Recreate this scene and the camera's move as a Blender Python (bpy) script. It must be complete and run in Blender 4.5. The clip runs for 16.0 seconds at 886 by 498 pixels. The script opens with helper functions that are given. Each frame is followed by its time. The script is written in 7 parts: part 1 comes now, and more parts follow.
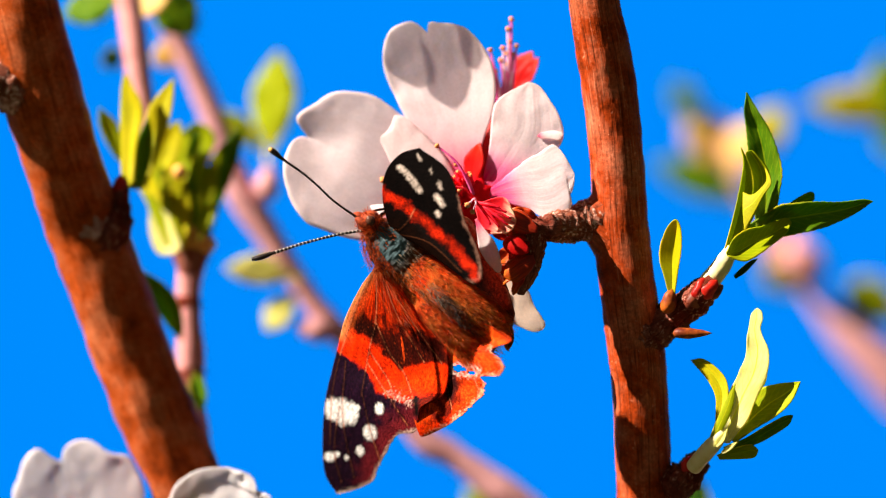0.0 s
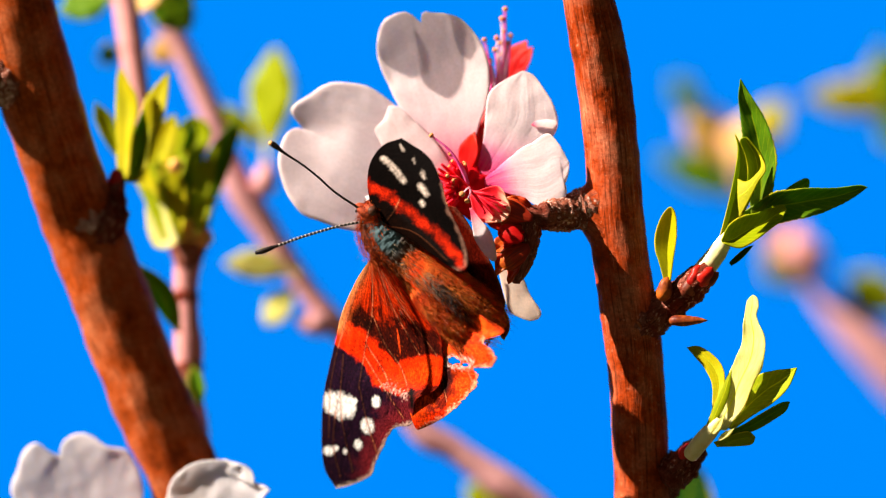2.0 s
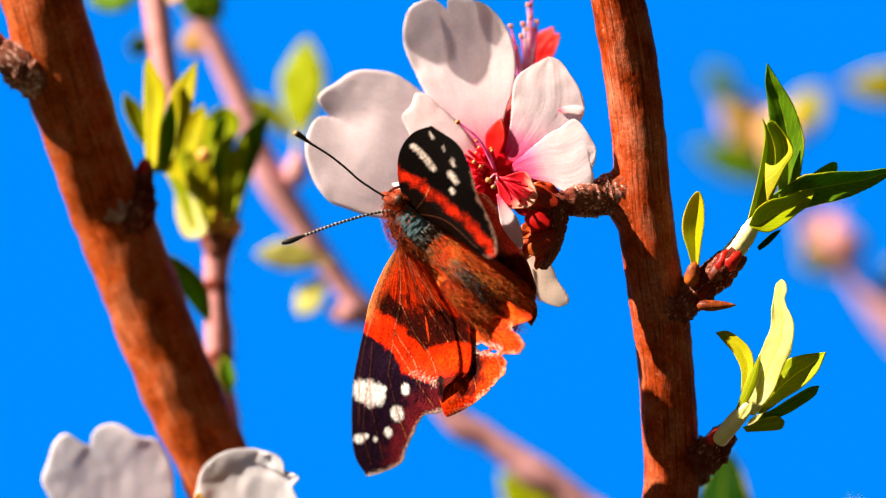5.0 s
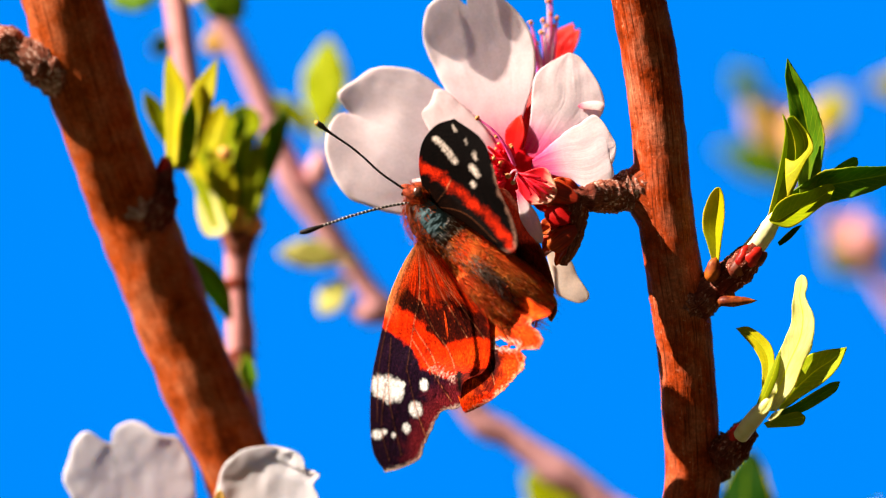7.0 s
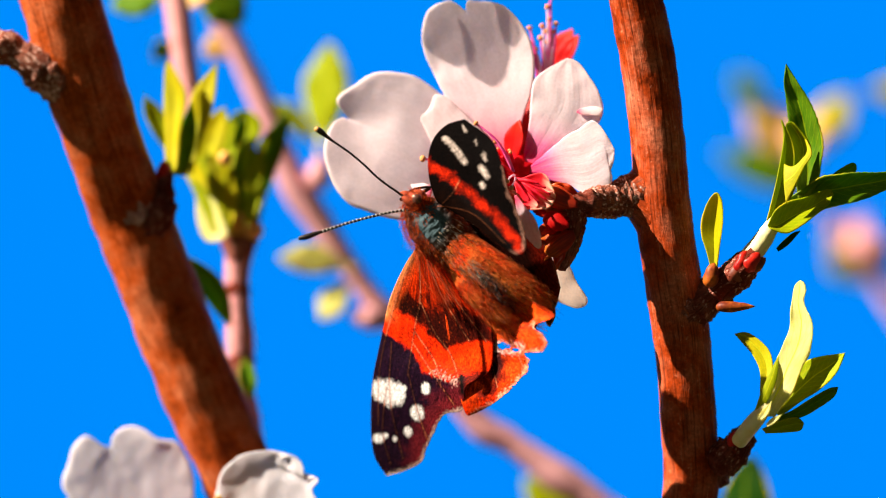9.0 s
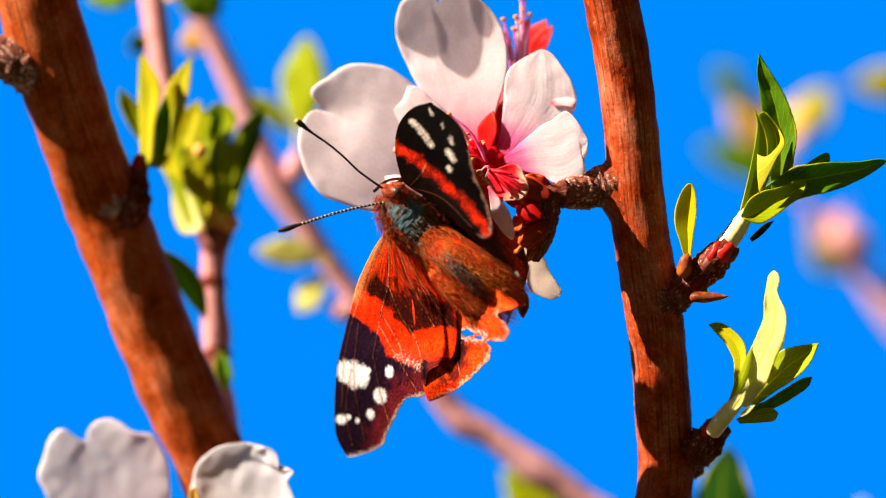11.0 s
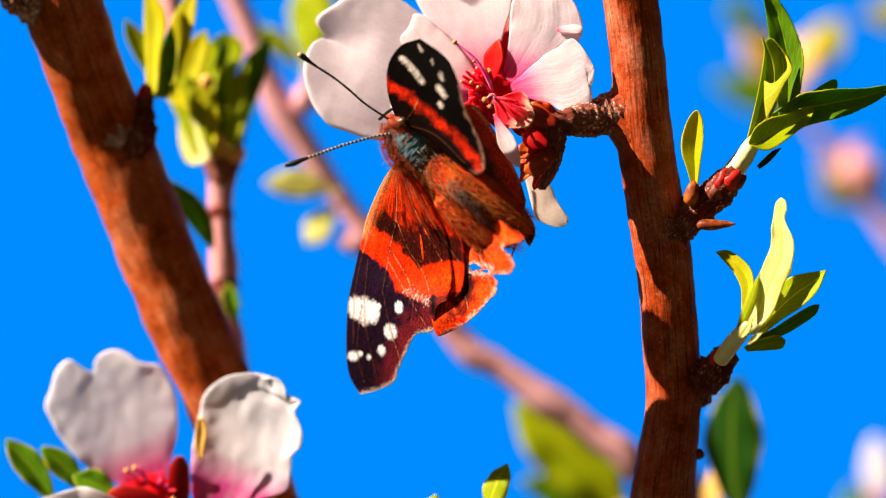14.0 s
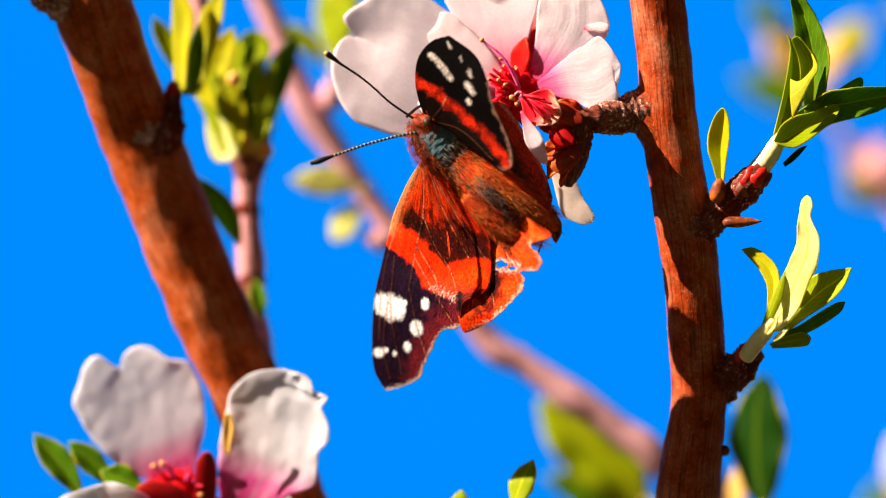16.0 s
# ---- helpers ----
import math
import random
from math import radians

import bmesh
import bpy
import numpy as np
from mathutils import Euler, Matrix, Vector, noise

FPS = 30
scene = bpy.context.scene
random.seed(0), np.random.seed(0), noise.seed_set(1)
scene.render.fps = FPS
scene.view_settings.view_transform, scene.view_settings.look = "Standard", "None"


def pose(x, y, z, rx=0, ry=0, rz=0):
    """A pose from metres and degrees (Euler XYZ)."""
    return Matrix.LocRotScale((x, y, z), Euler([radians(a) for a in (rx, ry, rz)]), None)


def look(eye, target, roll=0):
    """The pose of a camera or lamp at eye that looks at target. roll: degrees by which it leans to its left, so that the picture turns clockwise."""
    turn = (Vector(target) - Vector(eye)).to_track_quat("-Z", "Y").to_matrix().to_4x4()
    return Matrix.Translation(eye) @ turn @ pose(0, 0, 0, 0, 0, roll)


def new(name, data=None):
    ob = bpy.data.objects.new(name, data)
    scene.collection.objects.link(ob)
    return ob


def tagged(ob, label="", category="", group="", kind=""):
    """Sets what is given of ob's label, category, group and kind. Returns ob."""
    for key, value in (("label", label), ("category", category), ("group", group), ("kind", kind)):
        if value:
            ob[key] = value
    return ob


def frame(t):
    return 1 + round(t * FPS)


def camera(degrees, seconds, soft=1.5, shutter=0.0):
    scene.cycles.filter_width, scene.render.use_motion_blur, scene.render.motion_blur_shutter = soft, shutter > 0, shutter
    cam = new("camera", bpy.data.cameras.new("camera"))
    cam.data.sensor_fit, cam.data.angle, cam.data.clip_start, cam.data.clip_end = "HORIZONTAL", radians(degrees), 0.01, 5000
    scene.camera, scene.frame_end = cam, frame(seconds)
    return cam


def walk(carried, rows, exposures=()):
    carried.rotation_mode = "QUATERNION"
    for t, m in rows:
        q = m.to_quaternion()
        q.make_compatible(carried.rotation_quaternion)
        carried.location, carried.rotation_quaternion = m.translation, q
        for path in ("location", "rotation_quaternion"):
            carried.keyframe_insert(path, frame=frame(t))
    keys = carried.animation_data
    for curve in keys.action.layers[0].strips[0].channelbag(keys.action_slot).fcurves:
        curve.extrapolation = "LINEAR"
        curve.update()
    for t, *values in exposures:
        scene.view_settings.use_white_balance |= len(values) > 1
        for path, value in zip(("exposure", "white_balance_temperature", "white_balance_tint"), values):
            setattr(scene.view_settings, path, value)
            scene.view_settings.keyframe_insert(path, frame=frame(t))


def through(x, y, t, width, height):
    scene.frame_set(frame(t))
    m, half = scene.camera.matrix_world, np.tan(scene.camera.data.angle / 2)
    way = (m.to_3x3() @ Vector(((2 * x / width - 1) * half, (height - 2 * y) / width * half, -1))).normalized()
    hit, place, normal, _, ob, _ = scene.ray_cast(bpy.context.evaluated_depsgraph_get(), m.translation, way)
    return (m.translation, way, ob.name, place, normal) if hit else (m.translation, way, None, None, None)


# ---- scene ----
# A small butterfly feeds at an almond blossom on a twig, against a clear sky; the lens is long and close.
cam = camera(15, 16.0, 1.1)
cam.data.dof.use_dof = True
cam.data.dof.focus_distance = 0.417
cam.data.dof.aperture_fstop = 9.5

# Local frame of the twigs: x right, y up, z towards the lens, tipped 20 degrees back because the lens looks up.
M = Matrix.Translation((0, 0, 1.7)) @ pose(0, 0, 0, 110, 0, 0)
MM = 0.001


def station(x, y, z, rx, ry, rz):
    """Camera pose in the local frame: millimetres and degrees."""
    return M @ pose(x * MM, y * MM, 0.42 + z * MM, rx, ry, rz)


walk(cam, [
    (0.0, station(0.000, 0.000, 0.001, 0.0019, -0.0094, 0.0233)),
    (0.5, station(0.936, -0.573, -0.009, 0.1021, 0.0027, -0.1478)),
    (1.0, station(1.464, -0.818, 0.231, 0.0923, 0.0536, -0.3450)),
    (1.5, station(1.583, -1.587, 0.556, 0.1334, 0.0762, -0.3472)),
    (2.0, station(2.528, -2.803, -0.039, 0.2042, 0.2565, -0.4739)),
    (2.5, station(3.361, -3.578, -0.286, 0.2567, 0.4582, -0.4396)),
    (3.0, station(4.077, -3.904, 0.047, 0.2946, 0.5973, -0.4563)),
    (3.5, station(4.465, -4.373, -0.097, 0.2640, 0.6908, -0.5880)),
    (4.0, station(4.659, -4.114, -0.133, 0.2295, 0.8358, -0.7213)),
    (6.5, station(8.195, -6.728, -1.215, 0.3826, 1.6955, -1.0154)),
    (7.0, station(7.896, -7.043, -1.021, 0.4738, 1.8053, -1.0171)),
    (7.5, station(8.253, -5.559, -0.647, 0.4208, 1.9924, -1.0028)),
    (8.0, station(8.381, -5.288, -0.568, 0.4038, 2.0025, -1.1019)),
    (8.5, station(8.702, -5.405, -0.797, 0.3475, 1.9699, -1.0223)),
    (9.0, station(9.462, -6.959, -0.853, 0.5496, 1.9925, -0.9466)),
    (11.5, station(13.149, -8.598, -1.047, 0.5208, 1.9519, -1.1641)),
    (12.0, station(13.941, -9.809, -1.425, 0.5271, 2.0906, -1.1693)),
    (12.5, station(14.368, -8.295, -1.684, 0.2250, 2.2147, -1.3449)),
    (13.0, station(14.334, -9.547, -0.932, 0.2611, 2.1819, -1.1584)),
    (13.5, station(14.547, -9.670, -1.692, -0.0245, 2.2897, -1.3033)),
    (14.0, station(14.644, -10.304, -2.487, -0.3864, 2.3768, -1.3300)),
    (14.5, station(13.715, -10.069, 1.121, -0.5683, 2.2928, -1.4939)),
    (15.0, station(14.208, -10.409, -0.277, -0.4993, 2.5589, -1.4037)),
    (15.5, station(13.689, -10.677, -2.693, -0.4585, 2.6581, -1.2780)),
    (16.0, station(13.682, -10.598, -0.633, -0.3913, 2.6932, -1.2306)),
], exposures=[(0.0, 1.65), (16.0, 1.65)])

# ---- light ----
SUN_LOCAL = Vector((-0.74, 0.65, 0.15)).normalized()
SUN_DIR = (M.to_3x3() @ SUN_LOCAL).normalized()
world = bpy.data.worlds.new("sky")
scene.world = world
world.use_nodes = True
wn = world.node_tree
sky = wn.nodes.new("ShaderNodeTexSky")
sky.sky_type, sky.sun_disc = "NISHITA", False
sky.sun_elevation = math.asin(SUN_DIR.z)
sky.sun_rotation = math.atan2(SUN_DIR.x, SUN_DIR.y)
thin = wn.nodes.new("ShaderNodeHueSaturation")
thin.inputs["Saturation"].default_value = 0.22
wn.links.new(sky.outputs[0], thin.inputs["Color"])
wn.links.new(thin.outputs[0], wn.nodes["Background"].inputs[0])
wn.nodes["Background"].inputs[1].default_value = 0.0045
sun = new("sun", bpy.data.lights.new("sun", "SUN"))
sun.data.energy, sun.data.angle, sun.data.color = 4.75, radians(0.55), (1.0, 0.88, 0.74)
sun.matrix_world = look(Vector((0, 0, 1.7)) + SUN_DIR * 4, (0, 0, 1.7))


# ---- materials ----
def material(name, rough=0.5, spec=0.3):
    m = bpy.data.materials.new(name)
    m.use_nodes = True
    b = m.node_tree.nodes["Principled BSDF"]
    b.inputs["Roughness"].default_value = rough
    b.inputs["Specular IOR Level"].default_value = spec
    return m, m.node_tree, b


def link(nt, a, b):
    nt.links.new(a, b)


def coords(nt, scale):
    tc = nt.nodes.new("ShaderNodeTexCoord")
    mp = nt.nodes.new("ShaderNodeMapping")
    mp.inputs["Scale"].default_value = scale
    link(nt, tc.outputs["Object"], mp.inputs[0])
    return mp.outputs[0]


def grain(nt, vec, scale, detail=5, rough=0.6):
    n = nt.nodes.new("ShaderNodeTexNoise")
    n.inputs["Scale"].default_value, n.inputs["Detail"].default_value = scale, detail
    n.inputs["Roughness"].default_value = rough
    link(nt, vec, n.inputs["Vector"])
    return n.outputs[0]


def ramp(nt, fac, stops):
    r = nt.nodes.new("ShaderNodeValToRGB")
    el = r.color_ramp.elements
    while len(el) < len(stops):
        el.new(0.5)
    for e, (p, c) in zip(el, stops):
        e.position, e.color = p, (*c, 1)
    link(nt, fac, r.inputs[0])
    return r.outputs[0]


def mix(nt, fac, a, b, mode="MIX"):
    n = nt.nodes.new("ShaderNodeMix")
    n.data_type, n.blend_type = "RGBA", mode
    for sock, v in ((n.inputs[0], fac), (n.inputs[6], a), (n.inputs[7], b)):
        if isinstance(v, (int, float)):
            sock.default_value = v
        elif isinstance(v, tuple):
            sock.default_value = (*v, 1)
        else:
            link(nt, v, sock)
    return n.outputs[2]


def bump(nt, bsdf, height, strength, dist):
    b = nt.nodes.new("ShaderNodeBump")
    b.inputs["Strength"].default_value, b.inputs["Distance"].default_value = strength, dist
    link(nt, height, b.inputs["Height"])
    link(nt, b.outputs[0], bsdf.inputs["Normal"])
    return b


def bark(name, dark, mid, pale, flecks=0.66, rough=0.5, relief=0.5, spec=0.35, crack=0.75):
    """Young fruit-wood bark: satin, with ring wrinkles across the twig, pale lenticels and dull scurf."""
    m, nt, b = material(name, rough, spec)
    at = nt.nodes.new("ShaderNodeAttribute")
    at.attribute_name = "skin"
    mp = nt.nodes.new("ShaderNodeMapping")
    mp.inputs["Scale"].default_value = (5.0, 5.0, 17.0)
    link(nt, at.outputs["Vector"], mp.inputs[0])
    rings = grain(nt, mp.outputs[0], 1.0, 6, 0.65)
    big = grain(nt, coords(nt, (1, 1, 1)), 240, 4, 0.6)
    c = ramp(nt, big, [(0.18, dark), (0.44, mid), (0.74, tuple(0.6 * x + 0.4 * y for x, y in zip(mid, pale)))])
    c = mix(nt, ramp(nt, rings, [(0.36, (0.5, 0.5, 0.5)), (0.62, (1, 1, 1))]), mix(nt, 0.45, c, dark), c)
    mp2 = nt.nodes.new("ShaderNodeMapping")
    mp2.inputs["Scale"].default_value = (10.0, 10.0, 1.1)
    link(nt, at.outputs["Vector"], mp2.inputs[0])
    streak = grain(nt, mp2.outputs[0], 1.0, 5, 0.7)
    c = mix(nt, ramp(nt, streak, [(0.36, (crack,) * 3), (0.50, (0, 0, 0))]), c, dark)
    c = mix(nt, ramp(nt, streak, [(0.60, (0, 0, 0)), (0.66, (crack * 0.5,) * 3), (0.70, (0, 0, 0))]), c, pale)
    spots = ramp(nt, rings, [(flecks, (0, 0, 0)), (flecks + 0.07, (1, 1, 1))])
    fine = grain(nt, coords(nt, (1, 1, 1)), 2600, 3, 0.7)
    c = mix(nt, spots, c, pale)
    c = mix(nt, 0.55, c, ramp(nt, fine, [(0.3, (0.25, 0.25, 0.25)), (0.7, (1.45, 1.45, 1.45))]), "MULTIPLY")
    # scattered scurf: tiny pale flakes
    flake = grain(nt, coords(nt, (1, 1, 1)), 1500, 2, 0.5)
    c = mix(nt, ramp(nt, flake, [(0.66, (0, 0, 0)), (0.76, (0.22, 0.22, 0.22))]), c, pale)
    link(nt, c, b.inputs["Base Color"])
    link(nt, ramp(nt, fine, [(0.2, (rough - .12,) * 3), (0.8, (rough + .2,) * 3)]), b.inputs["Roughness"])
    b.inputs["Specular Tint"].default_value = (1.0, 0.50, 0.30, 1)
    bump(nt, b, mix(nt, 0.2, mix(nt, 0.7, rings, streak), fine), relief, 0.0004)
    return m


def flesh(name, col, base, edge, through=0.35, rough=0.55, veins=0.25, across=26, spec=0.25, blotch=None, pinnate=0.0):
    """Thin plant tissue that lets light through. 'skin' holds x: across, y: from base to tip, z: a number of its own."""
    m, nt, b = material(name, rough, spec)
    at = nt.nodes.new("ShaderNodeAttribute")
    at.attribute_name = "skin"
    sp = nt.nodes.new("ShaderNodeSeparateXYZ")
    link(nt, at.outputs["Vector"], sp.inputs[0])
    mp = nt.nodes.new("ShaderNodeMapping")
    mp.inputs["Scale"].default_value = (across, across * 0.14, 1.0)
    link(nt, at.outputs["Vector"], mp.inputs[0])
    lines = grain(nt, mp.outputs[0], 1.0, 4, 0.6)
    c = ramp(nt, sp.outputs["Y"], base)
    if blotch:
        big = grain(nt, coords(nt, (1, 1, 1)), 210, 3, 0.5)
        c = mix(nt, ramp(nt, big, [(0.42, (0, 0, 0)), (0.62, (1, 1, 1))]), c, mix(nt, 0.5, c, blotch))
    c = mix(nt, ramp(nt, lines, [(0.40, (veins,) * 3), (0.60, (0, 0, 0))]), c, edge)
    rib = None
    if pinnate:
        def math_node(op, a, b=None):
            n = nt.nodes.new("ShaderNodeMath")
            n.operation = op
            for sock, v in zip(n.inputs, (a, b)):
                if isinstance(v, (int, float)):
                    sock.default_value = v
                elif v is not None:
                    link(nt, v, sock)
            return n.outputs[0]
        ax = math_node("ABSOLUTE", sp.outputs["X"])
        run = math_node("SUBTRACT", math_node("MULTIPLY", sp.outputs["Y"], 11.0), math_node("MULTIPLY", ax, 6.0))
        run = math_node("ADD", run, math_node("MULTIPLY", lines, 0.5))
        saw = math_node("PINGPONG", run, 0.5)
        side_ = ramp(nt, saw, [(0.0, (pinnate,) * 3), (0.10, (0, 0, 0))])
        mid_ = ramp(nt, ax, [(0.012, (0.9, 0.9, 0.9)), (0.035, (0, 0, 0))])
        rib = mix(nt, 1.0, side_, mid_, "ADD")
        c = mix(nt, rib, c, (min(1.0, 1.5 * edge[0] + 0.06), min(1.0, 1.5 * edge[1] + 0.06), edge[2]))
    if pinnate:
        c = mix(nt, ramp(nt, ax, [(0.445, (0, 0, 0)), (0.49, (0.75, 0.75, 0.75))]), c, (0.80, 0.62, 0.02))
    fine = grain(nt, coords(nt, (1, 1, 1)), 3200, 3, 0.6)
    c = mix(nt, 0.22, c, ramp(nt, fine, [(0.3, (0.55, 0.55, 0.55)), (0.7, (1.2, 1.2, 1.2))]), "MULTIPLY")
    link(nt, c, b.inputs["Base Color"])
    bump(nt, b, mix(nt, 0.6, lines, rib) if pinnate else lines, 0.22, 0.0003)
    tr = nt.nodes.new("ShaderNodeBsdfTranslucent")
    link(nt, mix(nt, 0.6, c, col, "MULTIPLY") if col else c, tr.inputs[0])
    ms = nt.nodes.new("ShaderNodeMixShader")
    ms.inputs[0].default_value = through
    link(nt, b.outputs[0], ms.inputs[1])
    link(nt, tr.outputs[0], ms.inputs[2])
    link(nt, ms.outputs[0], nt.nodes["Material Output"].inputs[0])
    return m


def scaled_wing(name):
    """Wing membrane under tiny overlapping scales; its pattern is held in the 'tint' colour of the mesh."""
    m, nt, b = material(name, 0.6, 0.03)
    at = nt.nodes.new("ShaderNodeAttribute")
    at.attribute_name = "tint"
    fine = grain(nt, coords(nt, (1, 1, 1)), 4200, 2, 0.7)
    mid = grain(nt, coords(nt, (1, 1, 1)), 700, 4, 0.65)
    c = mix(nt, 0.5, at.outputs["Color"], ramp(nt, fine, [(0.3, (0.45, 0.45, 0.45)), (0.68, (1.6, 1.6, 1.6))]), "MULTIPLY")
    c = mix(nt, 0.35, c, ramp(nt, mid, [(0.3, (0.4, 0.4, 0.4)), (0.7, (1.25, 1.25, 1.25))]), "MULTIPLY")
    link(nt, c, b.inputs["Base Color"])
    bump(nt, b, fine, 0.3, 0.0002)
    tr = nt.nodes.new("ShaderNodeBsdfTranslucent")
    link(nt, c, tr.inputs[0])
    ms = nt.nodes.new("ShaderNodeMixShader")
    ms.inputs[0].default_value = 0.05
    link(nt, b.outputs[0], ms.inputs[1])
    link(nt, tr.outputs[0], ms.inputs[2])
    link(nt, ms.outputs[0], nt.nodes["Material Output"].inputs[0])
    return m


def plain(name, a, b_, scale=900, rough=0.5, spec=0.3, sheen=0.0, through=0.0):
    """A small surface of two close tones with fine relief."""
    m, nt, b = material(name, rough, spec)
    n = grain(nt, coords(nt, (1, 1, 1)), scale, 4, 0.65)
    c = ramp(nt, n, [(0.35, a), (0.65, b_)])
    link(nt, c, b.inputs["Base Color"])
    b.inputs["Sheen Weight"].default_value = sheen * 0.1
    bump(nt, b, n, 0.4, 0.0003)
    if through:
        tr, ms = nt.nodes.new("ShaderNodeBsdfTranslucent"), nt.nodes.new("ShaderNodeMixShader")
        link(nt, c, tr.inputs[0])
        ms.inputs[0].default_value = through
        link(nt, b.outputs[0], ms.inputs[1])
        link(nt, tr.outputs[0], ms.inputs[2])
        link(nt, ms.outputs[0], nt.nodes["Material Output"].inputs[0])
    return m


BARK = bark("bark", (0.022, 0.004, 0.0006), (0.44, 0.050, 0.005), (0.86, 0.38, 0.22), 0.65, 0.46, 0.45, 0.20, 0.75)
BARK_BRANCH = bark("bark_branch", (0.026, 0.004, 0.0005), (0.50, 0.080, 0.011), (0.84, 0.34, 0.17), 0.67, 0.46, 0.25, 0.12, 0.55)
BARK_SPUR = bark("bark_spur", (0.030, 0.005, 0.003), (0.20, 0.026, 0.012), (0.66, 0.32, 0.24), 0.58, 0.7, 1.0, 0.15)
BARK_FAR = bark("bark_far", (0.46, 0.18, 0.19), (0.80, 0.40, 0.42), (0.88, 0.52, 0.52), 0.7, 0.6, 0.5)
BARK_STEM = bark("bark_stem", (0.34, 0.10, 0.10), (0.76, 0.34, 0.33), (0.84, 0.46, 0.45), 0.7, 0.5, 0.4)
PETAL = flesh("petal", None, [(0.0, (0.62, 0.012, 0.07)), (0.11, (0.80, 0.09, 0.26)), (0.27, (0.86, 0.62, 0.66)), (0.45, (0.95, 0.82, 0.83)), (1.0, (0.95, 0.82, 0.83))],
              (0.84, 0.66, 0.65), 0.50, 0.5, 0.22, 22)
PETAL_PINK = flesh("petal_pink", None, [(0.0, (0.66, 0.008, 0.06)), (0.16, (0.88, 0.02, 0.26)), (0.27, (0.92, 0.20, 0.46)), (0.38, (0.94, 0.66, 0.73)), (0.50, (0.95, 0.82, 0.83)), (1.0, (0.95, 0.82, 0.83))],
                   (0.80, 0.60, 0.62), 0.44, 0.5, 0.22, 24)
PETAL_FAR = flesh("petal_far", None, [(0.0, (0.55, 0.02, 0.15)), (0.16, (0.78, 0.08, 0.36)), (0.34, (0.92, 0.86, 0.88)), (1.0, (0.93, 0.90, 0.91))],
                  (0.88, 0.82, 0.83), 0.56, 0.5, 0.2, 10)
PETAL_SMALL = flesh("petal_small", None, [(0.0, (0.74, 0.004, 0.02)), (0.55, (0.86, 0.02, 0.04)), (0.74, (0.92, 0.50, 0.36)), (0.88, (0.94, 0.82, 0.58)), (1.0, (0.92, 0.72, 0.40))], (0.80, 0.03, 0.05), 0.4, 0.5, 0.8, 14)
PETAL_THIN = flesh("petal_thin", None, [(0.0, (0.80, 0.30, 0.40)), (0.3, (0.95, 0.82, 0.83)), (1.0, (0.95, 0.82, 0.83))], (0.80, 0.66, 0.66), 0.48, 0.5, 0.2, 20)
_nt = PETAL_THIN.node_tree
_see, _mix = _nt.nodes.new("ShaderNodeBsdfTransparent"), _nt.nodes.new("ShaderNodeMixShader")
_mix.inputs[0].default_value = 0.55
link(_nt, _nt.nodes["Material Output"].inputs[0].links[0].from_socket, _mix.inputs[1])
link(_nt, _see.outputs[0], _mix.inputs[2])
link(_nt, _mix.outputs[0], _nt.nodes["Material Output"].inputs[0])
PETAL_THICK = flesh("petal_thick", None, [(0.0, (0.80, 0.40, 0.30)), (0.2, (0.92, 0.74, 0.60)), (1.0, (0.94, 0.78, 0.66))], (0.84, 0.62, 0.50), 0.5, 0.5, 0.2, 16)
BARK_FLAKY = bark("bark_flaky", (0.05, 0.010, 0.006), (0.36, 0.10, 0.055), (0.84, 0.52, 0.42), 0.53, 0.6, 1.0, 0.15)
SCURF = bark("scurf", (0.20, 0.06, 0.04), (0.50, 0.22, 0.16), (0.74, 0.48, 0.40), 0.5, 0.7, 1.0, 0.15)
LEAF = flesh("leaf", (0.75, 1.0, 0.1), [(0.0, (0.46, 0.43, 0.012)), (0.3, (0.36, 0.46, 0.001)), (1.0, (0.37, 0.44, 0.001))], (0.52, 0.50, 0.006), 0.42, 0.5, 0.45, 12, 0.10, (0.22, 0.31, 0.002), 0.35)
LEAF_DARK = flesh("leaf_dark", (0.7, 1.0, 0.1), [(0.0, (0.28, 0.36, 0.02)), (0.3, (0.115, 0.31, 0.003)), (1.0, (0.095, 0.27, 0.002))], (0.24, 0.34, 0.006), 0.42, 0.5, 0.35, 14, 0.15, (0.02, 0.07, 0.002), 0.35)
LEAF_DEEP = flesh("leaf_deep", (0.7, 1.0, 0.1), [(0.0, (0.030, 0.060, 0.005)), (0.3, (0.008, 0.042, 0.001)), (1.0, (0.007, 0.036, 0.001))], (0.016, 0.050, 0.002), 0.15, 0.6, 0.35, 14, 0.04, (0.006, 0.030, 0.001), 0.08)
LEAF_YELLOW = flesh("leaf_yellow", (1.0, 0.9, 0.1), [(0.0, (0.76, 0.62, 0.03)), (0.3, (0.66, 0.58, 0.003)), (1.0, (0.66, 0.52, 0.002))], (0.36, 0.40, 0.004), 0.44, 0.5, 0.35, 10, 0.10, (0.34, 0.38, 0.004), 0.3)
LEAF_PALE = flesh("leaf_pale", (1.0, 1.0, 0.4), [(0.0, (0.90, 0.82, 0.46)), (0.35, (0.90, 0.86, 0.36)), (1.0, (0.90, 0.84, 0.40))], (0.66, 0.64, 0.06), 0.50, 0.5, 0.3, 10, 0.15, (0.56, 0.56, 0.05), 0.3)
PEACH = flesh("peach", None, [(0.0, (0.80, 0.46, 0.10)), (1.0, (0.90, 0.62, 0.16))], (0.84, 0.46, 0.12), 0.35, 0.5, 0.3, 8)
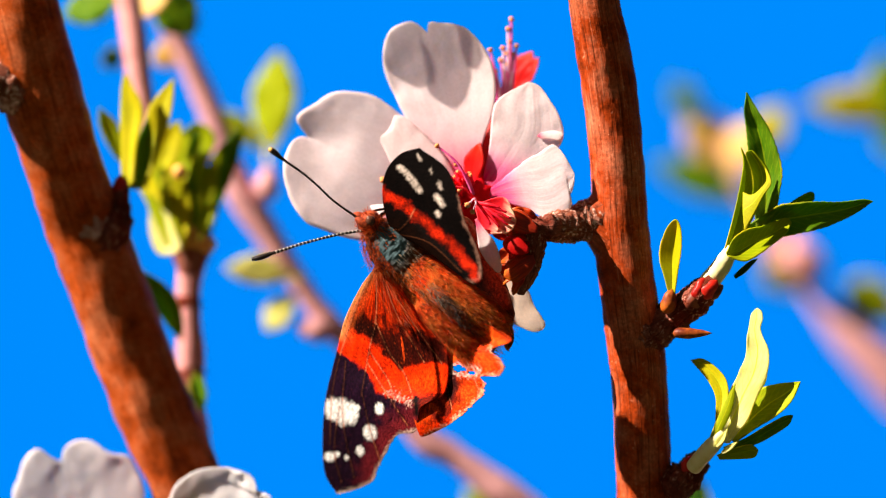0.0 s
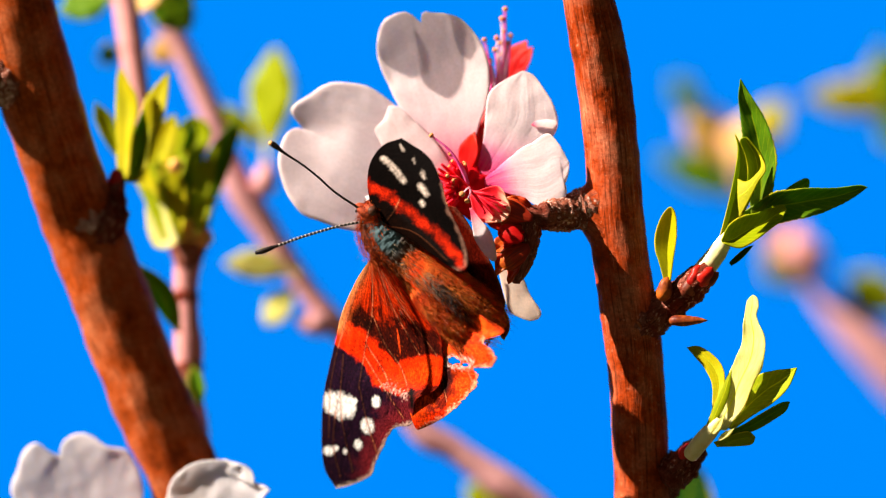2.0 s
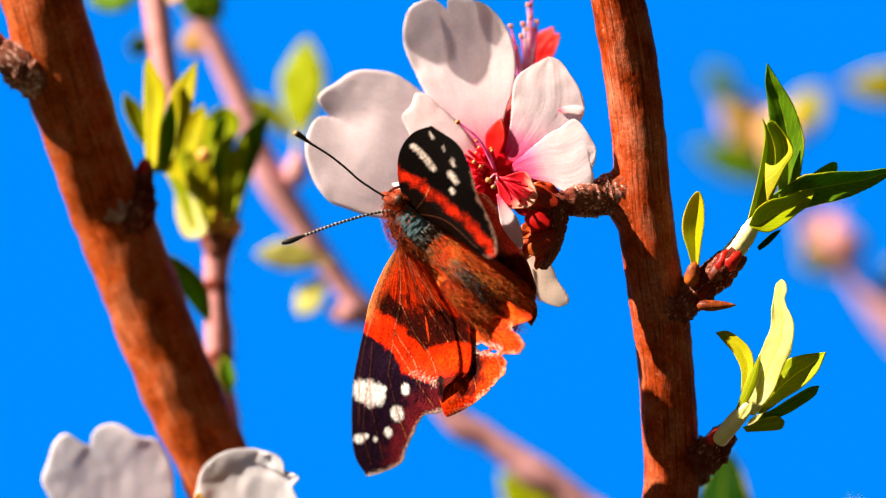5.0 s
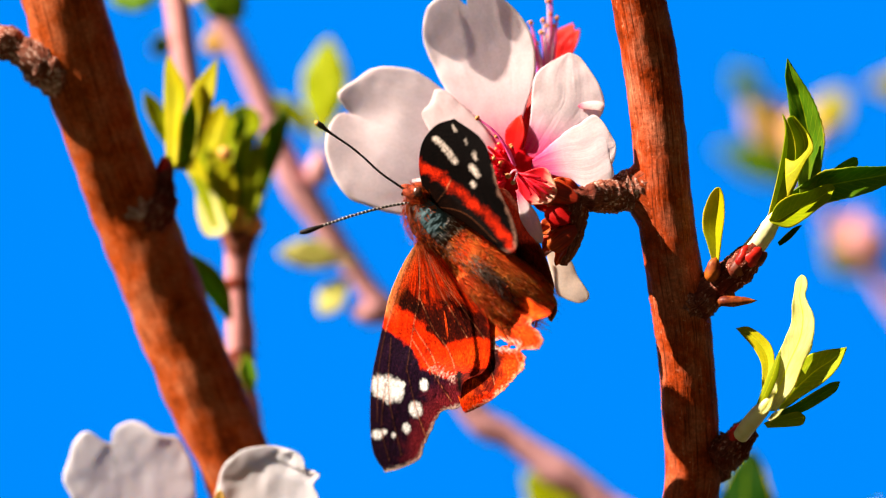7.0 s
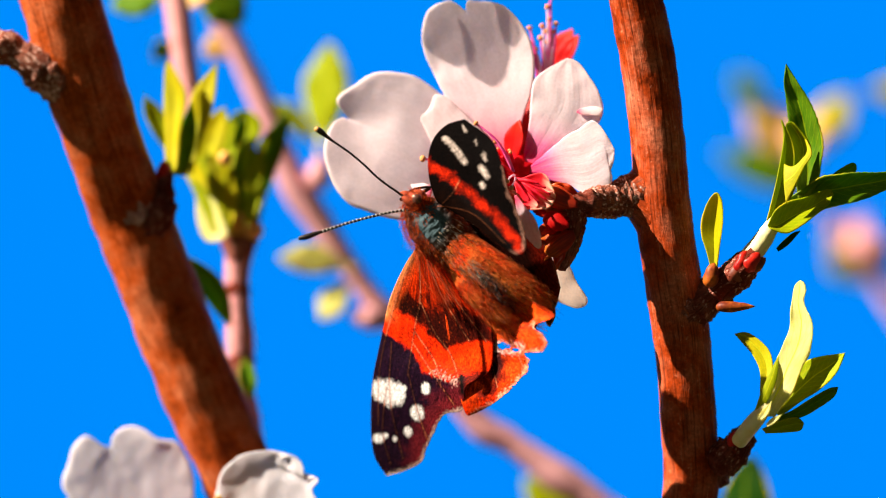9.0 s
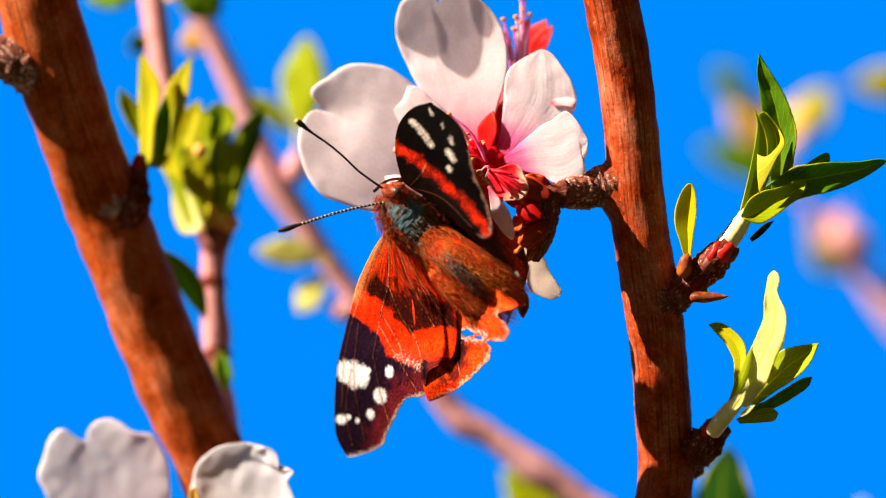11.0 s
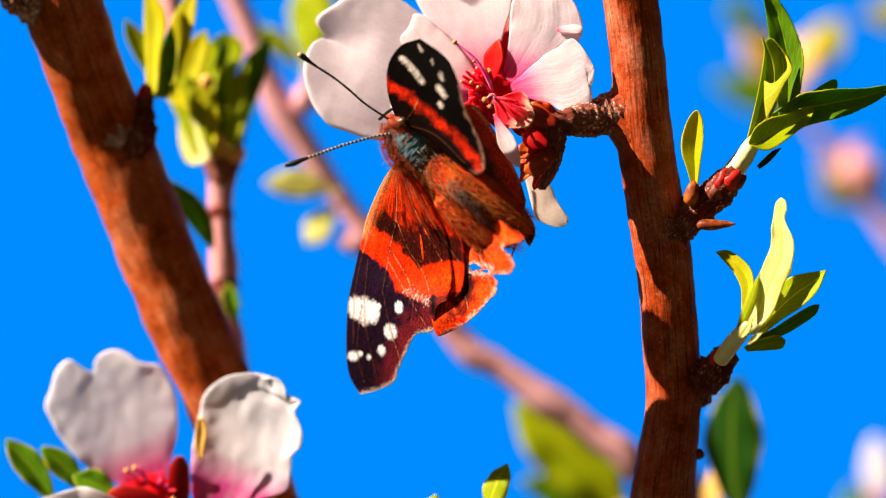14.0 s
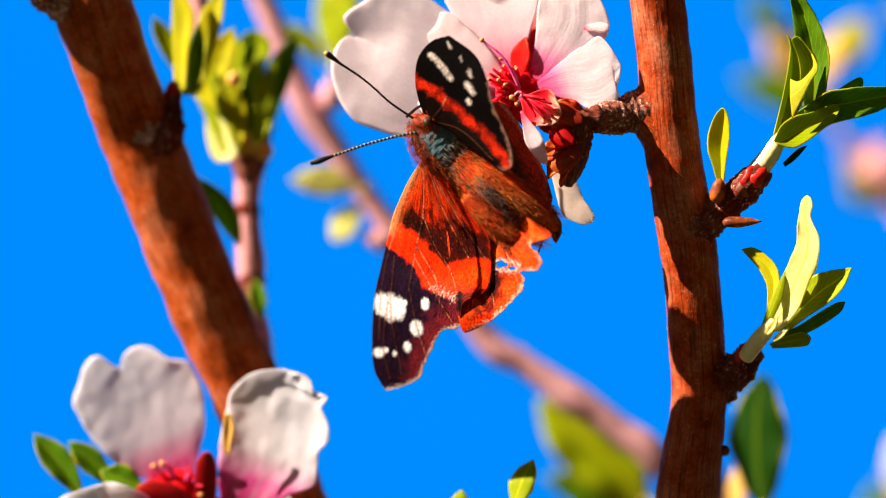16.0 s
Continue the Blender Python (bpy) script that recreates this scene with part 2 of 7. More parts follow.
BRACT = flesh("bract", (1.0, 0.4, 0.1), [(0.0, (0.36, 0.018, 0.004)), (0.5, (0.74, 0.060, 0.006)), (1.0, (0.92, 0.28, 0.02))], (0.30, 0.015, 0.003), 0.42, 0.4, 0.7, 10, 0.4)
CREAM = plain("cream_stem", (0.78, 0.66, 0.24), (0.86, 0.78, 0.42), 500, 0.45)
SEPAL = flesh("sepal", (1.0, 0.2, 0.15), [(0.0, (0.52, 0.003, 0.004)), (0.6, (0.70, 0.006, 0.004)), (1.0, (0.78, 0.04, 0.008))], (0.50, 0.003, 0.003), 0.45, 0.45, 0.5, 14, 0.2)
SEPAL_DEEP = flesh("sepal_deep", (1.0, 0.3, 0.15), [(0.0, (0.34, 0.002, 0.004)), (0.6, (0.48, 0.004, 0.004)), (1.0, (0.50, 0.02, 0.004))], (0.26, 0.002, 0.003), 0.25, 0.45, 0.5, 14, 0.2)
CUP = plain("flower_cup", (0.66, 0.002, 0.006), (0.86, 0.008, 0.022), 700, 0.5, 0.1, 0.0, 0.3)
SCALE_RED = plain("bud_scale_red", (0.24, 0.003, 0.003), (0.66, 0.018, 0.007), 520, 0.4, 0.25)
SCALE_BROWN = plain("bud_scale_brown", (0.05, 0.008, 0.006), (0.26, 0.05, 0.018), 620, 0.55)
SCALE_TAN = plain("bud_scale_tan", (0.10, 0.010, 0.003), (0.50, 0.11, 0.010), 420, 0.5, 0.2)
FILAMENT = plain("filament", (0.82, 0.06, 0.36), (0.92, 0.26, 0.56), 900, 0.45, 0.2, 0.0, 0.35)
FILAMENT_RED = plain("filament_red", (0.86, 0.006, 0.02), (0.94, 0.03, 0.08), 900, 0.45, 0.2, 0.0, 0.35)
FILAMENT_PALE = plain("filament_pale", (0.90, 0.58, 0.72), (0.94, 0.74, 0.82), 900, 0.45, 0.2, 0.0, 0.35)
ANTHER = plain("anther", (0.66, 0.20, 0.06), (0.80, 0.36, 0.12), 1800, 0.7)
WING = scaled_wing("wing_scales")
FUR_BROWN = plain("fur_brown", (0.14, 0.014, 0.003), (0.44, 0.06, 0.008), 1600, 0.7, 0.2, 0.3)
FUR_RUST = plain("fur_rust", (0.66, 0.075, 0.008), (0.94, 0.19, 0.03), 300, 0.7, 0.2, 0.3, 0.5)
FUR_BRIGHT = plain("fur_orange", (0.98, 0.10, 0.004), (1.0, 0.34, 0.045), 420, 0.7, 0.2, 0.3, 0.5)
FUR_DARK = plain("fur_dark", (0.020, 0.008, 0.004), (0.10, 0.03, 0.012), 1600, 0.7, 0.2, 0.2)
FUR_PALE = plain("fur_pale", (0.22, 0.17, 0.12), (0.52, 0.40, 0.27), 300, 0.6, 0.3, 0.3, 0.4)
BLACK = plain("antenna_black", (0.010, 0.007, 0.006), (0.03, 0.016, 0.012), 2000, 0.45)
BEAD = plain("antenna_pale", (0.50, 0.44, 0.38), (0.74, 0.68, 0.62), 2000, 0.6)
GOLD = plain("antenna_tip", (0.80, 0.34, 0.06), (0.86, 0.48, 0.12), 2000, 0.5)
EYE = plain("eye", (0.06, 0.02, 0.012), (0.12, 0.04, 0.02), 3000, 0.2, 0.6)

# ---- building helpers ----
ORIGIN = {}


def mesh(name, verts, faces, mat, skin=None, tint=None):
    me = bpy.data.meshes.new(name)
    me.from_pydata([tuple(v) for v in verts], [], faces)
    me.polygons.foreach_set("use_smooth", [True] * len(me.polygons))
    if skin is not None:
        a = me.attributes.new("skin", "FLOAT_VECTOR", "POINT")
        a.data.foreach_set("vector", np.asarray(skin, dtype=float).ravel())
    if tint is not None:
        a = me.attributes.new("tint", "FLOAT_COLOR", "POINT")
        a.data.foreach_set("color", np.c_[np.asarray(tint, dtype=float), np.ones(len(tint))].ravel())
    me.materials.append(mat)
    me.update()
    return me


def thing(name, origin, label, category, group="", kind=""):
    ob = tagged(new(name), label, category, group, kind)
    ob.matrix_world = M @ Matrix.Translation(Vector(origin) * MM)
    ob.empty_display_size = 0.002
    ORIGIN[ob.name] = np.array(origin, dtype=float)
    return ob


def part(name, shape, mat, parent, label="", pivot=None, kind=""):
    """One mesh under a thing or a part. Shapes are in millimetres of the local frame; pivot: where its own origin lies."""
    verts, faces = np.asarray(shape[0], dtype=float), shape[1]
    skin = shape[2] if len(shape) > 2 else None
    tint = shape[3] if len(shape) > 3 else None
    home = ORIGIN[parent.name]
    pivot = home if pivot is None else np.array(pivot, dtype=float)
    ob = new(name, mesh(name, (verts - pivot) * MM, faces, mat, skin, tint))
    ob.parent = parent
    ob.location = Vector((pivot - home) * MM)
    ORIGIN[ob.name] = pivot
    if label or kind:
        tagged(ob, label, "", "", kind)
    return ob


def spline(pts, n):
    """Catmull-Rom through rows of numbers, n samples, even in length."""
    p = np.asarray(pts, dtype=float)
    if len(p) == 2:
        p = np.array([p[0], (p[0] + p[1]) / 2, p[1]])
    q = np.vstack([2 * p[0] - p[1], p, 2 * p[-1] - p[-2]])
    out = []
    for i in range(1, len(q) - 2):
        for t in np.linspace(0, 1, 16, endpoint=False):
            a, b, c, d = q[i - 1], q[i], q[i + 1], q[i + 2]
            out.append(0.5 * (2 * b + (c - a) * t + (2 * a - 5 * b + 4 * c - d) * t * t + (3 * b - a - 3 * c + d) * t ** 3))
    out = np.array(out + [p[-1]])
    s = np.r_[0, np.cumsum(np.linalg.norm(np.diff(out[:, :3], axis=0), axis=1))]
    w = np.linspace(0, s[-1], n)
    return np.stack([np.interp(w, s, out[:, k]) for k in range(out.shape[1])], 1)


def wobble(p, scale):
    return noise.noise(Vector(p) * scale)


def tube(pts, seg=20, n=40, rough=0.0, fine=0.0, lumps=(), flat=1.0):
    """A round stem along rows (x, y, z, radius), uneven by rough (slow) and fine (quick) shares; lumps: (place 0..1, span, share)."""
    rows = spline(pts, n)
    c, r = rows[:, :3], rows[:, 3]
    tan = np.gradient(c, axis=0)
    tan /= np.linalg.norm(tan, axis=1)[:, None]
    side = np.cross(tan[0], (0.13, 0.21, 1.0))
    verts, skin = [], []
    length = np.r_[0, np.cumsum(np.linalg.norm(np.diff(c, axis=0), axis=1))]
    for i in range(n):
        side = side - tan[i] * side.dot(tan[i])
        side /= np.linalg.norm(side)
        up = np.cross(tan[i], side)
        grow = 1 + sum(k * math.exp(-((i / (n - 1) - a) / w) ** 2) for a, w, k in lumps)
        for j in range(seg):
            ang = 2 * math.pi * j / seg
            way = side * math.cos(ang) + up * math.sin(ang) * flat
            rad = r[i] * grow
            q = c[i] + way * rad
            rad *= 1 + rough * wobble(q, 0.35) + fine * (wobble(q, 1.6) + 0.7 * wobble(q, 4.2))
            verts.append(c[i] + way * rad)
            skin.append((math.cos(ang), math.sin(ang), length[i] / 10.0))
    faces = [(i * seg + j, i * seg + (j + 1) % seg, (i + 1) * seg + (j + 1) % seg, (i + 1) * seg + j) for i in range(n - 1) for j in range(seg)]
    for i, k, s in ((0, -1, 0), (n - 1, 1, 1)):
        verts.append(c[i] + tan[i] * r[i] * 0.3 * k)
        skin.append((0, 0, length[i] / 10.0))
        o = len(verts) - 1
        faces += [(o, i * seg + (j + 1) % seg, i * seg + j)[::1 if s == 0 else -1] for j in range(seg)]
    return verts, faces, skin


def blob(c, axis, length, width, seg=14, rings=10, rough=0.1, blunt=1.0, flat=1.0):
    """A closed bud-like body from c along axis."""
    ax = Vector(axis).normalized()
    t = np.linspace(0, 1, rings)
    prof = np.sqrt(np.clip(1 - (2 * t - 1) ** 2, 0.0, 1)) * (1 - (1 - blunt) * t)
    c = np.array(c, dtype=float)
    rows = [(*(c + np.array(ax) * length * a), max(width * b, width * 0.03)) for a, b in zip(t, prof)]
    tan = np.array(ax)
    side = np.cross(tan, (0.3, 0.2, 1.0))
    side /= np.linalg.norm(side)
    up = np.cross(tan, side)
    verts, skin = [], []
    for x, y, z, r in rows:
        for j in range(seg):
            a = 2 * math.pi * j / seg
            q = np.array((x, y, z)) + (side * math.cos(a) + up * math.sin(a) * flat) * r
            q = q + (q - np.array((x, y, z))) * rough * wobble(q, 1.1)
            verts.append(q)
            skin.append((math.cos(a), math.sin(a), r))
    faces = [(i * seg + j, i * seg + (j + 1) % seg, (i + 1) * seg + (j + 1) % seg, (i + 1) * seg + j) for i in range(rings - 1) for j in range(seg)]
    faces += [tuple(range(seg))[::-1], tuple(range((rings - 1) * seg, rings * seg))]
    return verts, faces, skin


def shell(P, thick, skin=None, tint=None, keep=None):
    """Closes a grid of points into a thin body with two faces and a rim."""
    nv, nu = P.shape[:2]
    du, dv = np.gradient(P, axis=1), np.gradient(P, axis=0)
    N = np.cross(du, dv)
    N /= np.linalg.norm(N, axis=2)[..., None] + 1e-12
    rim = np.ones((nv, nu))
    rim[0], rim[-1], rim[:, 0], rim[:, -1] = 0.35, 0.35, 0.35, 0.35
    off = N * (thick / 2) * rim[..., None]
    verts = np.concatenate([(P + off).reshape(-1, 3), (P - off).reshape(-1, 3)])
    k = nu * nv
    faces = []
    for i in range(nv - 1):
        for j in range(nu - 1):
            a = i * nu + j
            if keep is not None and not keep[i, j]:
                continue
            faces.append((a, a + 1, a + nu + 1, a + nu))
            faces.append((k + a, k + a + nu, k + a + nu + 1, k + a + 1))
    ring = [j for j in range(nu)] + [i * nu + nu - 1 for i in range(1, nv)] + [(nv - 1) * nu + j for j in range(nu - 2, -1, -1)] + [i * nu for i in range(nv - 2, 0, -1)]
    for a, b in zip(ring, ring[1:] + ring[:1]):
        faces.append((b, a, k + a, k + b))
    return verts, faces, None if skin is None else np.concatenate([skin, skin]), None if tint is None else np.concatenate([tint, tint])


def frame_of(base, tip, facing):
    base, tip = np.array(base, dtype=float), np.array(tip, dtype=float)
    ax = tip - base
    L = np.linalg.norm(ax)
    ax = ax / L
    n = np.array(facing, dtype=float)
    n = n - ax * n.dot(ax)
    n /= np.linalg.norm(n)
    return base, ax, np.cross(ax, n), n, L


def leaf(base, tip, half, facing=(0, 0, 1), fold=0.5, curl=0.15, sway=0.0, teeth=0.03, thick=0.22, wave=0.06, twist=0.0, nu=15, nv=44, belly=0.55, seed=0):
    """A lance-shaped leaf: folded along its midrib, curled to its tip, with a finely toothed margin."""
    base, ax, side, n, L = frame_of(base, tip, facing)
    v = np.linspace(0, 1, nv)[:, None]
    u = np.linspace(-1, 1, nu)[None, :]
    w = (np.sin(math.pi * np.clip(v, 0, 1) ** (math.log(0.5) / math.log(belly))) ** 0.85) * half + half * 0.10 * (1 - v)
    saw = 1 + teeth * (np.mod(v * 22 + 0.3 * seed, 1.0) - 0.5) * (np.abs(u) > 0.95) * 2
    ruffle = wave * half * np.sin(v * 17 + seed * 1.7 + np.sign(u) * 1.3) * u * u
    x = u * w * saw * math.cos(fold) + sway * L * np.sin(math.pi * v)
    h = np.abs(u) ** 1.15 * w * math.sin(fold) + ruffle - curl * L * (v ** 2) + 0.05 * half * np.cos(u * math.pi) * 0.5
    a = twist * v
    x2, h2 = x * np.cos(a) - h * np.sin(a), x * np.sin(a) + h * np.cos(a)
    h2 = h2 + curl * L * v ** 2 * 0.35
    P = base + ax * (v * L)[..., None] + side * x2[..., None] + n * h2[..., None]
    skin = np.stack([np.broadcast_to(u * 0.5, P.shape[:2]), np.broadcast_to(v, P.shape[:2]), np.full(P.shape[:2], seed * 0.37)], 2).reshape(-1, 3)
    return shell(P, thick, skin)


def petal(base, tip, half, facing=(0, 0, 1), cup=0.25, curl=0.0, notch=0.1, claw=0.16, ruffle=0.05, thick=0.16, round_=0.26, sway=0.0, lean=0.0, roll=(0.0, 0.0), frill=0.0, seed=0, nu=45, nv=45, notch_at=0.0, full=0.62):
    """An obovate petal with a narrow claw, a notched round tip, a cupped blade and a ruffled rim."""
    base, ax, side, n, L = frame_of(base, tip, facing)
    v = np.linspace(0, 1, nv)[:, None]
    u = np.linspace(-1, 1, nu)[None, :]
    wide = claw + (1 - claw) * np.sin(np.clip(v / full, 0, 1) * math.pi / 2) ** 1.5
    wide = np.where(v > full, 1 - 0.22 * ((v - full) / (1 - full)) ** 2, wide)
    x = u * half * wide
    y = L * (v - round_ * np.abs(u) ** 2.6 * v ** 3 - notch * np.exp(-((u - notch_at) / 0.14) ** 2) * v ** 7)
    y = y + L * frill * (np.sin(u * 11 + seed * 1.9) + 0.7 * np.sin(u * 23 + seed)) * v ** 9
    x = x * (1 + frill * (np.sin(v * 21 + seed) + 0.6 * np.sin(v * 37)) * np.abs(u) ** 9)
    x = x + half * sway * np.sin(math.pi * v) + half * lean * v * v
    rim = np.clip(np.maximum(np.abs(u) * 1.0, v), 0, 1) ** 6
    flat = np.stack(np.broadcast_arrays(u * half * wide, v * L), 2)
    crumple = np.array([[noise.noise(Vector((q[0] * 0.22, q[1] * 0.16, seed * 5.0))) + 0.45 * noise.noise(Vector((q[0] * 0.6, q[1] * 0.45, seed * 9.0))) for q in row] for row in flat])
    ruf = ruffle * L * crumple * (0.30 + rim)
    h = cup * half * (u ** 2) * np.sin(np.clip(v, 0, 1) * math.pi * 0.75) - curl * L * v ** 2.2 + ruf
    h = h + half * (roll[0] * np.clip(-u, 0, 1) ** 2 + roll[1] * np.clip(u, 0, 1) ** 2) * v ** 2
    P = base + ax * y[..., None] + side * x[..., None] + n * h[..., None]
    rough = np.array([[wobble((p[0] + seed * 7, p[1], p[2]), 0.24) for p in row] for row in P])
    P = P + n * (rough * 0.009 * L * (0.3 + 0.7 * v))[..., None]
    skin = np.stack([np.broadcast_to(u * 0.5 * (0.4 + 0.6 * wide), P.shape[:2]), np.broadcast_to(v, P.shape[:2]), np.full(P.shape[:2], seed * 0.61)], 2).reshape(-1, 3)
    return shell(P, thick, skin)


def sheet(left, right, dome=0.0, fold=0.0, ruffle=0.0, curl=0.0, teeth=0.0, thick=0.16, seed=0, nu=31, nv=49, frill=0.0, dent=0.0, notched=False):
    """A thin blade between its two edge curves, both from base to tip. dome: swell of the middle, fold: crease along the
    midrib, ruffle: crumpling towards the rim, curl: how far the tip bends to the lens, dent: shallow lengthwise furrows,
    notched: the tip is an inward notch between two lobes."""
    a, b = spline(left, nv), spline(right, nv)
    span = np.linalg.norm(b - a, axis=1)
    v = np.linspace(0, 1, nv)[:, None]
    u = np.linspace(0, 1, nu)[None, :]
    P = a[:, None] * (1 - u[..., None]) + b[:, None] * u[..., None]
    if notched:
        c = (a[0] + b[0]) / 2 + ((a[-1] + b[-1]) / 2 - (a[0] + b[0]) / 2) * v ** 0.9
        rise = np.clip((v - 0.1) / 0.75, 0, 1)
        sag = 4 * u * (1 - u) * rise * rise * (3 - 2 * rise)
        P = P + sag[..., None] * (c - (a + b) / 2)[:, None]
    mid = nv // 2
    n = np.cross(b[mid] - a[mid], (a[-1] + b[-1]) / 2 - (a[0] + b[0]) / 2)
    n *= np.sign(n[2]) / np.linalg.norm(n)
    L = np.linalg.norm((a[-1] + b[-1]) / 2 - (a[0] + b[0]) / 2)
    w = span[:, None]
    side = np.abs(2 * u - 1)
    rim = np.clip(np.maximum(side, v), 0, 1) ** 5
    crumple = np.array([[noise.noise(Vector((q[0] * 0.22, q[1] * 0.20, seed * 5.0))) + 0.5 * noise.noise(Vector((q[0] * 0.62, q[1] * 0.5, seed * 9.0))) for q in row] for row in P])
    h = dome * w * (1 - side ** 2) - fold * w * 0.5 * (1 - side) + ruffle * L * crumple * (0.3 + rim) * np.clip(w / span.max() * 2, 0, 1)
    h = h + curl * L * v ** 2.2 + dent * np.sin(u * 19 + seed) * np.clip(w, 0, 4) * (0.3 + 0.7 * v)
    if teeth or frill:
        way = (b - a) / (span[:, None] + 1e-9)
        saw = teeth * span.max() * (np.mod(v * 20 + 0.3 * seed, 1.0) - 0.5)
        saw = saw + frill * span.max() * (np.sin(v * 34 + seed) + 0.6 * np.sin(v * 71 + 2 * seed))
        P = P + (way[:, None] * ((saw * (u > 0.97) - saw * (u < 0.03)) * np.sin(math.pi * np.clip(v, 0.0, 0.98)))[..., None])
    P = P + n * h[..., None]
    skin = np.stack([np.broadcast_to((u - 0.5) * (0.4 + 0.6 * w / span.max()), P.shape[:2]), np.broadcast_to(v, P.shape[:2]), np.full(P.shape[:2], seed * 0.61)], 2).reshape(-1, 3)
    return shell(P, thick, skin)


def sky_backdrop():
    """Clear deep-blue sky far behind the twigs."""
    m = bpy.data.materials.new("sky_blue")
    m.use_nodes = True
    nt = m.node_tree
    nt.nodes.remove(nt.nodes["Principled BSDF"])
    e = nt.nodes.new("ShaderNodeEmission")
    g = grain(nt, coords(nt, (1, 1, 1)), 0.05, 2)
    link(nt, ramp(nt, g, [(0.2, (0.0, 0.255, 1.0)), (0.8, (0.0, 0.270, 1.0))]), e.inputs[0])
    e.inputs[1].default_value = 0.3187
    link(nt, e.outputs[0], nt.nodes["Material Output"].inputs[0])
    R = 42.0
    verts, faces, n = [], [], 24
    for i in range(n + 1):
        for j in range(n + 1):
            a, b = radians(-34 + 68 * j / n), radians(-26 + 52 * i / n)
            verts.append((R * math.sin(a) * math.cos(b), R * math.sin(b), -R * math.cos(a) * math.cos(b)))
    for i in range(n):
        for j in range(n):
            k = i * (n + 1) + j
            faces.append((k, k + 1, k + n + 2, k + n + 1))
    ob = tagged(new("backdrop", mesh("backdrop", verts, faces, m)), "clear deep blue sky far behind the twigs", "sky", "", "structure")
    ob.matrix_world = M


sky_backdrop()


def ground_sheet():
    """Bare orchard earth with thin grass, far below and out to the horizon."""
    m, nt, b = material("orchard_ground", 0.95, 0.1)
    a = grain(nt, coords(nt, (1, 1, 1)), 1.3, 6)
    c = grain(nt, coords(nt, (1, 1, 1)), 40, 4)
    col = mix(nt, ramp(nt, a, [(0.42, (0, 0, 0)), (0.6, (1, 1, 1))]), (0.036, 0.031, 0.022), (0.022, 0.038, 0.012))
    col = mix(nt, 0.5, col, ramp(nt, c, [(0.3, (0.5, 0.5, 0.5)), (0.7, (1.2, 1.2, 1.2))]), "MULTIPLY")
    link(nt, col, b.inputs["Base Color"])
    n, size = 40, 1500.0
    verts, faces = [], []
    for i in range(n + 1):
        for j in range(n + 1):
            x, y = ((2 * i / n - 1), (2 * j / n - 1))
            x, y = x * abs(x) * size, y * abs(y) * size
            verts.append((x, y, 0.06 * noise.noise(Vector((x, y, 0)) * 0.4)))
    for i in range(n):
        for j in range(n):
            k = i * (n + 1) + j
            faces.append((k, k + n + 1, k + n + 2, k + 1))
    tagged(new("ground", mesh("ground", verts, faces, m)), "dry orchard earth with thin grass", "ground", "", "structure")


ground_sheet()

# ---- twigs and branches ----
FORK = np.array((-20.0, -330.0, -60.0))


def stem(name, rows, label, category, mat, part_name="bark", n=90, seg=32, rough=0.05, fine=0.02, lumps=()):
    ob = thing(name, rows[len(rows) // 2][:3], label, category)
    part(part_name, tube(rows, seg, n, rough, fine, lumps), mat, ob)
    return ob


def main_twig():
    rows = [(15.21, 60.46, 2.00, 2.82), (18.15, 38.27, -1.00, 3.11), (18.93, 31.20, -1.00, 3.18), (20.29, 24.19, -2.00, 3.44), (21.34, 17.14, -3.00, 3.45), (22.01, 10.04, -3.00, 3.37), (22.30, 4.71, -3.00, 3.48), (22.73, -0.62, -3.00, 3.55), (23.44, -5.94, -3.00, 3.52), (24.21, -10.94, -4.00, 3.63), (24.98, -18.46, -5.00, 3.50), (25.40, -25.66, -6.00, 3.54), (25.68, -31.45, -7.00, 3.55),
            (25.29, -35.12, -7.00, 3.53), (24.47, -40.11, -7.00, 3.81), (23.89, -45.33, -8.00, 4.02), (22.88, -54.70, -10.00, 4.23), (21.51, -72.54, -14.00, 4.65), (*(FORK + (60, 100, 30)), 5.64), (*(FORK + (14, 20, 6)), 7.05)]
    ob = thing("twig", rows[6][:3], "reddish brown almond twig with satin bark and pale scurf", "twig")
    part("bark", tube(rows, 120, 640, 0.035, 0.022), BARK, ob)
    # swollen collars where spurs leave the twig
    part("collar", tube([(*(22.87, 4.71, -3.00), 3.24), (*(20.24, 4.28, -3.00), 3.03), (*(18.37, 3.78, -2.50), 2.19)], 24, 14, 0.08, 0.10), BARK, ob)
    part("collar", tube([(*(23.65, -2.04, -3.00), 2.96), (*(21.81, 0.95, -3.00), 3.24), (*(19.52, 2.79, -2.80), 2.54), (*(17.95, 3.36, -2.60), 1.83)], 32, 20, 0.06, 0.05), BARK, ob)
    part("collar", tube([(*(23.86, -10.58, -4.00), 3.24), (*(25.50, -10.42, -3.00), 2.96), (*(26.86, -9.83, -2.00), 2.33)], 24, 14, 0.10, 0.14), BARK_SPUR, ob, "rough dark collar under a leaf spur")
    part("collar", tube([(*(27.39, -31.64, -8.00), 2.82), (*(29.55, -30.68, -8.00), 2.26)], 20, 12, 0.10, 0.14), BARK_SPUR, ob, "rough dark collar under a leaf spur")
    part("bud_scar", blob((27.91, -39.46, -7.00), (1, 0.1, 0), 1.4, 0.7, 10, 7, 0.3), SCALE_BROWN, ob, "small dark bud scar")
    return ob


main_twig()


